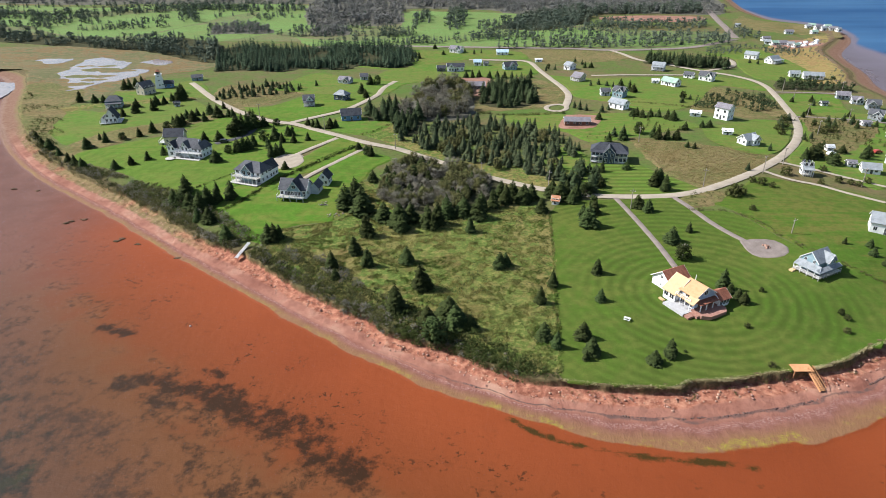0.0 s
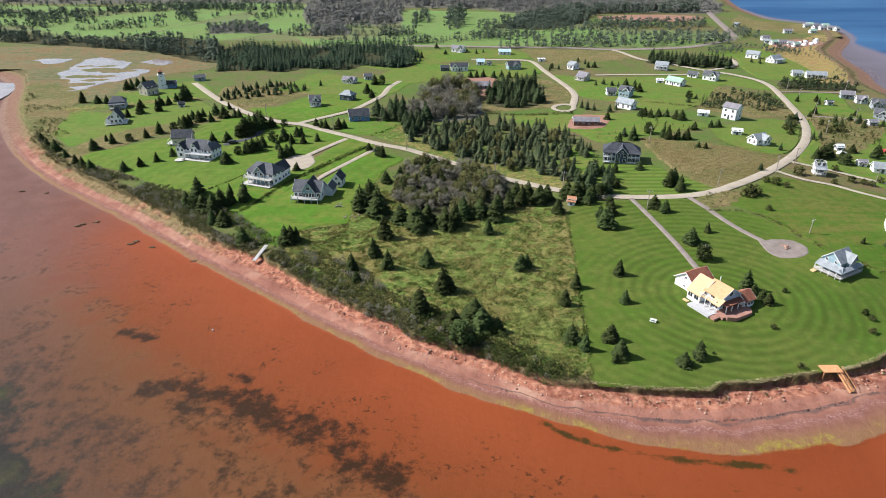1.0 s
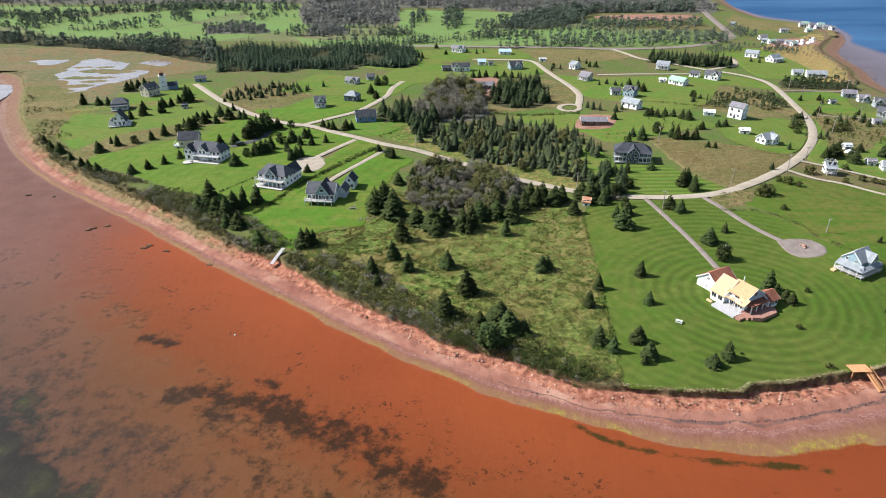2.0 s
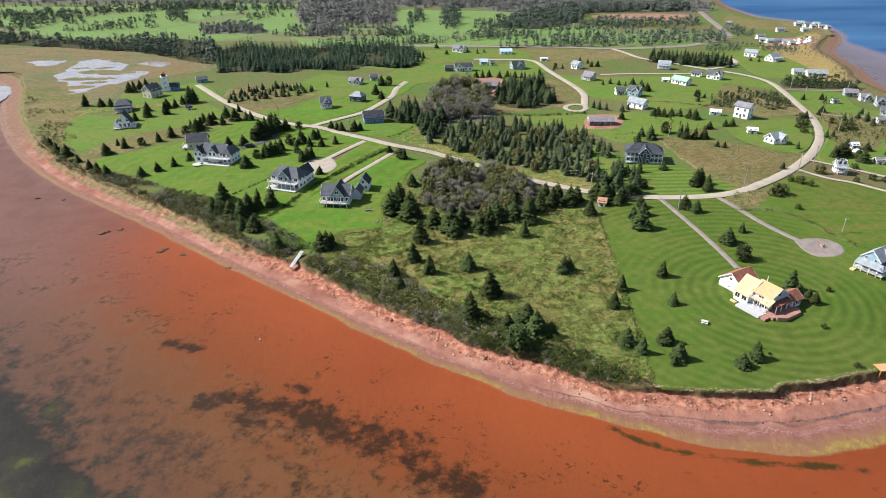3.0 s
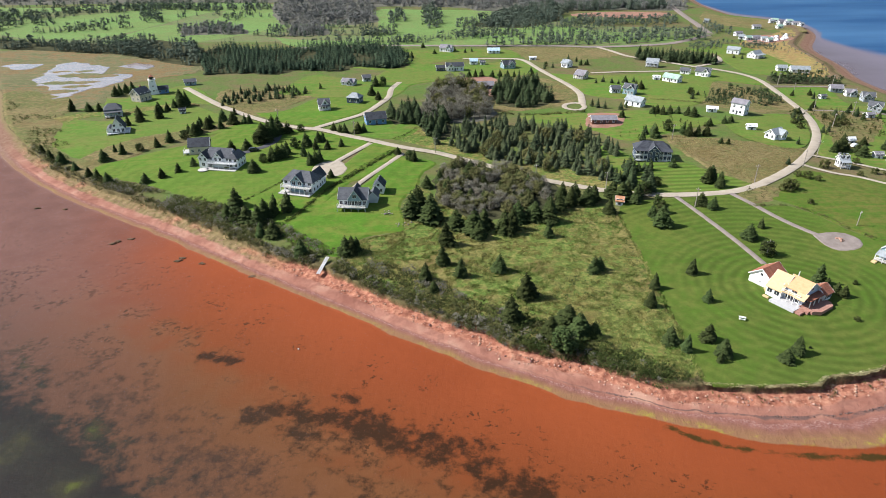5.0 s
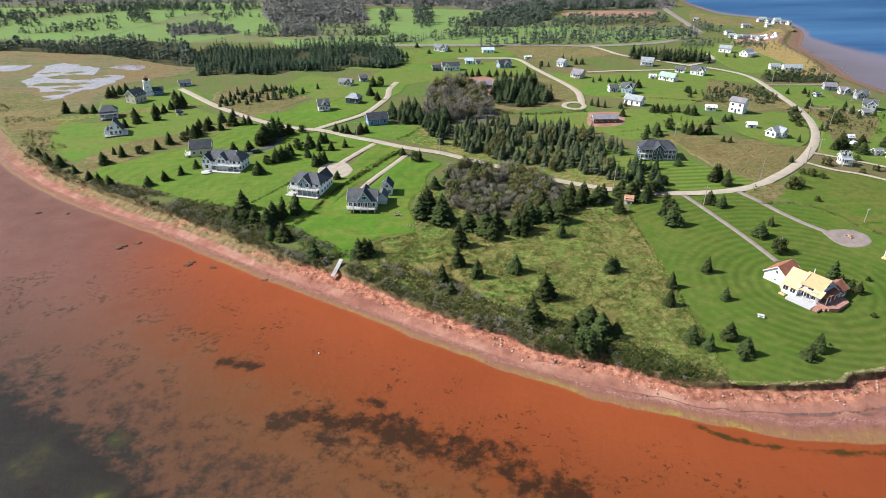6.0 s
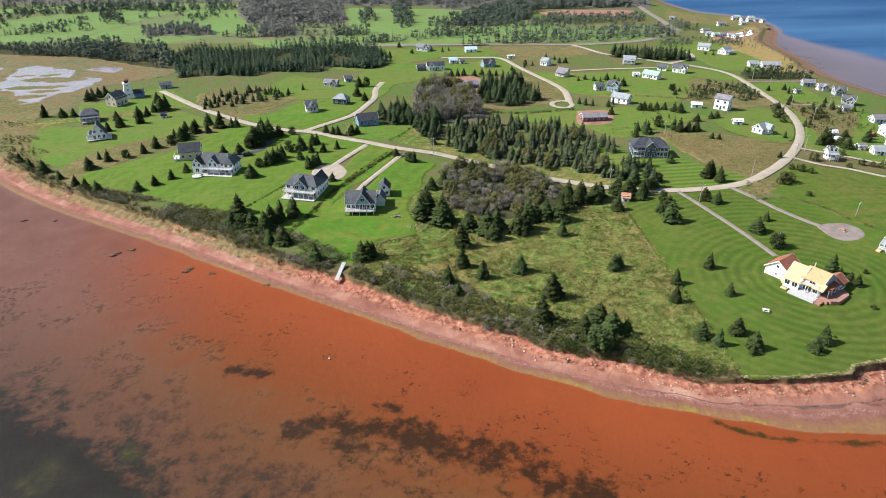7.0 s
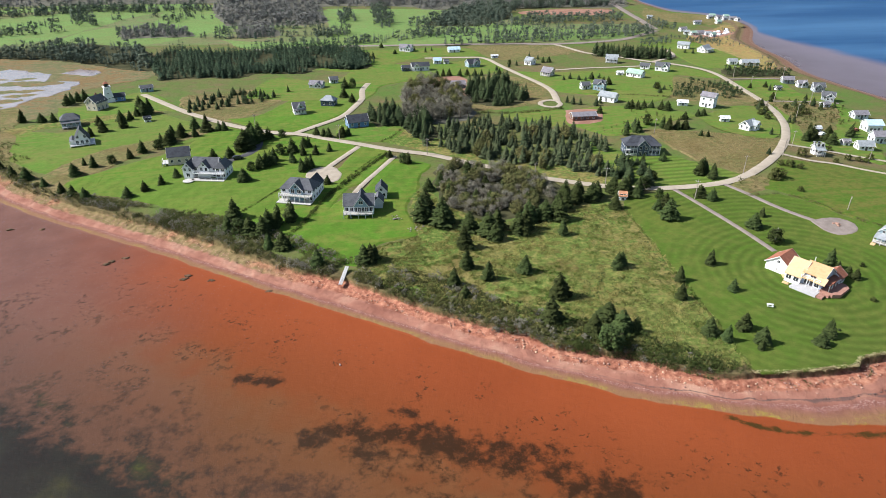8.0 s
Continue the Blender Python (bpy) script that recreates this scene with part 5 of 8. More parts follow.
for poly in (WOOD_NORTH, WOOD_MARSH_EDGE, WOOD_BLUE, WOOD_BARN, WOOD_ROW, THICKET_BARE, FAR_DARK, WOOD_EAST_ROW):
    patch("forest_floor", poly, mat_forest_floor, -0.04, "dark needle-strewn ground under the trees", 3.0, 2.5, 6.0)
for poly in (FAR_GREY, FAR_TOP, WOOD_BARE, GOLF_D, GOLF_E):
    patch("forest_floor", poly, mat_grey_floor, -0.04, "grey-brown ground under leafless woods", 5.0, 4.0, 9.0)
patch("turnaround", TURNAROUND, mat_gravel_grey, 0.0, "oval gravel turnaround", 2.0, 0.3)
patch("turnaround", GABLE_YARD, mat_gravel, 0.0, "rounded pale gravel yard", 2.0, 0.3)
for poly in (RED_EARTH, RED_YARD_A, RED_YARD_B, RED_YARD_C):
    patch("bare_earth", poly, mat_red_earth, 0.0, "bare red earth yard", wobble=1.0)
road("road", MAIN_ROAD, 3.4, mat_gravel, 0.15, "pale gravel road curving through the headland")
for line, wd, mat, label in (
        (UPPER_LANE, 3.0, mat_gravel, "pale gravel lane"), (HIGHWAY, 6.0, mat_gravel_grey, "grey country highway"), (SHORE_ROAD, 6.5, mat_gravel_grey, "straight grey road"),
        (LOOP_LANE, 2.8, mat_gravel, "pale gravel lane"), (CENTRE_LANE, 3.4, mat_gravel, "pale gravel lane"), (CUL_DE_SAC, 2.2, mat_gravel, "gravel turning loop"), (WEST_LANE, 2.2, mat_gravel, "pale gravel lane"),
        (EAST_LANE_A, 1.6, mat_gravel_grey, "narrow gravel lane"), (EAST_LANE_B, 1.4, mat_gravel, "narrow gravel lane"), (EAST_LANE_C, 1.4, mat_gravel, "narrow gravel lane"),
        (EAST_LANE_D, 1.6, mat_gravel_grey, "narrow gravel lane"), (HOUSE_DRIVE, 1.35, mat_gravel_grey, "straight gravel drive"), (RING_DRIVE, 1.7, mat_gravel_grey, "gravel drive"),
        (GABLE_DRIVE, 2.1, mat_gravel, "gravel drive"), (COTTAGE_DRIVE, 1.7, mat_gravel, "gravel drive"), (DARK_DRIVE, 3.2, mat_asphalt, "dark asphalt drive"),
        (NAVY_DRIVE, 1.8, mat_gravel, "short gravel drive")):
    road("road", line, wd, mat, 0.14, label, 0.03)


# ---- building blocks ----
def part(name, bm, mat, parent=None, label=""):
    """Links a bmesh as one mesh object under a thing or a part."""
    me = bpy.data.meshes.new(name)
    bm.to_mesh(me)
    bm.free()
    me.materials.append(mat)
    ob = new(name, me)
    if parent:
        ob.parent = parent
    if label:
        ob["label"] = label
    return ob


def thing(name, label, category, group="", at=(0, 0, 0), yaw=0.0):
    ob = tagged(new(name), label, category, group)
    ob.empty_display_size = 0.3
    ob.matrix_world = pose(*at, 0, 0, yaw)
    return ob


# ---- trees and shrubs ----
mat_bark = mottled("bark", (0.06, 0.045, 0.035), (0.13, 0.10, 0.08), 3.0, 0.95, 0.05, "object")
mat_needles = mottled("spruce_needles", (0.014, 0.024, 0.009), (0.066, 0.086, 0.028), 7.0, 0.9, 0.04, "object", vary=0.28)
mat_stand = mottled("mixed_needles", (0.032, 0.048, 0.025), (0.104, 0.124, 0.062), 0.10, 0.9, 0.03, vary=0.18, island=True)
mat_needles_far = mottled("wood_needles", (0.026, 0.042, 0.020), (0.068, 0.090, 0.040), 0.10, 0.9, 0.03, vary=0.14, island=True)
mat_needles_blue = mottled("blue_green_needles", (0.024, 0.044, 0.028), (0.070, 0.100, 0.058), 0.07, 0.9, 0.03, vary=0.22, island=True)
mat_leaves = mottled("shrub_leaves", (0.036, 0.048, 0.015), (0.098, 0.102, 0.035), 0.12, 0.9, 0.03, vary=0.14, island=True)
mat_scrub_dark = mottled("dark_scrub_leaves", (0.028, 0.045, 0.013), (0.078, 0.094, 0.028), 0.2, 0.9, 0.03, vary=0.14, island=True)
mat_autumn = mottled("autumn_leaves", (0.058, 0.070, 0.026), (0.150, 0.140, 0.056), 0.2, 0.9, 0.03, vary=0.12, island=True)
mat_twigs = mottled("bare_twigs", (0.110, 0.106, 0.080), (0.215, 0.200, 0.156), 0.25, 0.95, 0.02, vary=0.10, island=True)
mat_tuft = mottled("tall_grass", (0.085, 0.150, 0.028), (0.36, 0.31, 0.12), 0.055, 0.95, 0.05, vary=0.40, island=True)
mat_tuft_brown = mottled("dry_grass", (0.16, 0.135, 0.055), (0.32, 0.25, 0.12), 0.13, 0.9, 0.08, vary=0.4, island=True)


# far-wood tones, lifted paler and bluer to carry distance haze in the colour
mat_hazy_wood_grey = mottled("far_wood_mixed_hazy", (0.122, 0.128, 0.118), (0.196, 0.192, 0.176), 0.03, 0.95, 0.02, vary=0.06, island=True)
mat_hazy_wood_dark = mottled("far_wood_dark_hazy", (0.058, 0.082, 0.064), (0.128, 0.152, 0.108), 0.06, 0.95, 0.02, vary=0.08, island=True)


mat_straw = mottled("straw", (0.34, 0.30, 0.15), (0.56, 0.50, 0.30), 0.5, 0.9, 0.1, vary=0.3, island=True)


def mesh_of(name, verts, faces, mat, smooth=False):
    me = bpy.data.meshes.new(name)
    me.from_pydata([tuple(v) for v in verts], [], faces)
    me.materials.append(mat)
    if smooth:
        me.polygons.foreach_set("use_smooth", np.ones(len(faces), bool))
    return me


def spruce_crown(rng, levels, boughs, girth=0.21, low=0.05, blades=4):
    """Drooping boughs in whorls, longest low down, each a spray of narrow blades, with gaps and uneven lengths. Height 1."""
    v, f = [], []
    side = [1 + 0.25 * rng.uniform(-1, 1) for _ in range(6)]

    def blade(root, tip, wide, sag):
        d = tip - root
        across = Vector((-d.y, d.x, 0)).normalized() * wide
        mid = root + d * 0.55
        b = len(v)
        v.extend((root, mid + across - Vector((0, 0, sag)), tip, mid - across - Vector((0, 0, sag))))
        f.extend(((b, b + 2, b + 1), (b, b + 3, b + 2)))

    for k in range(levels):
        t = k / (levels - 1)
        z = low + (0.96 - low) * t ** 0.92
        reach = girth * (1 - t) ** 0.74 * (0.80 + 0.20 * min(1.0, t * 6)) + 0.016
        n = max(4, round(boughs * (1 - 0.62 * t)))
        off = rng.uniform(0, 6.28)
        for i in range(n):
            a = off + 6.283 * (i + rng.uniform(-0.35, 0.35)) / n
            r = reach * rng.uniform(0.62, 1.2) * side[int(a % 6.283 / 1.0472) % 6]
            drop = r * rng.uniform(0.10, 0.42)
            zz = z + rng.uniform(-0.025, 0.025)
            out, turn = Vector((math.cos(a), math.sin(a), 0)), Vector((-math.sin(a), math.cos(a), 0))
            root = out * 0.012 + Vector((0, 0, zz + 0.03))
            end = out * r + Vector((0, 0, zz - drop))
            wide = r * rng.uniform(0.20, 0.32) + 0.008
            blade(root, end, wide, 0.03 * r + 0.006)
            for q in range(blades - 1):
                at = root.lerp(end, rng.uniform(0.25, 0.6))
                s = 1 if q % 2 else -1
                tip = at + out * r * rng.uniform(0.2, 0.42) + turn * s * r * rng.uniform(0.22, 0.45) + Vector((0, 0, -r * rng.uniform(0.0, 0.32)))
                blade(at + Vector((0, 0, 0.012)), tip, wide * rng.uniform(0.5, 0.8), 0.02 * r + 0.006)
    b = len(v)
    v += [(0.012, 0, 0.88), (-0.006, 0.01, 0.88), (-0.006, -0.01, 0.88), (0, 0, 1.0)]
    f += [(b, b + 1, b + 3), (b + 1, b + 2, b + 3), (b + 2, b, b + 3)]
    return v, f


def leafy_crown(rng, clumps, leaves, wide=0.5, low=0.12, size=0.07):
    """Clumps of small leaf blades set round a few limbs, with gaps. Height 1."""
    v, f = [], []
    for _ in range(clumps):
        a, t = rng.uniform(0, 6.283), rng.uniform(0, 1)
        rr = wide * math.sqrt(rng.uniform(0.05, 1)) * math.sin(math.pi * min(0.98, 0.18 + 0.75 * t)) ** 0.7
        cx, cy, cz = rr * math.cos(a), rr * math.sin(a), low + (0.9 - low) * t
        cr = rng.uniform(0.10, 0.18)
        for _ in range(leaves):
            d = Vector((rng.gauss(0, 1), rng.gauss(0, 1), rng.gauss(0, 1))).normalized()
            p = Vector((cx, cy, cz)) + d * cr * rng.uniform(0.55, 1.0)
            p.z = max(0.01, p.z)
            d = (d + Vector((0, 0, 0.8))).normalized()
            u = d.orthogonal().normalized()
            w = d.cross(u)
            q = rng.uniform(0, 6.28)
            u, w = u * math.cos(q) + w * math.sin(q), w * math.cos(q) - u * math.sin(q)
            s = size * rng.uniform(0.6, 1.3)
            b = len(v)
            v += [p - u * s, p + w * s * 0.7 + d * s * 0.2, p + u * s, p - w * s * 0.7 - d * s * 0.1]
            f += [(b, b + 1, b + 2), (b, b + 2, b + 3)]
    return v, f


def trunk_mesh(name, top=0.9, r=0.022, limbs=0, rng=None):
    v, f = [], []
    def tube(p, q, ra, rb, n=6):
        p, q = Vector(p), Vector(q)
        d = (q - p).normalized()
        u = d.orthogonal().normalized()
        w = d.cross(u)
        b = len(v)
        for c, rad in ((p, ra), (q, rb)):
            for i in range(n):
                a = 6.283 * i / n
                v.append(c + (u * math.cos(a) + w * math.sin(a)) * rad)
        for i in range(n):
            f.append((b + i, b + (i + 1) % n, b + n + (i + 1) % n, b + n + i))
    tube((0, 0, -0.03), (0, 0, top * 0.5), r, r * 0.7)
    tube((0, 0, top * 0.5), (0.01, 0.005, top), r * 0.7, r * 0.15)
    for i in range(limbs):
        a, z = 6.283 * i / limbs + rng.uniform(-0.4, 0.4), rng.uniform(0.2, 0.55)
        e = Vector((math.cos(a) * 0.33, math.sin(a) * 0.33, z + rng.uniform(0.18, 0.34)))
        tube((0, 0, z), e, r * 0.45, r * 0.12, 4)
    return mesh_of(name, v, f, mat_bark)


def tree_kind(name, label, category, crown, mat, trunk):
    ob = thing(name, label, category)
    ob.matrix_world = pose(0, 0, -200)
    c = new("crown", mesh_of(name + "_crown", *crown, mat))
    t = new("trunk", trunk)
    c.parent = t.parent = ob
    return ob


rng = random.Random(5)
plain_trunk = trunk_mesh("spruce_trunk")
limb_trunk = trunk_mesh("limbed_trunk", 0.8, 0.028, 7, rng)
SPRUCES = [tree_kind("spruce_tree", "dark green spruce tree standing on grass", "tree", spruce_crown(rng, lv, bo, gi), mat_needles, plain_trunk)
           for lv, bo, gi in ((16, 17, 0.36), (15, 16, 0.41), (17, 16, 0.33), (14, 17, 0.45), (15, 15, 0.38), (13, 15, 0.43))]
PINES = [tree_kind("pine_tree", "wind-shaped dark green pine tree", "tree", leafy_crown(rng, 50, 24, 0.40, 0.12, 0.045), mat_needles, limb_trunk) for _ in range(2)]
SHRUBS = [tree_kind("bush", "rounded green bush on the lawn", "bush", leafy_crown(rng, 36, 24, 0.52, 0.08, 0.055), mat_leaves, limb_trunk) for _ in range(2)]
BARES = [tree_kind("bare_tree", "grey-brown tree that has lost most leaves", "tree", leafy_crown(rng, 60, 28, 0.36, 0.18, 0.022), mat_twigs, limb_trunk) for _ in range(2)]
AUTUMNS = [tree_kind("autumn_tree", "leafy tree turning olive and brown", "tree", leafy_crown(rng, 44, 26, 0.40, 0.15, 0.040), mat_autumn, limb_trunk) for _ in range(2)]
KINDS = SPRUCES + PINES + SHRUBS + BARES + AUTUMNS


def plant(kinds, x, y, h, group, wide=1.0, label=""):
    s = h * wide
    m = Matrix.LocRotScale((x, y, -0.15), Euler((rng.uniform(-0.04, 0.04), rng.uniform(-0.04, 0.04), rng.uniform(0, 6.28))), (s, s, h))
    ob = copy_thing(rng.choice(kinds), m)
    ob["group"] = group
    if label:
        ob["label"] = label
    return ob


def grown(h):
    return "tall dark spruce tree" if h > 7.5 else "small dark spruce tree" if h < 4.5 else "dark green spruce tree"


for spots, group, where in (
        (POINT_LAWN_SPRUCES, "spruces on the point's lawn", "standing on the mown lawn"), (MEADOW_SPRUCES, "spruces in the meadow", "growing in the rough meadow"),
        (THICKET_SPRUCES, "spruces by the thicket", "at the edge of the thicket"), (ROADSIDE_SPRUCES, "spruces by the road", "beside the gravel road"),
        (WEST_LAWN_SPRUCES, "spruces on the west lawn", "planted on the lush lawn"), (BANK_SPRUCES, "spruces by the bank", "at the top of the red bank"),
        (TOWER_SPRUCES, "spruces round the tower house", "standing on the lawn"), (HEDGE_SPRUCES, "spruces by the dark drive", "in a clump on the lawn"),
        (CENTRE_SPRUCES, "spruces in the middle fields", "standing in the grass"), (EAST_SPRUCES, "spruces by the east lanes", "beside the cottages"),
        (FAR_LAWN_SPRUCES, "spruces on the far lawns", "on a far lawn")):
    for x, y, h in spots:
        plant(SPRUCES if rng.random() > 0.08 or h > 6.5 else PINES, x, y, h * (0.74 if spots is EAST_SPRUCES else 0.96), group, rng.uniform(0.98, 1.28), f"{grown(h)} {where}")
for x, y, h in EAST_BUSHES:
    plant(SHRUBS if h > 2.4 or rng.random() > 0.5 else PINES, x, y, h * 0.8, "bushes on the east lawns", 1.15)


def scatter(poly, count, gap, seed):
    """Random places in a polygon, no nearer to each other than gap."""
    r = np.random.default_rng(seed)
    p = np.array(poly)
    lo, hi = p.min(0), p.max(0)
    got = np.zeros((0, 2))
    for _ in range(60):
        q = r.uniform(lo, hi, (count * 3, 2))
        for c in q[inside(q[:, 0], q[:, 1], poly)]:
            if len(got) == 0 or ((got - c) ** 2).sum(1).min() > gap * gap:
                got = np.vstack([got, c])
                if len(got) >= count:
                    return got
    return got


stand = []
for x, y in scatter(WOOD_CENTRE, 185, 2.5, 1):
    k = rng.random() * (1.12 if y < 235 else 0.86)
    if k < 0.80:
        stand.append((x, y, rng.uniform(3.6, 7.6)))
    elif k < 0.86:
        plant(AUTUMNS, x, y, rng.uniform(4.5, 7), "trees of the middle wood", 1.1)
    else:
        plant(BARES, x, y, rng.uniform(5, 8), "trees of the middle wood", 1.1)
for x, y in scatter(THICKET_BARE, 125, 2.0, 2):
    k = rng.random()
    plant(BARES if k < 0.36 else AUTUMNS if k < 0.80 else SPRUCES, x, y, rng.uniform(3.4, 5.6), "trees of the thicket", rng.uniform(1.1, 1.4))
for x, y in scatter(WOOD_BARE, 60, 3.6, 3):
    plant(BARES if rng.random() < 0.72 else AUTUMNS, x, y, rng.uniform(6, 10), "bare trees of the grove", rng.uniform(1.0, 1.25))

CLEARED = ((-62.6, 163.0, 3.4), (-61.4, 166.0, 3.4), (-60.2, 169.2, 3.0), (-63.0, 160.5, 3.0), (79.5, 107.5, 3.0))


def stuff(name, label, category, template_list, spots, mat, seed, wide=(0.9, 1.2)):
    """Many small growths joined into one mesh."""
    r = np.random.default_rng(seed)
    vs, fs, base = [], [], 0
    temps = [(np.array([tuple(p) for p in v], float), np.array(f)) for v, f in template_list]
    for x, y, h, *low in spots:
        if any((x - cx) ** 2 + (y - cy) ** 2 < cr * cr for cx, cy, cr in CLEARED):
            continue
        v, f = temps[r.integers(len(temps))]
        a, w = r.uniform(0, 6.283), h * r.uniform(*wide)
        c, s = math.cos(a) * w, math.sin(a) * w
        vs.append(np.stack([x + v[:, 0] * c - v[:, 1] * s, y + v[:, 0] * s + v[:, 1] * c, v[:, 2] * h - 0.1 + (low[0] if low else 0.0)], 1))
        fs.append(f + base)
        base += len(v)
    vs, fs = np.concatenate(vs), np.concatenate(fs)
    me = bpy.data.meshes.new(name)
    me.vertices.add(len(vs))
    me.vertices.foreach_set("co", vs.ravel())
    me.loops.add(fs.size)
    me.loops.foreach_set("vertex_index", fs.ravel())
    me.polygons.add(len(fs))
    me.polygons.foreach_set("loop_start", np.arange(0, fs.size, 3))
    me.update(calc_edges=True)
    me.materials.append(mat)
    return tagged(new(name, me), label, category, kind="stuff")


LOW_SPRUCES = [spruce_crown(rng, 9, 9, g_, blades=2) for g_ in (0.22, 0.26, 0.30)]
LOW_LEAFY = [leafy_crown(rng, 12, 9, 0.34, 0.10, 0.075) for _ in range(3)]
WEEDS = [leafy_crown(rng, 7, 14, 0.75, 0.0, 0.075) for _ in range(3)]
HEDGING = [leafy_crown(rng, 10, 13, 0.7, 0.0, 0.075) for _ in range(3)]
SCRUB = [leafy_crown(rng, 18, 20, 0.72, 0.0, 0.052) for _ in range(4)]


def tuft(rng, n):
    v, f = [], []
    for _ in range(n):
        a, r = rng.uniform(0, 6.283), rng.uniform(0.0, 0.55)
        x, y, t, w = r * math.cos(a), r * math.sin(a), rng.uniform(0.5, 1.0), rng.uniform(0.16, 0.3)
        q = rng.uniform(0, 6.283)
        b = len(v)
        v += [(x - w * math.cos(q), y - w * math.sin(q), 0), (x + w * math.cos(q), y + w * math.sin(q), 0), (x * 1.7 + rng.uniform(-0.3, 0.3), y * 1.7 + rng.uniform(-0.3, 0.3), t)]
        f.append((b, b + 1, b + 2))
    return v, f


TUFTS = [tuft(rng, 7) for _ in range(4)]


def spots_in(poly, count, gap, seed, lo, hi):
    r = np.random.default_rng(seed + 100)
    if gap > 0:
        q = scatter(poly, count, gap, seed)
    else:
        p = np.array(poly)
        q = r.uniform(p.min(0), p.max(0), (count * 4, 2))
        q = q[inside(q[:, 0], q[:, 1], poly)][:count]
    return [(x, y, h) for (x, y), h in zip(q, r.uniform(lo, hi, len(q)))]


def ragged(spots, size, cut):
    """Leaves clearings, and lets heights swell and sink in groups."""
    out = []
    for x, y, h in spots:
        n = noise.noise(Vector((x / size, y / size, 3.3)))
        if n > cut:
            out.append((x, y, h * (0.85 + 0.5 * n)))
    return out


NORTH_TREES = [spruce_crown(rng, 8, 9, g_, blades=3) for g_ in (0.28, 0.34, 0.40)]
stuff("wood", "dense dark spruce wood beyond the houses", "wood", NORTH_TREES, ragged(spots_in(WOOD_NORTH, 1000, 3.2, 11, 4.5, 9.0), 14.0, -0.36), mat_needles_blue, 1, (0.85, 1.2))
stuff("wood", "dark belt of trees along the marsh", "wood", LOW_SPRUCES + LOW_LEAFY, ragged(spots_in(WOOD_MARSH_EDGE, 560, 3.2, 12, 5, 11), 22.0, -0.12), mat_hazy_wood_dark, 2)
MID_SPRUCES = [spruce_crown(rng, 13, 13, g_, blades=3) for g_ in (0.30, 0.34, 0.40)]
stuff("wood", "close stand of dark spruces in the middle of the headland", "wood", [spruce_crown(rng, 15, 14, g_) for g_ in (0.30, 0.34, 0.38, 0.42)], stand, mat_stand, 29, (0.75, 1.0))
stuff("spruce_stand", "small dark spruces scattered round the houses", "trees", MID_SPRUCES, GARDEN_SPRUCES, mat_needles_far, 30, (0.95, 1.25))
stuff("tree_belt", "thin rows of trees across the golf course", "trees", LOW_SPRUCES + LOW_LEAFY, sum((spots_in(p, n, 3.0, 80 + i, 3.5, 8) for i, (p, n) in enumerate(((ROW_A, 90), (ROW_B, 26), (ROW_C, 34), (ROW_D, 40), (ROW_E, 26), (ROW_F, 40), (ROW_G, 34), (ROW_H, 40)))), []), mat_hazy_wood_dark, 31)
for poly, n, seed, lo, hi in ((WOOD_BLUE, 34, 4, 6, 9), (WOOD_BARN, 48, 5, 6, 10), (WOOD_ROW, 60, 6, 6, 9), (WOOD_NAVY, 12, 7, 5, 8), (WOOD_CREST, 44, 8, 3, 5.5)):
    stuff("spruce_stand", "stand of dark spruces among the fields", "trees", MID_SPRUCES, spots_in(poly, n, 3.2, seed, lo, hi), mat_needles_far, seed)
stuff("wood", "grey-green far woods", "wood", LOW_SPRUCES + LOW_LEAFY, spots_in(FAR_GREY, 1500, 0, 13, 5, 10) + spots_in(FAR_TOP, 500, 0, 31, 5, 10), mat_hazy_wood_grey, 3, (1.1, 1.6))
stuff("wood", "dark far woods", "wood", LOW_SPRUCES + LOW_LEAFY, spots_in(FAR_DARK, 500, 0, 14, 6, 11) + spots_in(FAR_ROW, 420, 0, 15, 5, 9), mat_hazy_wood_dark, 4, (0.9, 1.3))
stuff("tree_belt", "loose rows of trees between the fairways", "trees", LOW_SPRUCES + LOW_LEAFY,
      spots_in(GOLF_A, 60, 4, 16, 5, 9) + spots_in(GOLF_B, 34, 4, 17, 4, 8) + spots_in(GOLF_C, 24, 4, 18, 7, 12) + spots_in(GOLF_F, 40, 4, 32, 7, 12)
      + spots_in(GOLF_G, 26, 4, 33, 6, 10) + spots_in(GOLF_H, 130, 6, 34, 4, 8) + spots_in(GOLF_I, 110, 6, 35, 6, 10) + spots_in(GOLF_J, 110, 5, 36, 5, 9) + spots_in(GOLF_K, 26, 4, 37, 4, 7) + spots_in(GOLF_L, 90, 5, 71, 5, 9) + spots_in(GOLF_M, 40, 4, 72, 4, 8) + spots_in(GOLF_N, 26, 4, 73, 4, 7) + spots_in(GOLF_O, 30, 4, 74, 5, 9) + spots_in(GOLF_P, 22, 5, 75, 4, 7), mat_hazy_wood_dark, 6)
stuff("tree_belt", "grey leafless trees between the fairways", "trees", LOW_SPRUCES + LOW_LEAFY, spots_in(GOLF_D, 70, 3, 38, 5, 8) + spots_in(GOLF_E, 60, 3, 39, 6, 9), mat_hazy_wood_grey, 16)
stuff("scrub", "low dark scrub in the rough field", "scrub", LOW_SPRUCES + LOW_LEAFY, ragged(spots_in(WOOD_SHORE_SCRUB, 130, 2.5, 19, 2.2, 5.0), 9.0, -0.15), mat_needles_far, 7)
stuff("scrub", "row of low dark trees by the east cottages", "scrub", LOW_SPRUCES + LOW_LEAFY, spots_in(WOOD_EAST_ROW, 70, 3, 20, 3, 6), mat_needles_far, 8)
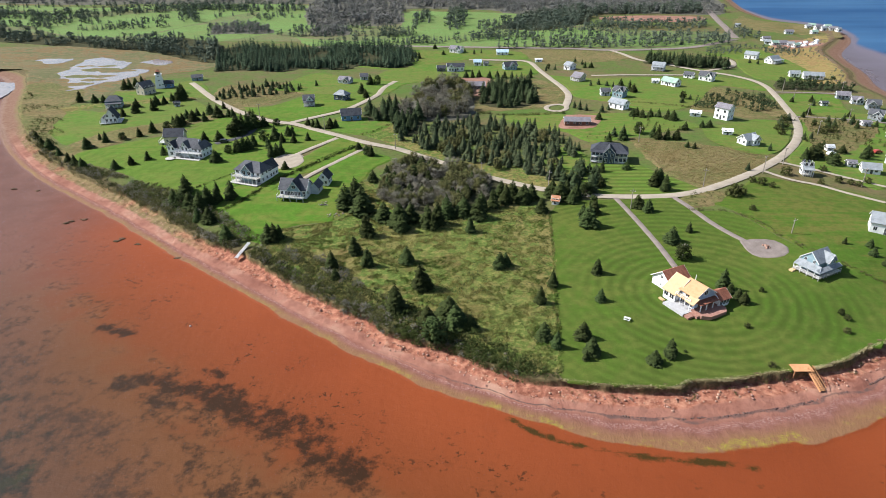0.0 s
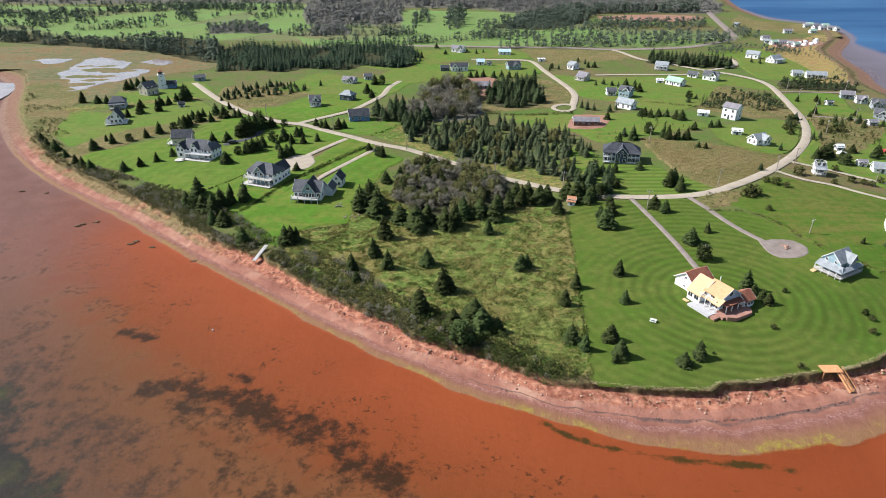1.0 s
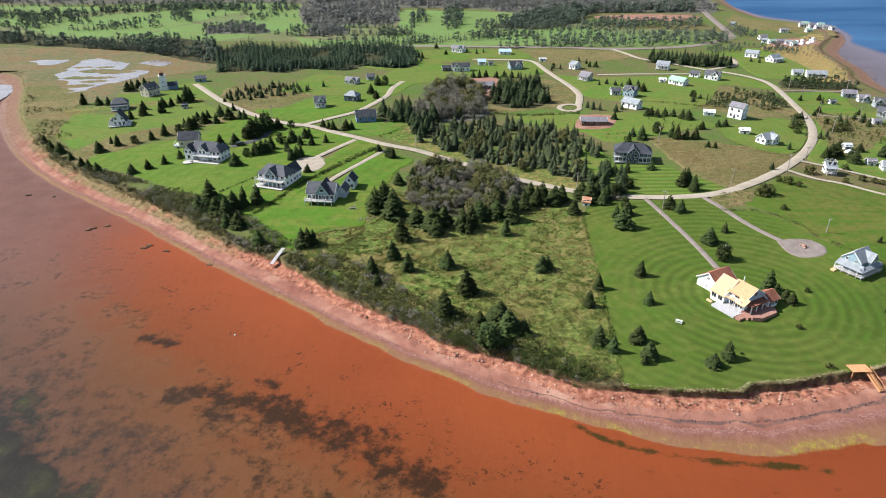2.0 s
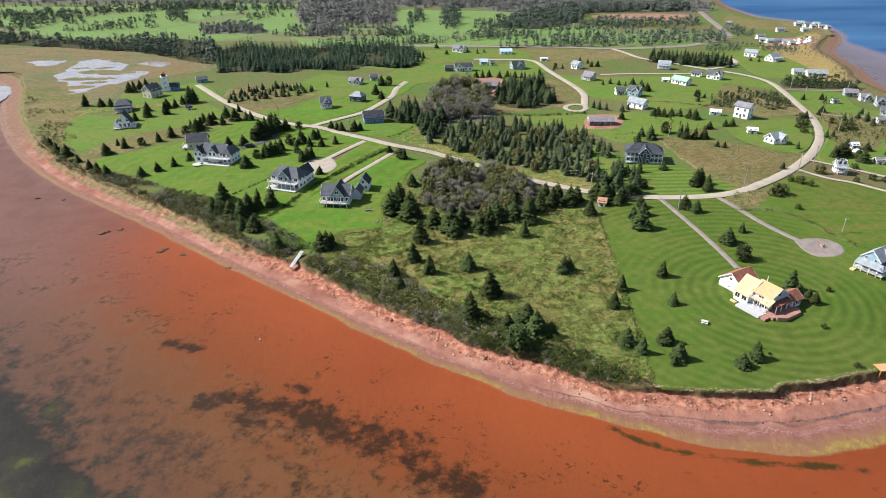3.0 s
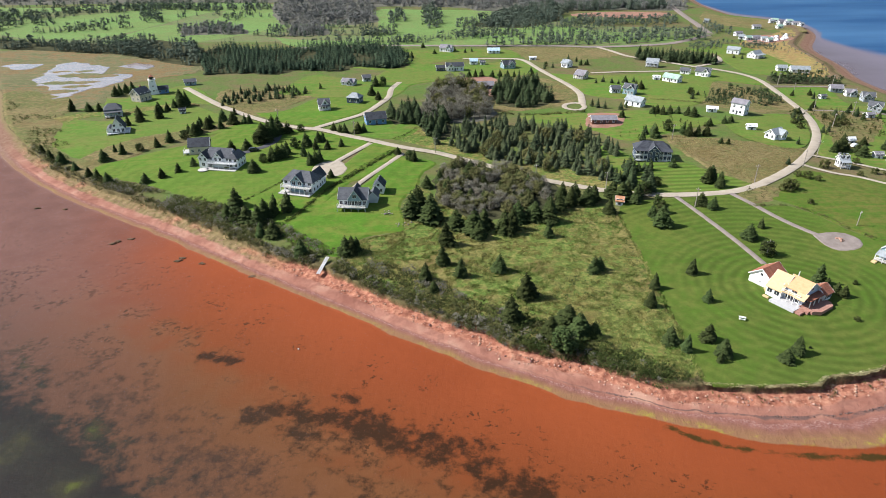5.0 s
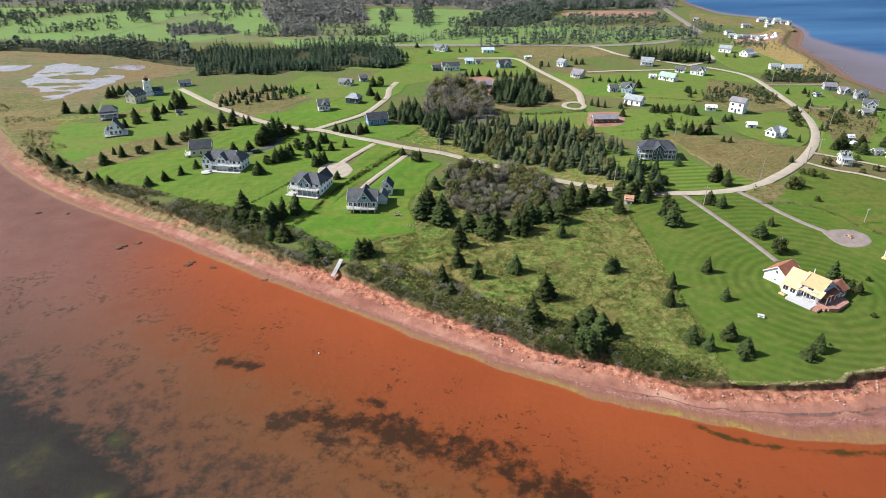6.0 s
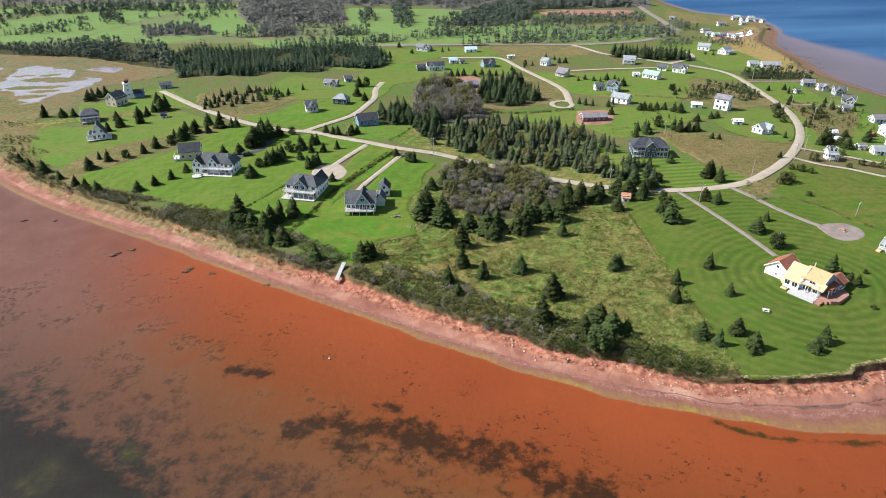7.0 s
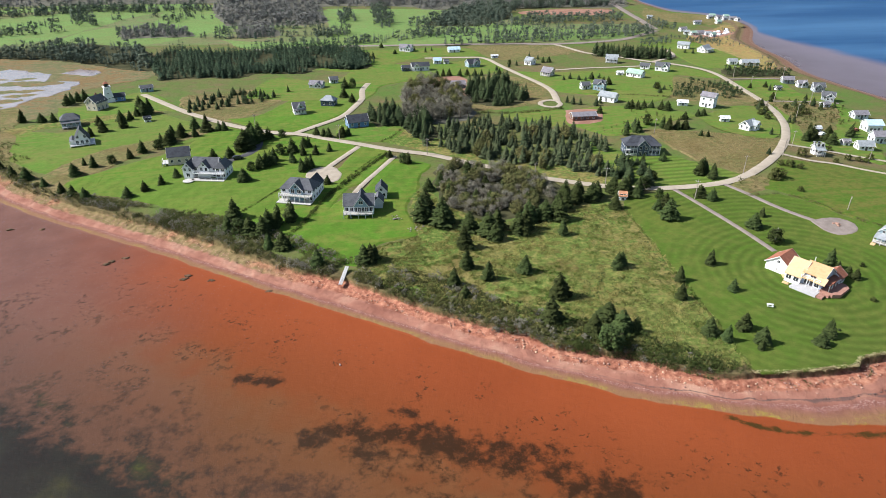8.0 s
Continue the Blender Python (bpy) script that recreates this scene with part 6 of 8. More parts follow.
def along_bank(count, x0, x1, d0, d1, lo, hi, seed, line=coast_line):
    """Places along the bank between two eastings, d metres seaward of its edge."""
    r = np.random.default_rng(seed)
    c = line[(line[:, 0] > x0) & (line[:, 0] < x1) & (line[:, 1] < 330)]
    t = r.uniform(0, len(c) - 1.001, count)
    i = t.astype(int)
    p = c[i] + (c[i + 1] - c[i]) * (t - i)[:, None]
    tan = c[i + 1] - c[i]
    tan /= np.linalg.norm(tan, axis=1)[:, None]
    d = r.uniform(d0, d1, count)
    q = p + np.stack([tan[:, 1], -tan[:, 0]], 1) * -d[:, None] * (1 if SEAWARD else -1)
    z = np.interp(d, [-1, 0, 0.5, 3, 6.5, 9], [0, -0.1, -1.2, -2.0, -2.45, -2.8])
    return [(a, b, h, c_) for (a, b), h, c_ in zip(q, r.uniform(lo, hi, count), z)]


_m = len(coast_line) // 2
_t = coast_line[_m + 1] - coast_line[_m]
SEAWARD = float(np.dot(np.array([_t[1], -_t[0]]), coast_line[_m] - np.array(MID))) < 0
drape = along_bank(420, -205, -60, -3.2, 0.8, 0.6, 1.7, 41) + along_bank(170, -28, 24, -2.0, 1.0, 0.6, 1.6, 42) + along_bank(60, 24, 110, 0.6, 3.0, 0.25, 0.6, 43)
drape += along_bank(330, -80, 24, -4.0, 0.2, 0.6, 1.5, 44) + along_bank(520, -50, 24, -1.6, 0.7, 0.4, 1.0, 48)
bank = spots_in(BANK_SCRUB, 420, 1.5, 21, 1.0, 2.6)
west = ragged(spots_in(BANK_SCRUB_WEST, 620, 1.2, 22, 1.4, 3.0), 16.0, -0.42)
def near_point(spots):
    return [s for s in spots if s[0] > -12]


def up_coast(spots):
    return [s for s in spots if s[0] <= -12]


stuff("bank_scrub", "dense dark green scrub on the bank before the meadow", "scrub", SCRUB, near_point(bank[::2] + bank[1::4] + drape[::2] + drape[1::4]), mat_scrub_dark, 28)
bank, drape = up_coast(bank) + near_point(bank[3::4]) , up_coast(drape) + near_point(drape[3::4])
stuff("bank_scrub", "dense green scrub along the top of the bank", "scrub", SCRUB, bank[::2] + west[::3] + drape[::3] + ragged(spots_in(BANK_SCRUB_FAR, 90, 2.0, 23, 0.8, 2.0), 18.0, -0.1), mat_leaves, 9)
stuff("bank_scrub", "leafless grey-brown scrub along the bank", "scrub", SCRUB, bank[1::4] + west[1::3] + drape[1::3], mat_twigs, 10)
stuff("bank_scrub", "rusty autumn scrub along the bank", "scrub", SCRUB, bank[3::4] + west[2::3] + drape[2::3], mat_autumn, 11)
stuff("weed_clumps", "low dark weed clumps in the meadow", "weeds", WEEDS, ragged(spots_in(ROUGH_POINT, 1000, 1.8, 61, 0.3, 0.9), 14.0, 0.08), mat_scrub_dark, 24, (1.0, 2.2))
stuff("weed_clumps", "rusty weed clumps in the meadow", "weeds", WEEDS, ragged(spots_in(ROUGH_POINT, 700, 2.0, 62, 0.25, 0.7), 9.0, 0.10), mat_autumn, 25, (1.0, 2.2))
stuff("meadow_grass", "tall olive and straw-coloured meadow grass", "grass", TUFTS, ragged(spots_in(ROUGH_POINT, 40000, 0, 24, 0.2, 0.6), 2.6, -0.10) + spots_in(ROUGH_POINT, 12000, 0, 90, 0.12, 0.30) + spots_in(ROUGH_ROAD, 2500, 0, 25, 0.14, 0.36), mat_tuft, 12)
stuff("field_grass", "dry brown uncut grass", "grass", TUFTS,
      spots_in(ROUGH_NAVY, 4500, 0, 26, 0.18, 0.45) + spots_in(ROUGH_CENTRE, 1600, 0, 27, 0.2, 0.5) + spots_in(ROUGH_CREST, 1500, 0, 28, 0.2, 0.5)
      + spots_in(ROUGH_SHORE, 1200, 0, 29, 0.2, 0.5) + spots_in(MARSH, 1500, 0, 30, 0.25, 0.5), mat_tuft_brown, 13)
mat_rock = mottled("fallen_sandstone", (0.20, 0.10, 0.075), (0.46, 0.30, 0.23), 0.9, 0.95, 0.1, relief=0.05, vary=0.35, island=True)
mat_slab = mottled("dark_ledge_stone", (0.09, 0.055, 0.048), (0.19, 0.12, 0.10), 0.9, 0.9, 0.15, relief=0.05, vary=0.3, island=True)


def boulder(rng):
    bm = bmesh.new()
    bmesh.ops.create_icosphere(bm, subdivisions=1, radius=0.5)
    for v in bm.verts:
        v.co *= rng.uniform(0.7, 1.2)
        v.co.z *= 0.7
    v = [tuple(q.co) for q in bm.verts]
    f = [tuple(q.index for q in p.verts) for p in bm.faces]
    bm.free()
    return v, f


BOULDERS = [boulder(rng) for _ in range(5)]
stuff("beach_rubble", "fallen red sandstone rubble below the bank", "rocks", BOULDERS, along_bank(1500, -210, 112, 1.4, 4.2, 0.12, 0.42, 45) + along_bank(140, -75, 112, 1.5, 5.0, 0.4, 0.8, 46), mat_rock, 14)
def ledge_spots(count):
    """Slabs in a wavering line where the beach drops to the wet sand."""
    out = []
    for x, y, h, z in along_bank(count, 2, 112, 0.0, 0.01, 0.08, 0.2, 47, soft_coast):
        k = int(np.argmin((soft_coast[:, 0] - x) ** 2 + (soft_coast[:, 1] - y) ** 2))
        t = soft_coast[min(k + 1, len(soft_coast) - 1)] - soft_coast[k - 1]
        n = np.array([t[1], -t[0]]) / np.linalg.norm(t)
        if np.dot(n, soft_coast[k] - np.array(MID)) < 0:
            n = -n
        s = shelf(x)[0] + 0.35 * noise.noise(Vector((x / 5, y / 5, 2))) + rng.uniform(-0.12, 0.2)
        out.append((x + n[0] * s, y + n[1] * s, h, -2.55))
    return out


stuff("rock_ledge", "low broken ledge of dark stone along the beach", "rocks", BOULDERS, ledge_spots(460), mat_slab, 15, (1.6, 4.5))
def hedge(line, h, count, seed, width=0.8):
    r = np.random.default_rng(seed)
    c = spline(line, 1.0)
    i = r.integers(0, len(c), count)
    return [(c[k][0] + r.uniform(-width, width), c[k][1] + r.uniform(-width, width), h * r.uniform(0.6, 1.3)) for k in i]


stuff("hedge", "low ragged hedge between two lawns", "hedge", HEDGING, hedge(HEDGE_COTTAGE, 0.95, 330, 51, 0.6) + hedge(HEDGE_INNER, 0.6, 180, 49, 0.3) + hedge(HEDGE_GABLE, 0.6, 80, 52, 0.25), mat_scrub_dark, 17)
stuff("hedge", "low hedge of rough shrubs along the lawn", "hedge", HEDGING, hedge(HEDGE_RING, 0.7, 170, 53, 1.0) + hedge(HEDGE_MEADOW, 0.9, 80, 57), mat_autumn, 18)
stuff("scrub", "small dark shrubs scattered through the rough east fields", "scrub", LOW_SPRUCES + LOW_LEAFY, ragged(spots_in(SHRUBBY_EAST, 90, 3.0, 76, 1.0, 2.8), 12.0, 0.0) + ragged(spots_in(SHRUBBY_MID, 80, 4.0, 77, 0.9, 2.6), 18.0, 0.05), mat_leaves, 26)
stuff("scrub", "low scrub on the dunes behind the shore", "scrub", LOW_LEAFY, ragged(spots_in(DUNE, 160, 4.0, 78, 0.8, 2.4), 30.0, 0.08) + ragged(spots_in(CAMP_EDGE, 120, 3.0, 79, 1.5, 4.5), 25.0, -0.1), mat_hazy_wood_dark, 27)
stuff("scrub", "brown scrub by the east lanes", "scrub", HEDGING, spots_in(ROUGH_EAST, 110, 2.0, 59, 0.6, 2.0) + spots_in(ROUGH_JUNCTION, 26, 1.5, 63, 0.5, 1.2), mat_leaves, 22)
stuff("scrub", "brown scrub behind the beach", "scrub", HEDGING, ragged(spots_in(BACKSHORE, 200, 2.0, 60, 0.9, 2.0), 12.0, 0.1), mat_leaves, 23)
stuff("hedge", "row of low shrubs along the field", "hedge", HEDGING, hedge(HEDGE_BARN, 1.2, 90, 54) + hedge(HEDGE_WEST, 0.8, 40, 56), mat_leaves, 19)
stuff("field_edge", "strip of tall dry grass beside the mown lawn", "grass", TUFTS, hedge(HEDGE_POINT, 0.6, 420, 55, 0.35), mat_tuft, 20)
stuff("bank_grass", "pale dry grass along the lip of the bank", "grass", TUFTS, along_bank(2600, 18, 114, -0.55, 0.15, 0.2, 0.42, 58), mat_straw, 21)
for k in KINDS:
    for o in (*k.children_recursive, k):
        bpy.data.objects.remove(o)


# ---- marsh pools ----
# pools are coloured pale to carry the sky they reflect
mat_pool_sky = mottled("pool_water_sky", (0.17, 0.14, 0.13), (0.30, 0.25, 0.235), 0.06, 0.12, 0.4)
patch("inlet", INLET, mat_pool_sky, -2.5, "pale still water of a small inlet in the beach", 2.0, 2.0, 9.0, -4.0, 0.0, False)
for poly in (POND_A, POND_B, POND_C):
    patch("pool", poly, mat_pool_sky, -0.02, "still pool in the salt marsh", 1.2, 5.0, 9.0)
for i, (x, y) in enumerate(ISLES):
    r_ = 3.0 + (i * 7) % 4
    patch("marsh_islet", [(x - r_ * 2.2, y), (x - r_, y - r_), (x + r_, y - r_ * 0.7), (x + r_ * 2.4, y + 1), (x + r_, y + r_), (x - r_, y + r_ * 0.8)], mat_marsh, 0.0, "low grassy islet in the marsh pool", 1.5, 2.5, 4.0)


# ---- houses ----
def siding(name, dark, light):
    """Painted lap siding: fine horizontal courses and a little weathering."""
    m, nt, b = material(name, 0.6, 0.3)
    at = place(nt, "object")
    sep = nt.nodes.new("ShaderNodeSeparateXYZ")
    nt.links.new(at, sep.inputs[0])
    saw = calc(nt, "FRACT", calc(nt, "MULTIPLY", sep.outputs[2], 6.0))
    f = noise_of(nt, at, 0.7, 5)
    col = ramp(nt, f, [(0.35, dark), (0.65, light)])
    nt.links.new(col, b.inputs["Base Color"])
    bump(nt, b, saw, 0.35, 0.03)
    return m


def shingles(name, dark, light, rough=0.85):
    m, nt, b = material(name, rough, 0.25)
    at = place(nt, "object")
    br = node(nt, "ShaderNodeTexBrick", Scale=1.0)
    br.inputs["Brick Width"].default_value, br.inputs["Row Height"].default_value, br.inputs["Mortar Size"].default_value = 0.9, 0.28, 0.02
    br.inputs["Color1"].default_value, br.inputs["Color2"].default_value, br.inputs["Mortar"].default_value = (*dark, 1), (*light, 1), (*[0.6 * c for c in dark], 1)
    nt.links.new(at, br.inputs["Vector"])
    col = blend(nt, span(nt, noise_of(nt, at, 0.5, 5), 0.35, 0.65, 0.0, 0.5), br.outputs["Color"], tuple(1.25 * c for c in light))
    nt.links.new(col, b.inputs["Base Color"])
    bump(nt, b, noise_of(nt, at, 6, 3), 0.4, 0.02)
    return m


WALLS = {"white": siding("white_siding", (0.76, 0.77, 0.78), (0.86, 0.86, 0.85)), "grey": siding("grey_siding", (0.26, 0.29, 0.32), (0.36, 0.39, 0.42)),
         "pale": siding("pale_grey_siding", (0.50, 0.53, 0.56), (0.62, 0.64, 0.66)), "blue": siding("blue_siding", (0.10, 0.20, 0.38), (0.15, 0.27, 0.47)),
         "navy": siding("navy_siding", (0.035, 0.055, 0.095), (0.06, 0.085, 0.13)), "beige": siding("beige_siding", (0.48, 0.42, 0.33), (0.60, 0.54, 0.44)),
         "teal": siding("blue_grey_siding", (0.20, 0.30, 0.35), (0.27, 0.38, 0.43)), "brown": siding("brown_siding", (0.14, 0.070, 0.048), (0.21, 0.11, 0.075)),
         "wrap": siding("building_wrap", (0.42, 0.50, 0.62), (0.60, 0.66, 0.74))}
ROOFS = {"grey": shingles("grey_shingles", (0.065, 0.07, 0.08), (0.10, 0.105, 0.115)), "dark": shingles("dark_shingles", (0.028, 0.032, 0.042), (0.055, 0.06, 0.07)),
         "light": shingles("light_grey_shingles", (0.20, 0.225, 0.24), (0.27, 0.295, 0.31), 0.75), "brown": shingles("brown_shingles", (0.20, 0.075, 0.045), (0.30, 0.12, 0.075)),
         "green": shingles("green_metal_roof", (0.22, 0.34, 0.27), (0.30, 0.42, 0.34), 0.5), "mauve": shingles("weathered_shingles", (0.15, 0.145, 0.16), (0.21, 0.20, 0.22)),
         "blue": shingles("blue_metal_roof", (0.35, 0.50, 0.62), (0.45, 0.58, 0.70), 0.5), "white": shingles("white_metal_roof", (0.62, 0.64, 0.66), (0.74, 0.75, 0.76), 0.5),
         "orange": shingles("orange_shingles", (0.42, 0.19, 0.10), (0.52, 0.26, 0.15))}
mat_trim = mottled("white_trim", (0.68, 0.68, 0.67), (0.80, 0.80, 0.79), 1.5, 0.5, 0.4, "object")
mat_glass = mottled("window_glass", (0.018, 0.022, 0.028), (0.035, 0.042, 0.05), 0.8, 0.08, 0.6, "object")
mat_deck = mottled("deck_boards", (0.30, 0.29, 0.27), (0.45, 0.43, 0.40), 2.0, 0.8, 0.2, "object")
mat_deck_red = mottled("red_deck_boards", (0.25, 0.125, 0.095), (0.37, 0.21, 0.165), 2.0, 0.8, 0.2, "object")
mat_deck_white = mottled("white_deck_boards", (0.38, 0.38, 0.39), (0.50, 0.50, 0.50), 2.0, 0.7, 0.2, "object")
mat_osb = mottled("yellow_roof_sheathing", (0.46, 0.325, 0.185), (0.57, 0.405, 0.245), 1.5, 0.8, 0.15, "object")
mat_osb_peach = mottled("tan_roof_sheathing", (0.46, 0.26, 0.135), (0.56, 0.33, 0.18), 1.5, 0.8, 0.15, "object")
mat_lumber = mottled("raw_lumber", (0.52, 0.36, 0.18), (0.66, 0.48, 0.27), 2.0, 0.8, 0.15, "object")
mat_brick = mottled("chimney_brick", (0.20, 0.10, 0.075), (0.30, 0.16, 0.12), 3.0, 0.9, 0.1, "object")
mat_concrete = mottled("concrete", (0.36, 0.35, 0.33), (0.50, 0.49, 0.46), 1.5, 0.9, 0.1, "object")
mat_stone = mottled("field_stone", (0.20, 0.17, 0.15), (0.38, 0.34, 0.31), 1.5, 0.9, 0.1, "object", vary=0.3)


def block(bm, x0, x1, y0, y1, z0, z1, m=None):
    vs = [bm.verts.new((x, y, z)) for z in (z0, z1) for x, y in ((x0, y0), (x1, y0), (x1, y1), (x0, y1))]
    for q in ((3, 2, 1, 0), (4, 5, 6, 7), (0, 1, 5, 4), (1, 2, 6, 5), (2, 3, 7, 6), (3, 0, 4, 7)):
        bm.faces.new([vs[i] for i in q])
    if m:
        bmesh.ops.transform(bm, matrix=m, verts=vs)
    return vs


def box_part(name, dims, mat, parent, label="", m=None):
    bm = bmesh.new()
    block(bm, *dims, m)
    return part(name, bm, mat, parent, label)


def loft(bm, profile, x0, x1, m=None):
    """A closed profile in (y, z), drawn out along x."""
    a = [bm.verts.new((x0, y, z)) for y, z in profile]
    b = [bm.verts.new((x1, y, z)) for y, z in profile]
    n = len(profile)
    bm.faces.new(a[::-1]), bm.faces.new(b)
    for i in range(n):
        bm.faces.new((a[i], a[(i + 1) % n], b[(i + 1) % n], b[i]))
    bmesh.ops.recalc_face_normals(bm, faces=bm.faces)
    if m:
        bmesh.ops.transform(bm, matrix=m, verts=a + b)


WINDOW_MESHES = {}


def window(parent, m, w, h, name="window"):
    """A framed window with its pane; m puts its middle on the wall, facing -y."""
    key = (round(w, 2), round(h, 2))
    if key not in WINDOW_MESHES:
        bm = bmesh.new()
        t, o = 0.09, 0.06
        for d in ((-w / 2 - t, w / 2 + t, -o, 0.02, h / 2, h / 2 + t), (-w / 2 - t, w / 2 + t, -o - 0.03, 0.02, -h / 2 - t, -h / 2),
                  (-w / 2 - t, -w / 2, -o, 0.02, -h / 2, h / 2), (w / 2, w / 2 + t, -o, 0.02, -h / 2, h / 2), (-0.03, 0.03, -o + 0.01, 0.02, -h / 2, h / 2)):
            block(bm, *d)
        fr = bpy.data.meshes.new("window_frame")
        bm.to_mesh(fr), bm.free()
        fr.materials.append(mat_trim)
        bm = bmesh.new()
        block(bm, -w / 2, w / 2, -0.03, 0.015, -h / 2, h / 2)
        pa = bpy.data.meshes.new("pane")
        bm.to_mesh(pa), bm.free()
        pa.materials.append(mat_glass)
        WINDOW_MESHES[key] = fr, pa
    fr, pa = WINDOW_MESHES[key]
    f, p = new(name, fr), new("pane", pa)
    f.parent, p.parent = parent, f
    f.matrix_basis = m
    return f


def facing(x, y, z, side):
    """A place on a wall: side 's' faces -y, 'n' +y, 'e' +x, 'w' -x."""
    return pose(x, y, z, 0, 0, {"s": 0, "e": 90, "n": 180, "w": 270}[side])


def volume(parent, x0, x1, y0, y1, eave, rise, wall, roof, along="x", base=-0.3, over=0.4, hip=0.0, windows=(), wname="wall"):
    """One gabled or hipped body: walls with gables, two or four roof slopes with thickness, fascia, and windows by side."""
    turn = Matrix.Identity(4)
    if along == "y":
        cx, cy = (x0 + x1) / 2, (y0 + y1) / 2
        turn = pose(cx, cy, 0, 0, 0, 90) @ pose(-cx, -cy, 0)
        hx, hy = (x1 - x0) / 2, (y1 - y0) / 2
        a0, a1, b0, b1 = cx - hy, cx + hy, cy - hx, cy + hx
    else:
        a0, a1, b0, b1 = x0, x1, y0, y1
    mid = (b0 + b1) / 2
    bm = bmesh.new()
    if hip:
        block(bm, a0, a1, b0, b1, base, eave, turn)
    else:
        loft(bm, [(b0, base), (b1, base), (b1, eave), (mid, eave + rise), (b0, eave)], a0, a1, turn)
    part(wname, bm, WALLS[wall] if isinstance(wall, str) else wall, parent)
    th = 0.16
    mat = ROOFS[roof] if isinstance(roof, str) else roof
    slope = rise / (mid - b0)
    if hip:
        bm = bmesh.new()
        e = eave - over * slope * 0.5
        lo = [(a0 - over, b0 - over), (a1 + over, b0 - over), (a1 + over, b1 + over), (a0 - over, b1 + over)]
        run = (b1 - b0) / 2 * hip
        top = [bm.verts.new((a0 + run, mid, eave + rise)), bm.verts.new((a1 - run, mid, eave + rise))]
        v = [bm.verts.new((x, y, e)) for x, y in lo]
        u = [bm.verts.new((x, y, e - th)) for x, y in lo]
        bm.faces.new((v[0], v[1], top[1], top[0])), bm.faces.new((v[2], v[3], top[0], top[1]))
        bm.faces.new((v[1], v[2], top[1])), bm.faces.new((v[3], v[0], top[0])), bm.faces.new(u[::-1])
        for i in range(4):
            bm.faces.new((u[i], u[(i + 1) % 4], v[(i + 1) % 4], v[i]))
        bmesh.ops.recalc_face_normals(bm, faces=bm.faces)
        bmesh.ops.transform(bm, matrix=turn, verts=bm.verts)
        part("roof", bm, mat, parent)
    else:
        bm = bmesh.new()
        lift = 0.03
        for s, b in ((1, b0), (-1, b1)):
            e = eave - over * slope
            o = b - s * over
            loft(bm, [(o, e + lift), (mid, eave + rise + lift), (mid, eave + rise + lift + th), (o, e + lift + th)], a0 - over, a1 + over, turn)
        part("roof", bm, mat, parent)
        for end, x in ((0, a0 - over - 0.05), (1, a1 + over + 0.01)):
            bm = bmesh.new()
            for s, b in ((1, b0), (-1, b1)):
                e = eave - over * slope
                o = b - s * (over + 0.02)
                loft(bm, [(o, e - 0.12), (mid, eave + rise - 0.1), (mid, eave + rise + lift + th), (o, e + lift + th)], x, x + 0.04, turn)
            part("bargeboard", bm, mat_trim, parent, "white bargeboard")
    for side, n, z, w, h in windows:
        for i in range(n):
            k = (i + 0.5) / n
            if side in "sn":
                x, y = x0 + (x1 - x0) * k, (y0 - 0.01 if side == "s" else y1 + 0.01)
            else:
                x, y = (x0 - 0.01 if side == "w" else x1 + 0.01), y0 + (y1 - y0) * k
            window(parent, facing(x, y, z, side), w, h)


def deck(parent, x0, x1, y0, y1, z, mat, rail=True, posts=4, open_side="n", label="", roof=None):
    """A raised boarded deck: floor, skirt posts, rails on the open sides and, where given, a lean-to roof."""
    box_part("deck_floor", (x0, x1, y0, y1, z - 0.16, z), mat, parent, label)
    for i in range(posts):
        x = x0 + 0.1 + (x1 - x0 - 0.2) * i / max(1, posts - 1)
        top = roof[0] if roof else (z + 1.0 if rail else z - 0.16)
        box_part("post", (x - 0.09, x + 0.09, y0 + 0.04, y0 + 0.22, -0.3, top), mat_trim, parent)
    if rail:
        for dims in ((x0, x1, y0 + 0.08, y0 + 0.16, z + 0.9, z + 1.0), (x0, x1, y0 + 0.10, y0 + 0.14, z + 0.15, z + 0.22)):
            box_part("rail", dims, mat_trim, parent)
        for xs in (x0, x1 - 0.08):
            box_part("rail", (xs, xs + 0.08, y0 + 0.16, y1, z + 0.9, z + 1.0), mat_trim, parent)
        n = int((x1 - x0) / 0.9)
        for i in range(1, n):
            x = x0 + (x1 - x0) * i / n
            box_part("baluster", (x - 0.04, x + 0.04, y0 + 0.10, y0 + 0.14, z + 0.22, z + 0.9), mat_trim, parent)
    if roof:
        lo, hi, rm = roof
        bm = bmesh.new()
        loft(bm, [(y0 - 0.3, lo), (y1, hi), (y1, hi + 0.15), (y0 - 0.3, lo + 0.15)], x0 - 0.2, x1 + 0.2)
        part("porch_roof", bm, ROOFS[rm] if isinstance(rm, str) else rm, parent)


def tube_along(bm, p, q, r, n=8):
    ret = bmesh.ops.create_cone(bm, cap_ends=True, segments=n, radius1=r, radius2=r, depth=q[2] - p[2])
    bmesh.ops.translate(bm, vec=(p[0], p[1], (p[2] + q[2]) / 2), verts=ret["verts"])


def chimney(parent, x, y, z0, z1, mat=None):
    bm = bmesh.new()
    block(bm, x - 0.4, x + 0.4, y - 0.3, y + 0.3, z0, z1 - 0.2)
    block(bm, x - 0.48, x + 0.48, y - 0.38, y + 0.38, z1 - 0.2, z1)
    block(bm, x - 0.15, x + 0.15, y - 0.15, y + 0.15, z1, z1 + 0.25)
    part("chimney", bm, mat or mat_brick, parent)


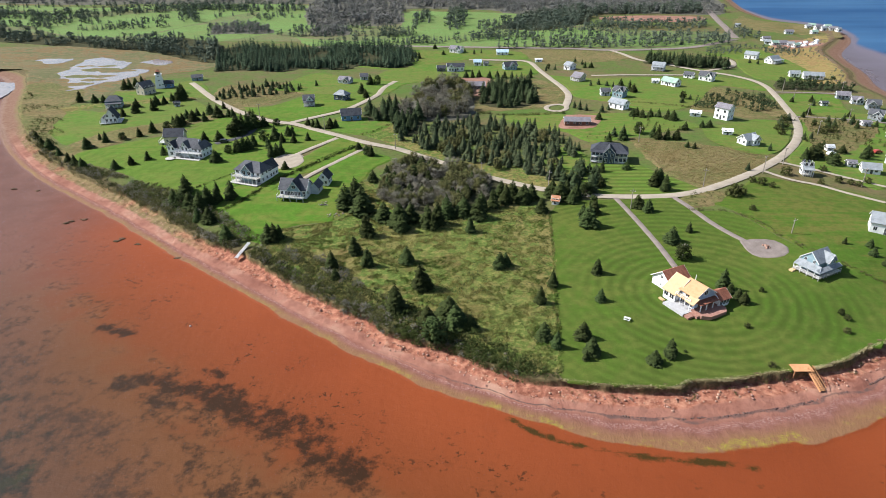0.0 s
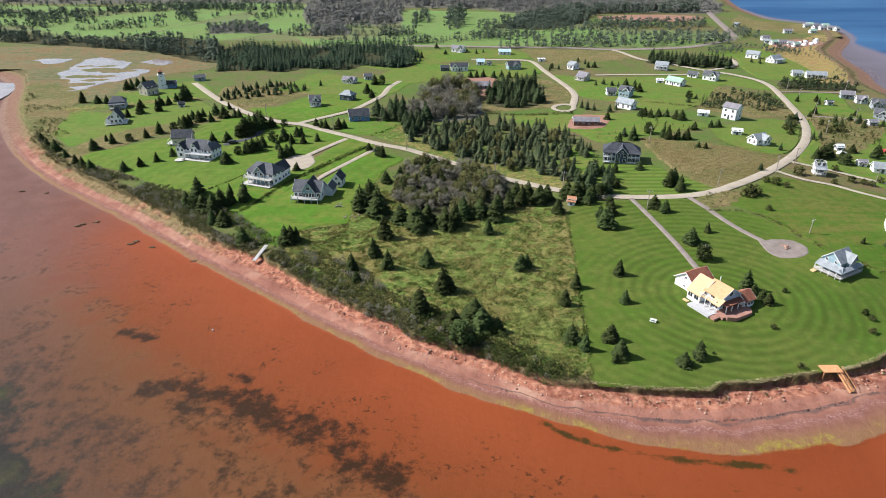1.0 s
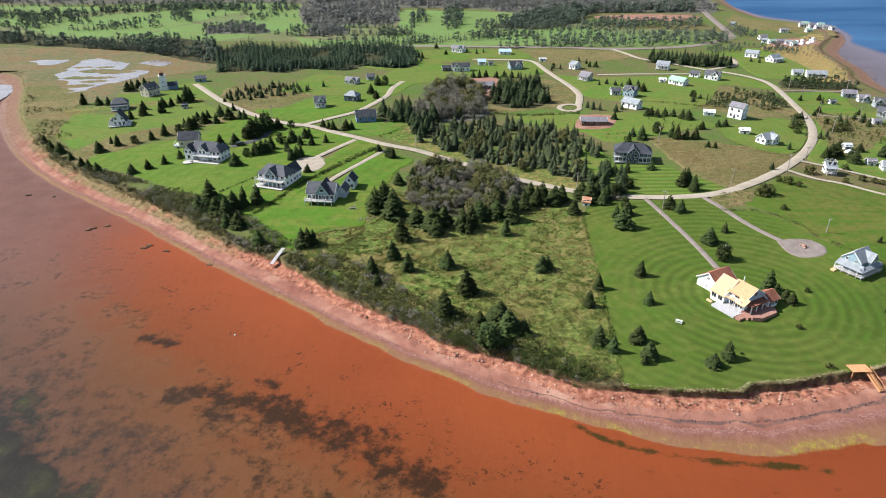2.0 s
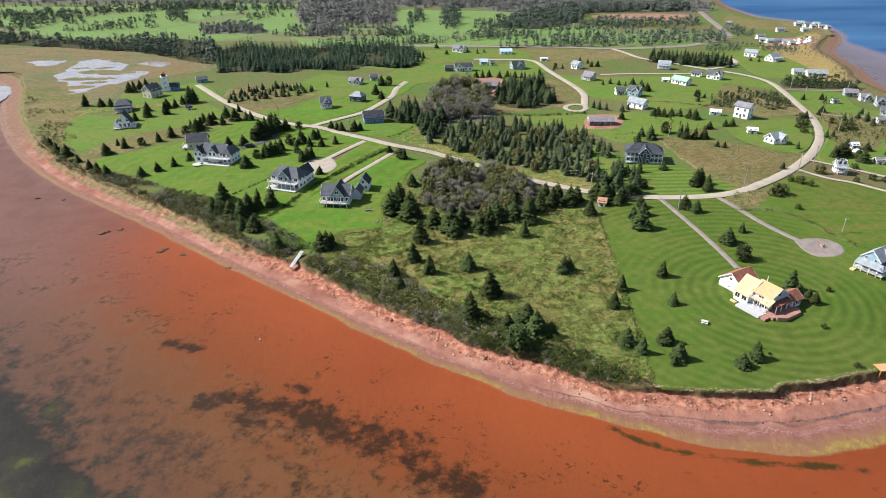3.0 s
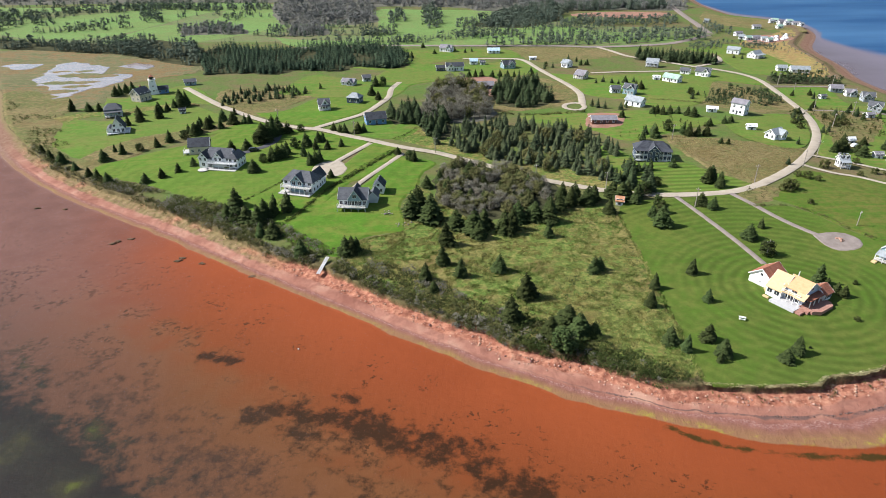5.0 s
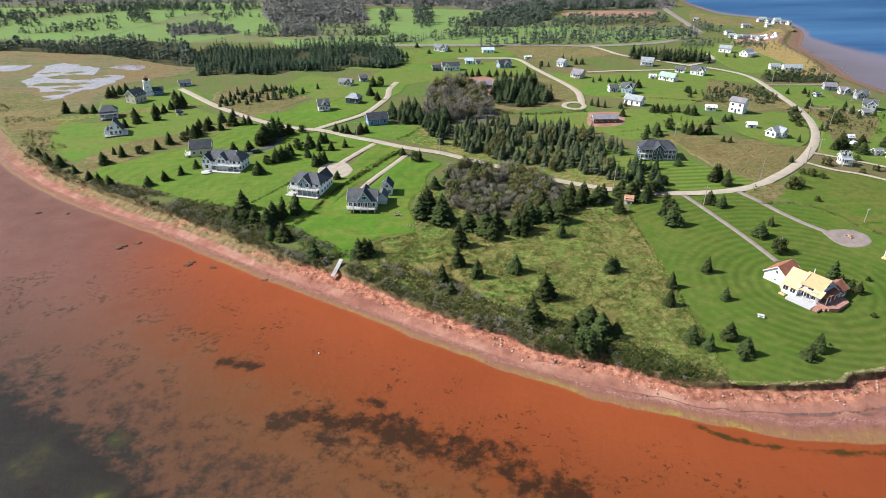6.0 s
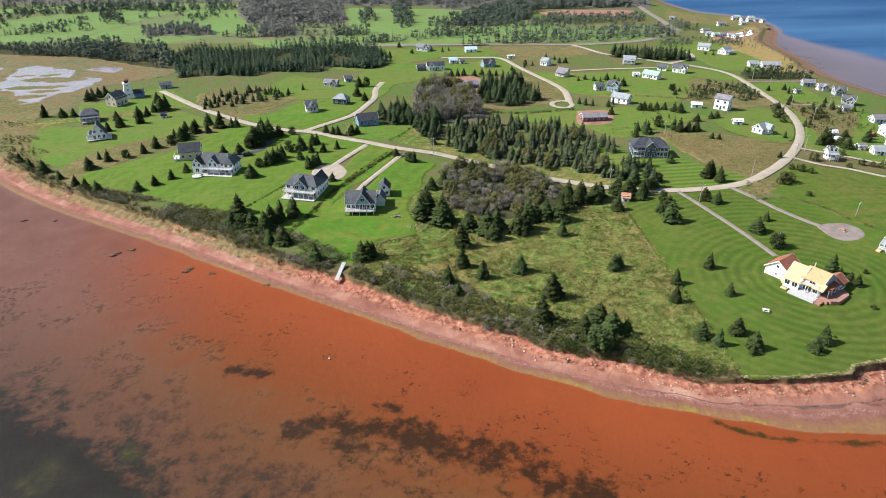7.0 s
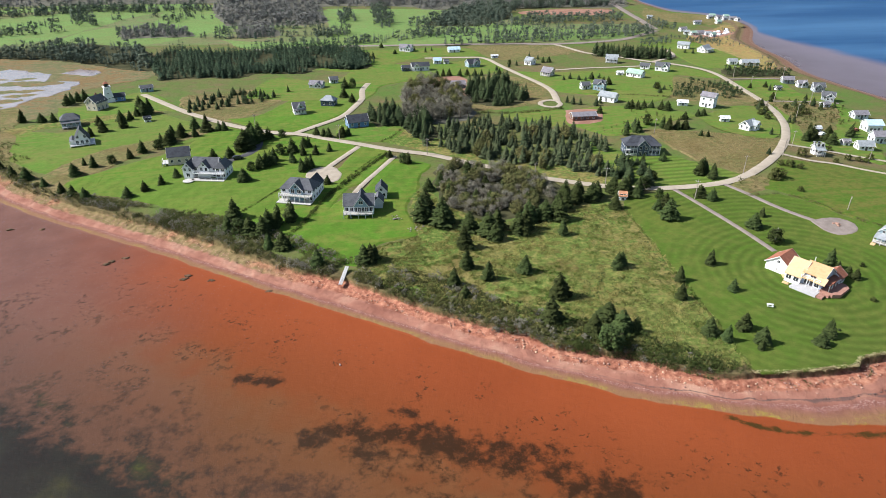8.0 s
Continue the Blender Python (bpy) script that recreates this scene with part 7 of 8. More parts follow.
def door(parent, m, mat, w=0.95, h=2.0):
    bm = bmesh.new()
    block(bm, -w / 2, w / 2, -0.05, 0.02, 0, h, m)
    block(bm, w / 2 - 0.16, w / 2 - 0.1, -0.1, -0.05, 0.95, 1.02, m)
    part("door", bm, mat, parent)


mat_door = mottled("dark_door", (0.05, 0.05, 0.06), (0.09, 0.09, 0.10), 1.0, 0.5, 0.3, "object")


def house(label, x, y, yaw, length, depth, eave, rise, wall, roof, hip=0.0, cross=None, porch=False, stack=False, group="houses of the headland", storeys=0, name="house", category="house"):
    """A plain house: a main body, windows by storey, and where given a cross gable, a porch and a chimney."""
    t = thing(name, label, category, group, (x, y, 0), yaw)
    lx, ly = length / 2, depth / 2
    levels = storeys or (2 if eave > 4.2 else 1)
    wins = []
    for s in range(levels):
        z = 1.55 + 2.7 * s
        n = max(2, int(length / 2.6))
        wins += [("s", n, z, 0.95, 1.25), ("n", n, z, 0.95, 1.25), ("e", 2, z, 0.9, 1.25), ("w", 2, z, 0.9, 1.25)]
    if not hip and rise > 2:
        wins += [("e", 1, eave + rise * 0.35, 0.9, 1.0), ("w", 1, eave + rise * 0.35, 0.9, 1.0)]
    volume(t, -lx, lx, -ly, ly, eave, rise, wall, roof, hip=hip, windows=wins)
    door(t, facing(-lx + length * 0.5 + 0.02, -ly - 0.01, 0.0, "s"), mat_door, 0.9, min(2.0, eave - 0.15))
    if cross:
        cw, cx, out = cross
        volume(t, cx - cw / 2, cx + cw / 2, -ly - out, 0, eave, rise * 0.92, wall, roof, "y", windows=[("s", 2, 1.5, 0.95, 1.3), ("s", 1, eave + 0.4, 1.0, 1.1)])
    if porch:
        deck(t, -lx, lx, -ly - 2.2, -ly, 0.5, mat_deck, True, 5, roof=(2.5, 3.0, roof))
    if stack:
        chimney(t, lx * 0.3, 0.5, eave, eave + rise + 0.8)
    return t


# the house under construction on the point: bare sheathing on the main roof
def house_under_construction():
    t = thing("house", "white house under construction with bare yellow roof sheathing", "house", "houses of the headland", (64.9, 136.4, 0), -63.0)
    volume(t, -4.9, -1.0, -4.9, 3.2, 2.6, 3.4, "white", mat_osb, windows=[("s", 2, 1.7, 1.3, 1.5), ("n", 2, 1.7, 1.0, 1.2)], over=0.35)
    volume(t, -1.0, 4.2, -3.3, 3.3, 4.0, 2.1, "wrap", mat_osb_peach, windows=[("s", 1, 3.5, 1.4, 1.1), ("s", 2, 1.6, 1.2, 1.9), ("e", 1, 4.6, 1.1, 1.2), ("e", 2, 1.6, 1.2, 1.8), ("n", 2, 1.6, 1.0, 1.3)], over=0.4)
    volume(t, -11.6, -5.1, -2.3, 4.8, 2.6, 2.5, "white", "brown", "y", windows=[("s", 1, 3.4, 0.7, 0.8), ("w", 2, 1.5, 0.9, 1.1), ("s", 1, 1.0, 0.5, 0.5)])
    volume(t, 2.0, 6.2, 3.45, 6.9, 2.5, 1.5, "white", "brown", "y", windows=[("e", 3, 1.5, 0.9, 1.2), ("n", 2, 1.5, 0.9, 1.2)])
    # porch along the gable end, on posts
    bm = bmesh.new()
    loft(bm, [(-3.6, 2.7), (3.6, 2.7), (3.6, 2.86), (-3.6, 2.86)], 4.25, 6.3)
    part("porch_roof", bm, ROOFS["brown"], t, "brown shingled porch roof")
    for y in (-3.3, -1.2, 1.1, 3.1):
        box_part("post", (6.0, 6.2, y - 0.1, y + 0.1, 0.8, 2.7), mat_trim, t)
    bm = bmesh.new()
    vs = [bm.verts.new((x, y, 0.8)) for x, y in ((4.2, -4.3), (7.6, -4.3), (9.0, -2.6), (9.0, 3.0), (7.6, 4.4), (4.2, 4.4))]
    lo = [bm.verts.new((v.co.x, v.co.y, -0.2)) for v in vs]
    bm.faces.new(vs)
    for i in range(6):
        bm.faces.new((lo[i], lo[(i + 1) % 6], vs[(i + 1) % 6], vs[i]))
    part("deck_floor", bm, mat_deck_red, t, "red-brown deck at the gable end")
    box_part("step", (4.6, 7.0, -5.2, -4.3, -0.2, 0.45), mat_deck_red, t)
    # long white deck on the sunny side
    for i in range(11):
        x = -2.2 + i * 0.62
        box_part("plank", (x, x + 0.58, -7.6, -5.7 if x < -1.1 else -3.4, 0.32, 0.42), mat_deck_white, t)
    box_part("deck_skirt", (-2.2, 4.6, -7.58, -7.45, -0.2, 0.31), mat_deck_white, t)
    box_part("step", (4.65, 6.2, -7.3, -5.3, -0.2, 0.3), mat_deck_red, t)
    # balcony slot with its rail between the roofs
    box_part("balcony", (-1.0, 4.0, -5.0, -3.35, 2.7, 2.85), mat_lumber, t, "raw lumber balcony floor")
    for z in (3.2, 3.7):
        box_part("rail", (-1.0, 4.0, -5.0, -4.92, z, z + 0.08), mat_trim, t)
    for x in (-0.9, 0.8, 2.4, 3.9):
        box_part("post", (x, x + 0.12, -5.0, -4.88, 0.4, 3.75), mat_trim, t)
    bm = bmesh.new()
    loft(bm, [(-5.4, 2.75), (-3.35, 4.0), (-3.35, 4.15), (-5.4, 2.9)], 2.6, 5.4)
    part("porch_roof", bm, mat_osb, t, "bare sheathing on the porch roof")
    bm = bmesh.new()
    tube_along(bm, (-0.6, 1.2, 4.5), (-0.6, 1.2, 7.0), 0.11)
    part("flue", bm, mat_trim, t, "slim white flue pipe")
    for x, y in ((-6.6, -2.6), (-5.9, -3.4), (-4.6, -6.4)):
        for k in range(6):
            a, z = y - 0.3 + 0.21 * (k % 3), 0.23 * (k // 3) - 0.1
            box_part("board", (x + 0.04 * (k % 2), x + 1.6 + 0.05 * (k % 3), a, a + 0.19, z, z + 0.21), mat_lumber, t)
    door(t, facing(1.6, -3.33, 0.4, "s"), mat_door)
    return t


house_under_construction()


def grey_house():
    t = thing("house", "grey two-storey house with a light grey roof and wide porch", "house", "houses of the headland", (106.0, 152.6, 0), 28.0)
    volume(t, -3.6, 4.8, -3.3, 3.6, 4.7, 3.0, "teal", "light", "x", windows=[("w", 2, 4.5, 0.9, 1.0), ("e", 3, 1.7, 0.9, 1.2), ("e", 2, 4.2, 0.9, 1.2), ("n", 3, 1.7, 0.9, 1.2), ("w", 3, 1.7, 0.9, 1.5)])
    volume(t, 0.2, 4.6, -4.6, 0.4, 4.7, 2.5, "teal", "light", "y", windows=[("s", 2, 4.3, 0.9, 1.1), ("s", 3, 1.8, 1.0, 1.6)])
    volume(t, 4.8, 7.0, -1.6, 3.4, 4.2, 2.2, "teal", "light", "x", windows=[("e", 2, 1.7, 0.9, 1.3), ("s", 1, 1.7, 0.8, 1.2)])
    # long front slope over the porch
    bm = bmesh.new()
    a = [bm.verts.new(p) for p in ((-6.6, -6.2, 2.45), (-6.6, 4.2, 2.45), (-3.62, 4.2, 3.7), (-3.62, -4.6, 3.7))]
    b = [bm.verts.new((v.co.x, v.co.y, v.co.z + 0.16)) for v in a]
    bm.faces.new(a[::-1]), bm.faces.new(b)
    for i in range(4):
        bm.faces.new((a[i], a[(i + 1) % 4], b[(i + 1) % 4], b[i]))
    bmesh.ops.recalc_face_normals(bm, faces=bm.faces)
    part("porch_roof", bm, ROOFS["light"], t, "long light grey slope over the porch")
    box_part("deck_floor", (-6.5, -3.55, -4.4, 4.2, 0.5, 0.66), mat_deck, t)
    box_part("deck_floor", (-6.5, 7.2, -6.2, -3.55, 0.5, 0.66), mat_deck, t)
    for y in (-4.2, -1.5, 1.2, 4.0):
        box_part("post", (-6.45, -6.27, y - 0.09, y + 0.09, -0.2, 2.5), mat_trim, t)
    for d in ((-6.45, -6.37, -6.1, 4.1, 1.5, 1.6), (-6.45, 7.1, -6.15, -6.07, 1.5, 1.6), (-6.45, -6.39, -6.1, 4.1, 0.9, 0.98), (-6.45, 7.1, -6.13, -6.07, 0.9, 0.98)):
        box_part("rail", d, mat_trim, t)
    for i in range(9):
        x = -6.4 + 13.4 * i / 8
        box_part("post", (x, x + 0.1, -6.15, -6.05, -0.2, 1.6), mat_trim, t)
    bm = bmesh.new()
    loft(bm, [(-6.2, 2.45), (-4.62, 3.3), (-4.62, 3.45), (-6.2, 2.6)], -6.6, 7.0)
    part("porch_roof", bm, ROOFS["light"], t)
    box_part("step", (-8.4, -6.5, 2.6, 4.2, -0.2, 0.35), mat_lumber, t, "raw lumber steps")
    t.scale = (0.76, 0.76, 0.82)
    return t


grey_house()


def gable_house():
    t = thing("house", "large white house with grey hipped roof and raised veranda", "house", "houses of the headland", (-75.0, 226.9, 0), -22.0)
    volume(t, -6.6, 6.6, -3.6, 4.6, 5.0, 3.4, "white", "grey", hip=0.7, windows=[("s", 5, 4.2, 1.3, 1.5), ("s", 5, 1.4, 1.4, 1.9), ("e", 3, 4.2, 1.0, 1.3), ("e", 3, 1.5, 1.0, 1.3), ("w", 3, 4.2, 1.0, 1.3), ("n", 4, 4.2, 1.0, 1.3)])
    volume(t, -2.6, 2.6, -4.4, 1.0, 5.0, 3.0, "teal", "grey", "y", windows=[("s", 2, 4.2, 1.4, 1.7), ("s", 1, 6.2, 0.8, 0.8)])
    volume(t, 1.6, 6.4, 2.0, 8.6, 4.4, 3.2, "white", "dark", "y", windows=[("e", 3, 1.6, 0.9, 1.2)])
    deck(t, -6.4, 6.4, -6.6, -3.65, 2.8, mat_deck, True, 7)
    box_part("terrace", (-7.2, 6.8, -7.6, -3.7, -0.1, 0.16), mat_concrete, t, "pale concrete terrace")
    t.scale = (0.92, 0.92, 0.86)
    return t


gable_house()


def cottage():
    t = thing("house", "white cottage with a blue-grey front gable and dark roof", "house", "houses of the headland", (-54.6, 210.0, 0), -8.0)
    volume(t, -5.0, 5.0, -3.2, 3.6, 3.4, 2.9, "white", "grey", windows=[("s", 6, 1.8, 0.95, 1.5), ("e", 2, 1.7, 0.9, 1.2), ("w", 2, 1.7, 0.9, 1.2), ("n", 3, 1.7, 0.9, 1.2)])
    volume(t, -1.6, 3.2, -4.2, 3.0, 3.6, 3.4, "teal", "dark", "y", windows=[("s", 4, 2.0, 0.95, 1.9), ("s", 1, 4.7, 1.3, 1.1)])
    volume(t, 5.0, 8.0, 1.4, 6.6, 2.6, 1.6, "pale", "grey", "y", windows=[("e", 2, 1.5, 0.8, 1.0)])
    deck(t, -5.2, 4.8, -6.4, -4.25, 1.3, mat_deck, True, 5)
    deck(t, -5.2, -1.7, -4.25, -3.25, 1.3, mat_deck, False, 2)
    return t


cottage()
g_ = thing("garage", "small white garage with a dark roof behind the cottage", "garage", at=(-45.8, 221.6, 0), yaw=-8.0)
volume(g_, -1.9, 1.9, -2.6, 2.6, 3.0, 2.2, "white", "dark", "y", windows=[("s", 1, 3.4, 0.8, 0.9), ("s", 2, 1.4, 0.8, 1.1), ("e", 2, 1.4, 0.8, 1.1)])
door(g_, facing(-1.91, 0.6, 0.05, "w"), mat_trim, 2.4, 2.1)


def big_white_house():
    t = thing("house", "rambling white house with grey gables and a balcony", "house", "houses of the headland", (-110.6, 256.4, 0), -16.0)
    volume(t, -6.0, 5.0, -2.6, 4.2, 4.8, 3.3, "white", "grey", windows=[("s", 4, 4.0, 1.1, 1.4), ("s", 4, 1.5, 1.3, 1.8), ("n", 4, 4.0, 1.0, 1.2), ("n", 4, 1.5, 1.0, 1.2)])
    volume(t, -9.6, -5.2, -4.6, 3.0, 4.6, 2.6, "white", "dark", "y", windows=[("s", 2, 4.0, 0.9, 1.3), ("s", 1, 1.5, 1.4, 1.5), ("s", 1, 5.8, 0.8, 0.8), ("w", 3, 1.5, 0.9, 1.2), ("w", 3, 4.0, 0.9, 1.2)])
    volume(t, -2.6, 1.6, -3.6, 1.2, 4.8, 2.7, "white", "grey", "y", windows=[("s", 2, 4.0, 1.0, 1.5), ("s", 1, 6.0, 0.8, 0.8)])
    volume(t, 4.4, 9.0, -3.4, 4.4, 4.8, 2.6, "white", "grey", "y", hip=0.5, windows=[("s", 2, 4.0, 1.2, 1.7), ("e", 3, 4.0, 0.9, 1.2), ("e", 3, 1.5, 0.9, 1.2), ("s", 2, 1.5, 1.2, 1.7)])
    deck(t, -5.1, 8.8, -6.0, -3.65, 2.7, mat_deck_white, True, 6)
    box_part("terrace", (-5.4, 9.2, -7.4, -3.7, -0.1, 0.15), mat_concrete, t, "pale concrete terrace")
    bm = bmesh.new()
    ret = bmesh.ops.create_cone(bm, cap_ends=True, segments=24, radius1=2.4, radius2=2.4, depth=0.2)
    bmesh.ops.translate(bm, vec=(-6.2, -7.6, 0.05), verts=ret["verts"])
    part("round_patio", bm, mat_concrete, t)
    t.scale = (0.9, 0.9, 0.88)
    return t


big_white_house()
g_ = thing("garage", "beige garage with a dark green-black roof behind the house", "garage", at=(-124.3, 274.6, 0), yaw=6.0)
volume(g_, -4.2, 4.2, -3.2, 3.2, 3.6, 2.8, "beige", "dark", windows=[("s", 3, 1.6, 0.9, 1.1), ("w", 2, 1.6, 0.9, 1.1), ("w", 1, 4.4, 0.8, 0.9), ("e", 1, 4.4, 0.8, 0.9)])
deck(g_, -6.8, -4.3, -3.4, 2.0, 0.8, mat_deck_white, True, 3)


def navy_house():
    t = thing("house", "navy house with a hipped dark roof and white double veranda", "house", "houses of the headland", (70.0, 247.6, 0), -14.0)
    volume(t, -7.6, 7.6, -3.0, 5.0, 5.4, 3.2, "navy", "dark", hip=0.85, over=0.6, windows=[("s", 7, 4.3, 1.0, 1.6), ("s", 7, 1.5, 1.0, 1.9), ("w", 3, 4.3, 0.9, 1.3), ("w", 3, 1.5, 0.9, 1.3), ("e", 3, 4.3, 0.9, 1.3), ("e", 3, 1.5, 0.9, 1.3)])
    volume(t, -2.4, 2.4, -5.2, 0.0, 5.4, 2.8, "navy", "dark", "y", windows=[("s", 1, 5.9, 0.9, 0.9), ("s", 2, 4.2, 1.0, 1.5), ("s", 2, 1.5, 1.1, 1.9)])
    for a, b in ((-7.6, -2.5), (2.5, 7.6)):
        box_part("veranda_floor", (a, b, -4.9, -3.05, 2.7, 2.86), mat_deck_white, t)
        box_part("veranda_floor", (a, b, -4.9, -3.05, 0.1, 0.25), mat_deck_white, t)
        for i in range(4):
            x = a + (b - a) * i / 3
            box_part("column", (x - 0.13, x + 0.13, -4.9, -4.64, -0.1, 5.3), mat_trim, t)
        for z in (1.1, 3.7):
            box_part("rail", (a, b, -4.88, -4.8, z - 0.25, z + 0.1), mat_trim, t)
        bm = bmesh.new()
        loft(bm, [(-5.5, 5.2), (-3.0, 5.75), (-3.0, 5.9), (-5.5, 5.36)], a - 0.4 if a < 0 else a, b if a < 0 else b + 0.4)
        part("porch_roof", bm, ROOFS["dark"], t)
    t.scale = (0.95, 0.95, 0.86)
    return t


navy_house()


def a_frame():
    t = thing("house", "small white chalet with a steep dark roof and deck", "house", "houses of the headland", (-170.6, 309.6, 0), 16.0)
    volume(t, -2.9, 2.9, -3.8, 4.0, 2.6, 4.6, "white", "dark", "y", windows=[("s", 3, 1.5, 1.0, 1.6), ("s", 2, 4.0, 0.9, 1.2), ("e", 2, 1.5, 0.9, 1.1)])
    volume(t, -4.8, -2.9, -3.2, 3.6, 2.2, 0.7, "white", "grey", "y", windows=[("w", 2, 1.4, 0.9, 1.0)])
    deck(t, -5.0, 5.0, -6.0, -3.85, 0.7, mat_deck_white, True, 5)
    deck(t, 2.95, 5.0, -3.8, 3.6, 0.7, mat_deck_white, False, 2)
    return t


a_frame()


def tower():
    t = thing("lighthouse_tower", "white tapered lighthouse-style tower beside a blue annex", "tower", at=(-177.4, 386.0, 0), yaw=20)
    square = pose(0, 0, 0, 0, 0, 45)
    bm = bmesh.new()
    for z0, z1, r0, r1 in ((-0.3, 4.0, 4.0, 3.1), (4.0, 8.2, 3.1, 2.3)):
        ret = bmesh.ops.create_cone(bm, cap_ends=True, segments=4, radius1=r0, radius2=r1, depth=z1 - z0)
        bmesh.ops.transform(bm, matrix=pose(0, 0, (z0 + z1) / 2) @ square, verts=ret["verts"])
    part("tower_wall", bm, WALLS["white"], t)
    for nm, z0, z1, r0, r1, mt in (("gallery", 8.2, 8.4, 3.0, 3.0, mat_trim), ("lantern", 8.4, 10.0, 1.6, 1.6, mat_glass), ("cap", 10.0, 11.2, 2.0, 0.15, ROOFS["brown"])):
        bm = bmesh.new()
        ret = bmesh.ops.create_cone(bm, cap_ends=True, segments=4, radius1=r0, radius2=r1, depth=z1 - z0)
        bmesh.ops.transform(bm, matrix=pose(0, 0, (z0 + z1) / 2) @ square, verts=ret["verts"])
        part(nm, bm, mt, t)
    for i in range(8):
        a = math.pi * (i + 0.5) / 4
        box_part("post", (math.cos(a) * 1.9 - 0.05, math.cos(a) * 1.9 + 0.05, math.sin(a) * 1.9 - 0.05, math.sin(a) * 1.9 + 0.05, 8.4, 9.3), mat_trim, t)
    for z in (2.0, 4.6, 7.0):
        window(t, pose(0, -2.78 + 0.15 * z, z, 0, 0, 0), 0.8, 1.1)
    volume(t, 1.8, 8.0, -2.2, 2.2, 2.6, 1.6, "blue", "dark", windows=[("s", 2, 1.4, 0.9, 1.0), ("e", 1, 1.4, 0.9, 1.0)])
    return t


tower()


# the other houses, barns and sheds: place, heading, length, depth, eaves, rise
house("grey house with a white veranda and decks", -184.0, 340.2, 18, 8.1, 6.7, 3.8, 2.4, "teal", "grey", hip=0.6, porch=True)
house("beige house with a steep grey roof", -179.7, 370.7, 62, 8.1, 7.0, 4.3, 3.0, "beige", "grey", stack=True)
house("low blue-grey bungalow on a lawn", -162.2, 408.4, 20, 6.7, 4.4, 2.1, 1.4, "teal", "grey")
house("white garden shed with a dark roof", -149.3, 340.4, 20, 2.9, 2.4, 1.7, 1.1, "white", "dark", name="shed", category="shed")
house("white house with grey roof and porch", -75.5, 342.0, 10, 5.9, 5.2, 3.5, 2.2, "white", "grey", porch=True, cross=(3.5, 0.5, 0.8))
house("grey house with a pale hipped roof", -58.9, 355.0, -24, 7.4, 5.9, 3.3, 2.2, "navy", "light", hip=0.8)
house("long grey bungalow beside the wood", -63.1, 398.9, -22, 8.1, 5.2, 2.1, 1.8, "pale", "mauve", cross=(4, 2, 1.5))
house("small grey house beside the wood", -52.2, 408.4, 10, 4.8, 4.4, 2.3, 1.6, "pale", "grey")
house("blue house with a grey roof on the lawn", -48.0, 312.6, 12, 10.0, 6.7, 2.9, 2.7, "blue", "dark")
house("white house with a long dark roof", 8.4, 435.4, 2, 11.8, 5.9, 3.3, 1.9, "white", "dark", cross=(4, -3, 1.0))
house("dark garage with a dark roof", -1.5, 435.0, 2, 5.6, 4.8, 2.3, 1.4, "navy", "dark", name="garage", category="garage")
house("small white cottage on a far lawn", 24.8, 456.4, 0, 5.2, 4.4, 2.3, 1.6, "white", "blue")
house("small white shed on a far lawn", 30.8, 453.4, 0, 3.2, 2.8, 1.8, 1.1, "white", "grey", name="shed", category="shed")
house("grey house with dark gables", 46.8, 440.5, 14, 8.9, 5.9, 2.7, 2.4, "teal", "dark", cross=(4.5, 1, 1.2))
house("white and grey house by the highway", 10.6, 508.4, -28, 9.6, 5.9, 3.0, 2.1, "white", "mauve", cross=(4, 2.5, 1))
house("white bungalow with a pale blue roof", 46.5, 497.3, 0, 8.9, 5.2, 2.3, 1.6, "white", "blue")
house("long dark grey barn in a red yard", 18.6, 381.0, 0, 13.6, 6.4, 2.4, 1.8, "navy", "mauve", name="barn", category="barn")
house("long brown barn with a grey roof", 67.0, 301.5, -4, 12.4, 5.6, 2.3, 1.4, "brown", "mauve", name="barn", category="barn")
house("small white trailer by the lane", 70.9, 467.5, 0, 4.8, 2.4, 1.8, 0.5, "white", "white", name="cabin", category="cabin")
house("white house beside the lane", 89.0, 440.1, -50, 5.2, 6.7, 3.0, 1.9, "white", "light")
house("beige house with white porch", 88.1, 403.1, -48, 6.7, 5.2, 3.3, 1.9, "beige", "mauve", porch=True)
house("white house with a grey-green roof", 96.3, 333.8, -50, 9.6, 5.5, 2.9, 2.1, "white", "light")
house("blue-grey house with gables", 103.4, 359.4, -40, 6.7, 5.9, 3.8, 2.1, "teal", "grey", cross=(4, 1.5, 1))
house("small house among the spruces", 95.6, 362.9, 0, 5.2, 4.4, 2.6, 1.6, "pale", "grey")
house("white farmhouse with a porch", 150.4, 436.3, -30, 8.1, 5.2, 3.5, 1.8, "white", "light", porch=True)
house("long white house with a green roof", 142.8, 387.9, -55, 10.4, 5.9, 2.7, 2.1, "white", "green")
house("small white shed beside the green-roofed house", 135.2, 394.6, -10, 4.0, 2.8, 1.7, 1.0, "white", "white", name="shed", category="shed")
house("white cottage with a grey roof", 162.3, 410.0, -40, 5.9, 4.4, 2.3, 1.6, "white", "grey")
house("white house with grey gables", 170.9, 402.0, -38, 8.9, 5.9, 3.3, 2.2, "white", "grey", cross=(4, 2, 1.2))
house("tall white two-storey house", 144.9, 311.8, -52, 7.4, 5.9, 5.8, 1.8, "white", "mauve", storeys=2)
house("small white shed in the field", 132.4, 317.0, -20, 5.2, 2.8, 1.8, 1.0, "white", "white", name="shed", category="shed")
house("small white barn in the field", 135.4, 283.8, -14, 4.2, 2.6, 1.8, 1.0, "white", "white", name="shed", category="shed")
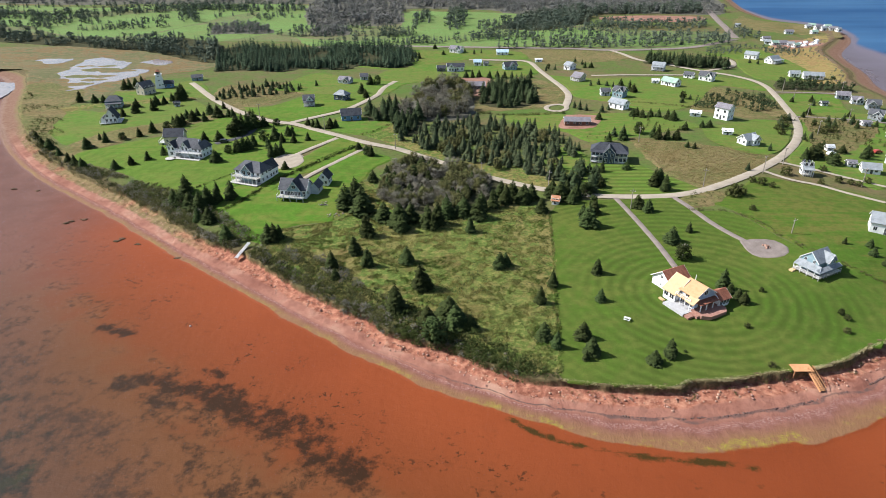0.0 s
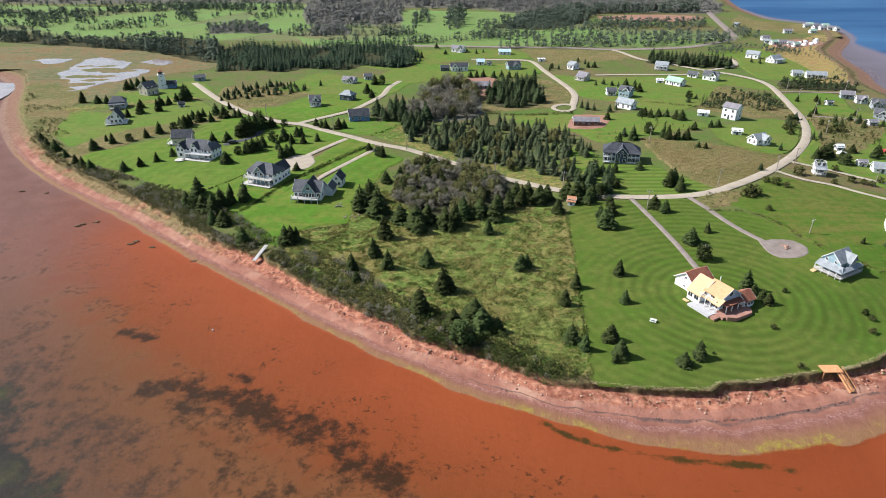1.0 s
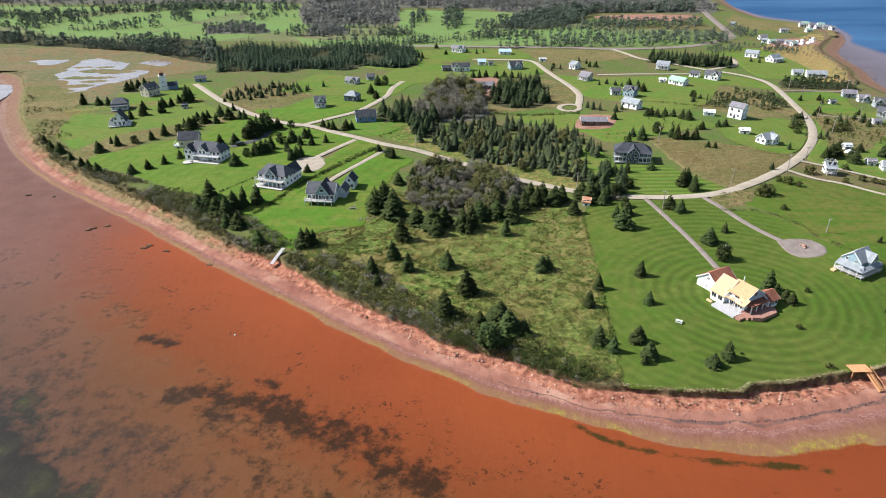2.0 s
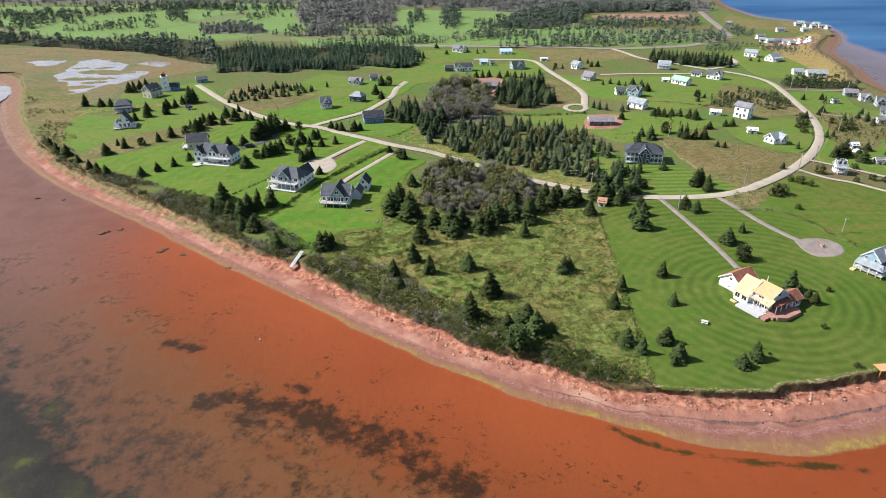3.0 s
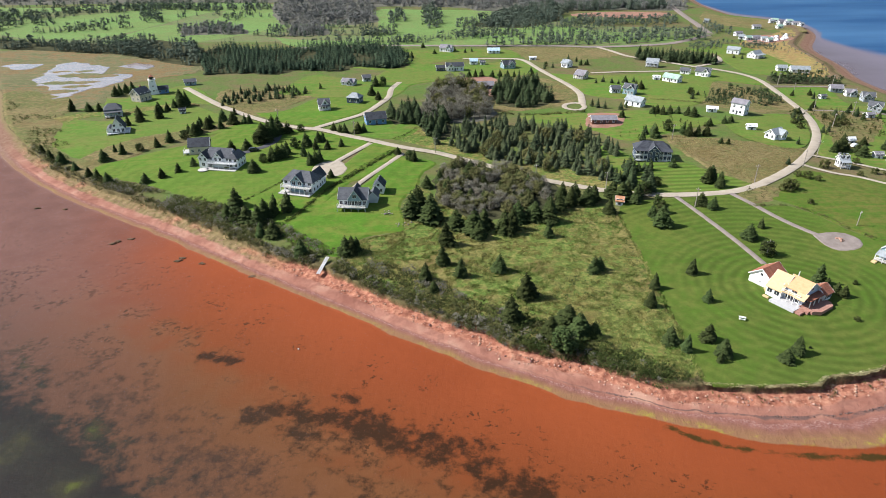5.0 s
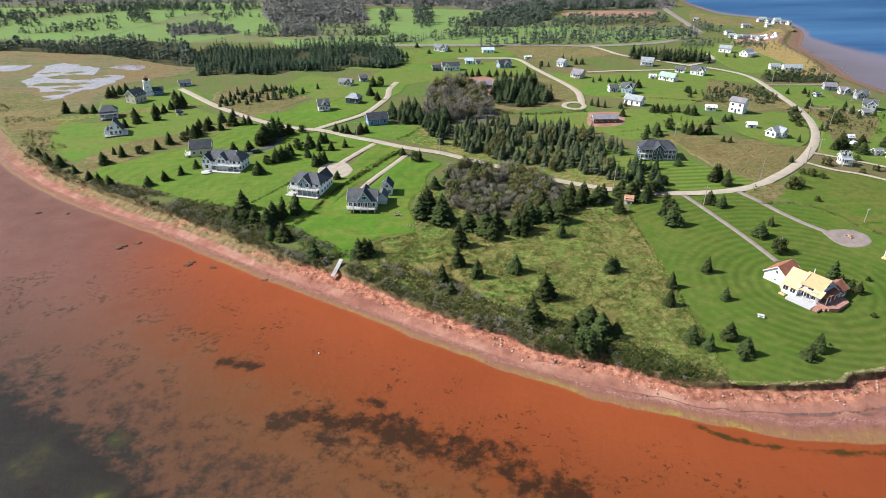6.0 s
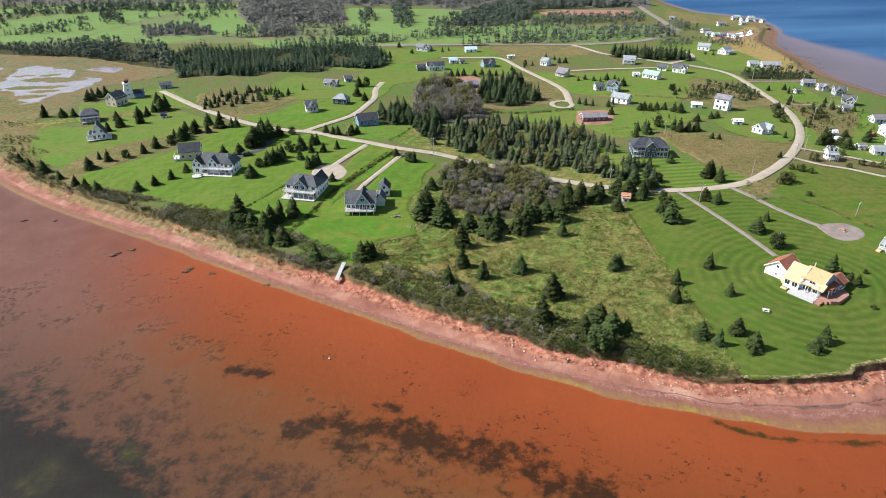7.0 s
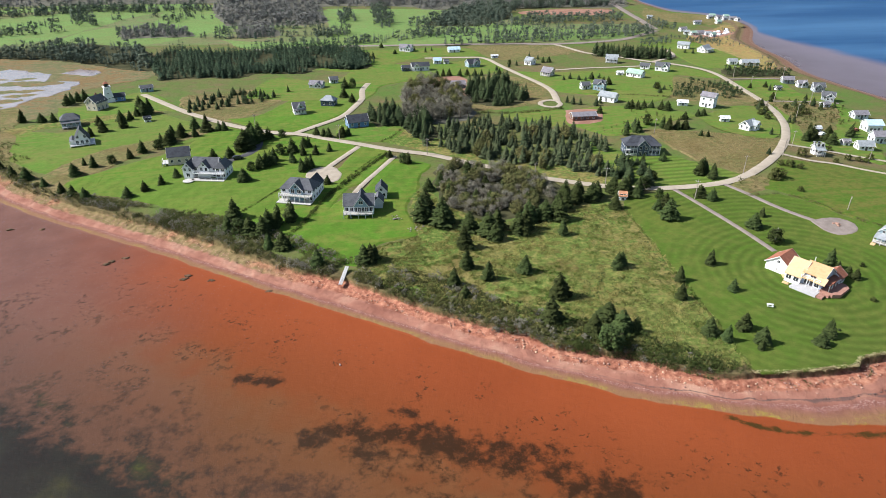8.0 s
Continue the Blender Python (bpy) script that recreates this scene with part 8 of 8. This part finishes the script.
house("white house with dark windows", 138.5, 269.4, 24, 7.0, 5.2, 2.6, 2.1, "white", "light", cross=(4, 1.5, 1.4))
house("white house by the shore lane", 233.5, 477.1, -42, 8.9, 5.9, 3.3, 1.9, "white", "light")
house("white cottage with a broad deck", 241.0, 459.6, 28, 9.6, 6.7, 2.6, 2.6, "white", "light", porch=True)
house("white cottage beside the dunes", 232.6, 412.2, -10, 5.9, 4.4, 2.3, 1.6, "white", "light")
house("long white bungalow by the dunes", 241.5, 405.7, -14, 11.8, 5.9, 2.4, 1.9, "white", "light")
house("grey and white house with a grey roof", 229.9, 352.3, -18, 6.6, 4.6, 2.4, 1.7, "grey", "mauve")
house("tiny white shed by the lane", 210.7, 336.6, 0, 3.2, 2.4, 1.8, 0.8, "white", "grey", name="shed", category="shed")
house("raised white cottage on posts", 144.9, 230.9, -12, 3.6, 3.3, 3.2, 1.1, "white", "light", storeys=2, porch=True)
house("white garage with a wide door", 171.0, 231.7, -18, 6.4, 4.8, 2.1, 1.8, "white", "light", name="garage", category="garage")
house("small grey shed by the lane", 167.6, 238.8, -10, 3.2, 2.8, 1.7, 1.0, "pale", "mauve", name="shed", category="shed")
house("tiny white sheds among the trees", 170.0, 258.9, 0, 2.9, 2.2, 1.8, 1.0, "white", "white", name="shed", category="shed")
house("white house with a long roof at the lawn's edge", 142.5, 177.8, -30, 8.9, 6.7, 3.6, 2.4, "white", "light", stack=True)
house("small garden shed with an orange roof", 40.0, 201.2, -20, 2.4, 2.1, 1.7, 1.2, "white", "orange", name="shed", category="shed")
house("grey lean-to shed by the east lane", 209.5, 297.3, 0, 4.0, 3.2, 1.8, 1.0, "pale", "mauve", name="shed", category="shed")
house("white house with pale blue roof", 197.8, 254.6, -14, 7.2, 6.4, 3.6, 1.8, "white", "blue")
house("white house with weathered roof", 186.6, 239.4, -14, 6.4, 5.4, 3.2, 1.9, "pale", "mauve")
house("grey house among the trees", 210.0, 274.6, -8, 7.2, 4.8, 2.3, 1.6, "pale", "mauve")
house("pale gabled cottage by the shore", 231.8, 342.1, -14, 5.2, 4.2, 2.2, 1.6, "pale", "mauve", cross=(3.5, 1, 1))
house("dark gabled house by the shore", 222.2, 309.5, -40, 6.4, 4.8, 2.9, 2.0, "grey", "grey", cross=(4, 1, 1.5))
house("grey gabled house by the shore", 233.6, 330.4, -20, 6.2, 4.8, 2.8, 2.0, "grey", "grey", cross=(4, -1, 1.5))
CAMP_CABINS = [(277, 544), (280, 538), (287, 538), (291, 532), (292, 526), (284, 562), (361, 637), (369, 645), (366, 629), (368, 622), (380, 637), (377, 621), (378, 614), (347, 600), (324, 601), (296, 647)]
CAMP_TENTS = [(294, 529), (303, 540), (302, 531), (311, 546), (311, 536), (317, 541), (321, 549), (326, 556), (296, 537)]
for i, (x, y) in enumerate(CAMP_CABINS):
    house("white holiday cabin in a row by the shore", x, y, (i * 37) % 50 - 25, 4.6 + i % 3 * 1.2, 3.8, 2.2, 1.4, "white", ("light", "green", "mauve")[i % 3], group="cabins of the holiday camp", name="cabin", category="cabin")
for i, (x, y) in enumerate(CAMP_TENTS):
    t = thing("dome_tent", "white dome tent on a red earth pad", "tent", "tents of the holiday camp", (x, y, 0), i * 40)
    bm = bmesh.new()
    bmesh.ops.create_icosphere(bm, subdivisions=2, radius=2.2)
    bmesh.ops.delete(bm, geom=[v for v in bm.verts if v.co.z < -0.8], context="VERTS")
    part("dome", bm, WALLS["white"], t)
    bm = bmesh.new()
    ret = bmesh.ops.create_cone(bm, cap_ends=True, segments=20, radius1=2.7, radius2=2.7, depth=0.5)
    part("platform", bm, mat_deck, t)
    door(t, facing(0, -2.2, 0.2, "s"), mat_glass, 1.4, 2.0)


# ---- small things ----
mat_pole = mottled("weathered_pole", (0.22, 0.19, 0.16), (0.36, 0.32, 0.28), 2.0, 0.9, 0.1, "object")
mat_tyre = mottled("tyre_rubber", (0.015, 0.015, 0.015), (0.03, 0.03, 0.03), 5.0, 0.9, 0.1, "object")
mat_orange_wood = mottled("fresh_orange_lumber", (0.46, 0.22, 0.10), (0.60, 0.32, 0.16), 2.0, 0.8, 0.15, "object")


def tube(bm, p, q, r0, r1, n=8):
    p, q = Vector(p), Vector(q)
    d = (q - p).normalized()
    u = d.orthogonal().normalized()
    w = d.cross(u)
    rings = []
    for c, r in ((p, r0), (q, r1)):
        rings.append([bm.verts.new(c + (u * math.cos(6.2832 * i / n) + w * math.sin(6.2832 * i / n)) * r) for i in range(n)])
    for i in range(n):
        bm.faces.new((rings[0][i], rings[0][(i + 1) % n], rings[1][(i + 1) % n], rings[1][i]))
    bm.faces.new(rings[0][::-1]), bm.faces.new(rings[1])


def utility_pole(x, y, yaw, tall=8.2):
    t = thing("utility_pole", "weathered wooden utility pole with a crossarm", "pole", "utility poles", (x, y, 0), yaw)
    bm = bmesh.new()
    tube(bm, (0, 0, -0.4), (0, 0, tall), 0.17, 0.11)
    part("shaft", bm, mat_pole, t)
    box_part("crossarm", (-0.9, 0.9, -0.16, -0.06, tall - 0.8, tall - 0.65), mat_pole, t)
    for s in (-0.8, 0.0, 0.8):
        bm = bmesh.new()
        tube(bm, (s, -0.11, tall - 0.65), (s, -0.11, tall - 0.42), 0.06, 0.04, 6)
        part("insulator", bm, mat_trim, t)
    return t


for i, (x, y) in enumerate(POLES):
    utility_pole(x, y, (i * 29) % 60 - 30, 5.2 if y < 180 else 7.4)


def stairway(label, top, foot, width, mat, steps, rail=True, deck_at=None):
    """Wooden steps down the bank: two strings, treads, handrails, and where given a landing."""
    t = thing("beach_stairs", label, "stairs")
    a, b = Vector(top), Vector(foot)
    d = b - a
    side = Vector((d.y, -d.x, 0)).normalized() * width / 2
    def bar(name, p, q, r):
        bm = bmesh.new()
        tube(bm, p, q, r, r, 4)
        part(name, bm, mat, t)
    for s in (1, -1):
        bar("string", a + side * s, b + side * s, 0.16)
        if rail:
            bar("handrail", a + side * s + Vector((0, 0, 0.9)), b + side * s + Vector((0, 0, 0.9)), 0.06)
            for k in (0.05, 0.5, 0.95):
                p = a + d * k + side * s
                bar("post", p - Vector((0, 0, 0.3)), p + Vector((0, 0, 0.95)), 0.06)
    yaw = math.degrees(math.atan2(d.y, d.x))
    for i in range(steps):
        p = a + d * (i + 0.5) / steps
        box_part("tread", (-0.19, 0.19, -width / 2, width / 2, 0.0, 0.07), mat, t, "", pose(p.x, p.y, p.z + 0.05, 0, 0, yaw))
    if deck_at:
        x0, x1, y0, y1 = deck_at
        n = 12
        for i in range(n):
            xa = x0 + (x1 - x0) * i / n
            box_part("plank", (xa, xa + (x1 - x0) / n - 0.04, y0, y1, 0.22, 0.3), mat, t)
        for x in (x0 + 0.1, x1 - 0.1):
            for y in (y0 + 0.1, y1 - 0.1):
                box_part("post", (x - 0.08, x + 0.08, y - 0.08, y + 0.08, -1.6, 0.24), mat, t)
    return t


stairway("fresh orange lumber stairs with a landing on the bank", (80.9, 107.6, 0.2), (82.0, 102.9, -2.2), 1.2, mat_orange_wood, 12, True, (77.2, 81.6, 106.6, 109.2))
stairway("white stairway leaning down the red bank", (-60.4, 168.6, 1.1), (-62.9, 162.2, -0.9), 0.85, mat_deck_white, 18, False)


def picnic_table(x, y, yaw):
    t = thing("picnic_table", "white picnic table standing on the mown lawn", "table", at=(x, y, 0.02), yaw=yaw)
    for i in range(4):
        box_part("plank", (-0.95, 0.95, -0.38 + i * 0.2, -0.2 + i * 0.2, 0.72, 0.76), mat_trim, t)
    for y0 in (-0.85, 0.58):
        box_part("bench", (-0.95, 0.95, y0, y0 + 0.27, 0.42, 0.46), mat_trim, t)
    for x0 in (-0.75, 0.65):
        for s in (1, -1):
            bm = bmesh.new()
            tube(bm, (x0 + 0.05, 0.7 * s, 0.05), (x0 + 0.05, 0.25 * s, 0.72), 0.06, 0.06, 4)
            part("leg", bm, mat_trim, t)
        box_part("brace", (x0, x0 + 0.1, -0.8, 0.8, 0.36, 0.42), mat_trim, t)
    return t


picnic_table(45.8, 127.2, -30).scale = (0.85, 0.85, 0.9)


def car(x, y, yaw, paint, label):
    t = thing("car", label, "car", "parked cars", (x, y, 0.28), yaw)
    bm = bmesh.new()
    prof = [(-2.2, 0.3), (2.2, 0.3), (2.25, 0.75), (1.2, 0.9), (0.6, 1.42), (-1.5, 1.45), (-2.2, 0.95)]
    a = [bm.verts.new((px, -0.85, pz)) for px, pz in prof]
    b = [bm.verts.new((px, 0.85, pz)) for px, pz in prof]
    bm.faces.new(a), bm.faces.new(b[::-1])
    for i in range(len(prof)):
        bm.faces.new((a[i], b[i], b[(i + 1) % len(prof)], a[(i + 1) % len(prof)]))
    bmesh.ops.recalc_face_normals(bm, faces=bm.faces)
    bmesh.ops.bevel(bm, geom=bm.edges[:], offset=0.07, segments=2, affect="EDGES")
    part("body", bm, paint, t)
    for s in (-0.862, 0.84):
        box_part("side_window", (-1.4, 0.5, s, s + 0.022, 0.98, 1.32), mat_glass, t)
    bm = bmesh.new()
    v = [bm.verts.new(p) for p in ((1.16, -0.7, 0.97), (1.16, 0.7, 0.97), (0.68, 0.65, 1.39), (0.68, -0.65, 1.39))]
    bm.faces.new(v)
    bmesh.ops.translate(bm, vec=(0.03, 0, 0.02), verts=bm.verts)
    part("windscreen", bm, mat_glass, t)
    for wx in (-1.4, 1.4):
        for s in (-0.9, 0.7):
            bm = bmesh.new()
            tube(bm, (wx, s, 0.32), (wx, s + 0.2, 0.32), 0.33, 0.33, 14)
            part("wheel", bm, mat_tyre, t)
    return t


mat_car_dark = mottled("dark_car_paint", (0.03, 0.035, 0.045), (0.045, 0.05, 0.06), 1.0, 0.3, 0.5, "object")
mat_car_white = mottled("white_car_paint", (0.70, 0.70, 0.70), (0.80, 0.80, 0.80), 1.0, 0.3, 0.5, "object")
mat_car_red = mottled("red_car_paint", (0.30, 0.04, 0.03), (0.38, 0.06, 0.05), 1.0, 0.3, 0.5, "object")
for x, y, yaw, paint, label in CARS:
    car(x, y, yaw, {"dark": mat_car_dark, "white": mat_car_white, "red": mat_car_red}[paint], label)


def stone_ring(x, y, r, count, name, label, mat=mat_stone, heap=0.0):
    t = thing(name, label, "stones", at=(x, y, 0.05))
    rr = random.Random(int(x * 10))
    for i in range(count):
        a, q = rr.uniform(0, 6.2832), r * rr.uniform(0.15, 1.0)
        v, f = BOULDERS[i % len(BOULDERS)]
        s = rr.uniform(0.35, 1.0)
        me = mesh_of("stone", [(p[0] * s, p[1] * s, p[2] * s) for p in v], f, mat)
        ob = new("stone", me)
        ob.parent = t
        ob.location = (q * math.cos(a), q * 0.8 * math.sin(a), 0.12 + s * 0.1 + heap * (1 - q / r))
        ob.rotation_euler = (0, 0, a * 3)
    return t


stone_ring(98.9, 166.4, 1.5, 16, "rock_garden", "heap of brown stones in the gravel turnaround", mat_rock, 0.6)
stone_ring(-43.2, 201.0, 2.6, 12, "rock_garden", "scattered garden stones beside the cottage")
stone_ring(-37.2, 190.6, 3.2, 9, "rock_garden", "row of pale boulders at the lawn's edge")
mat_reef = mottled("weedy_rock", (0.045, 0.036, 0.018), (0.15, 0.09, 0.055), 0.8, 0.9, 0.2, relief=0.05)
for i, (x, y) in enumerate(REEFS):
    bm = bmesh.new()
    rr = random.Random(i)
    n = 16
    top = [bm.verts.new((x + math.cos(6.2832 * k / n) * rr.uniform(0.5, 1.4), y + math.sin(6.2832 * k / n) * rr.uniform(0.3, 0.8), -2.86 + rr.uniform(0, 0.06))) for k in range(n)]
    low = [bm.verts.new((x + (v.co.x - x) * 1.35, y + (v.co.y - y) * 1.35, -3.4)) for v in top]
    mid = bm.verts.new((x, y, -2.68))
    for k in range(n):
        bm.faces.new((low[k], low[(k + 1) % n], top[(k + 1) % n], top[k]))
        bm.faces.new((top[k], top[(k + 1) % n], mid))
    tagged(part("reef_rock", bm, mat_reef), "low weedy rock in the shallows", "rock", "rocks in the shallows")
t = thing("mooring_buoy", "small white mooring buoy floating on the sea", "buoy", at=(-65.1, 129.5, -2.95))
bm = bmesh.new()
bmesh.ops.create_icosphere(bm, subdivisions=2, radius=0.22)
part("float", bm, mat_trim, t)
bm = bmesh.new()
tube(bm, (0, 0, 0.15), (0, 0, 0.36), 0.04, 0.03, 6)
part("eye", bm, mat_trim, t)


raise_land()
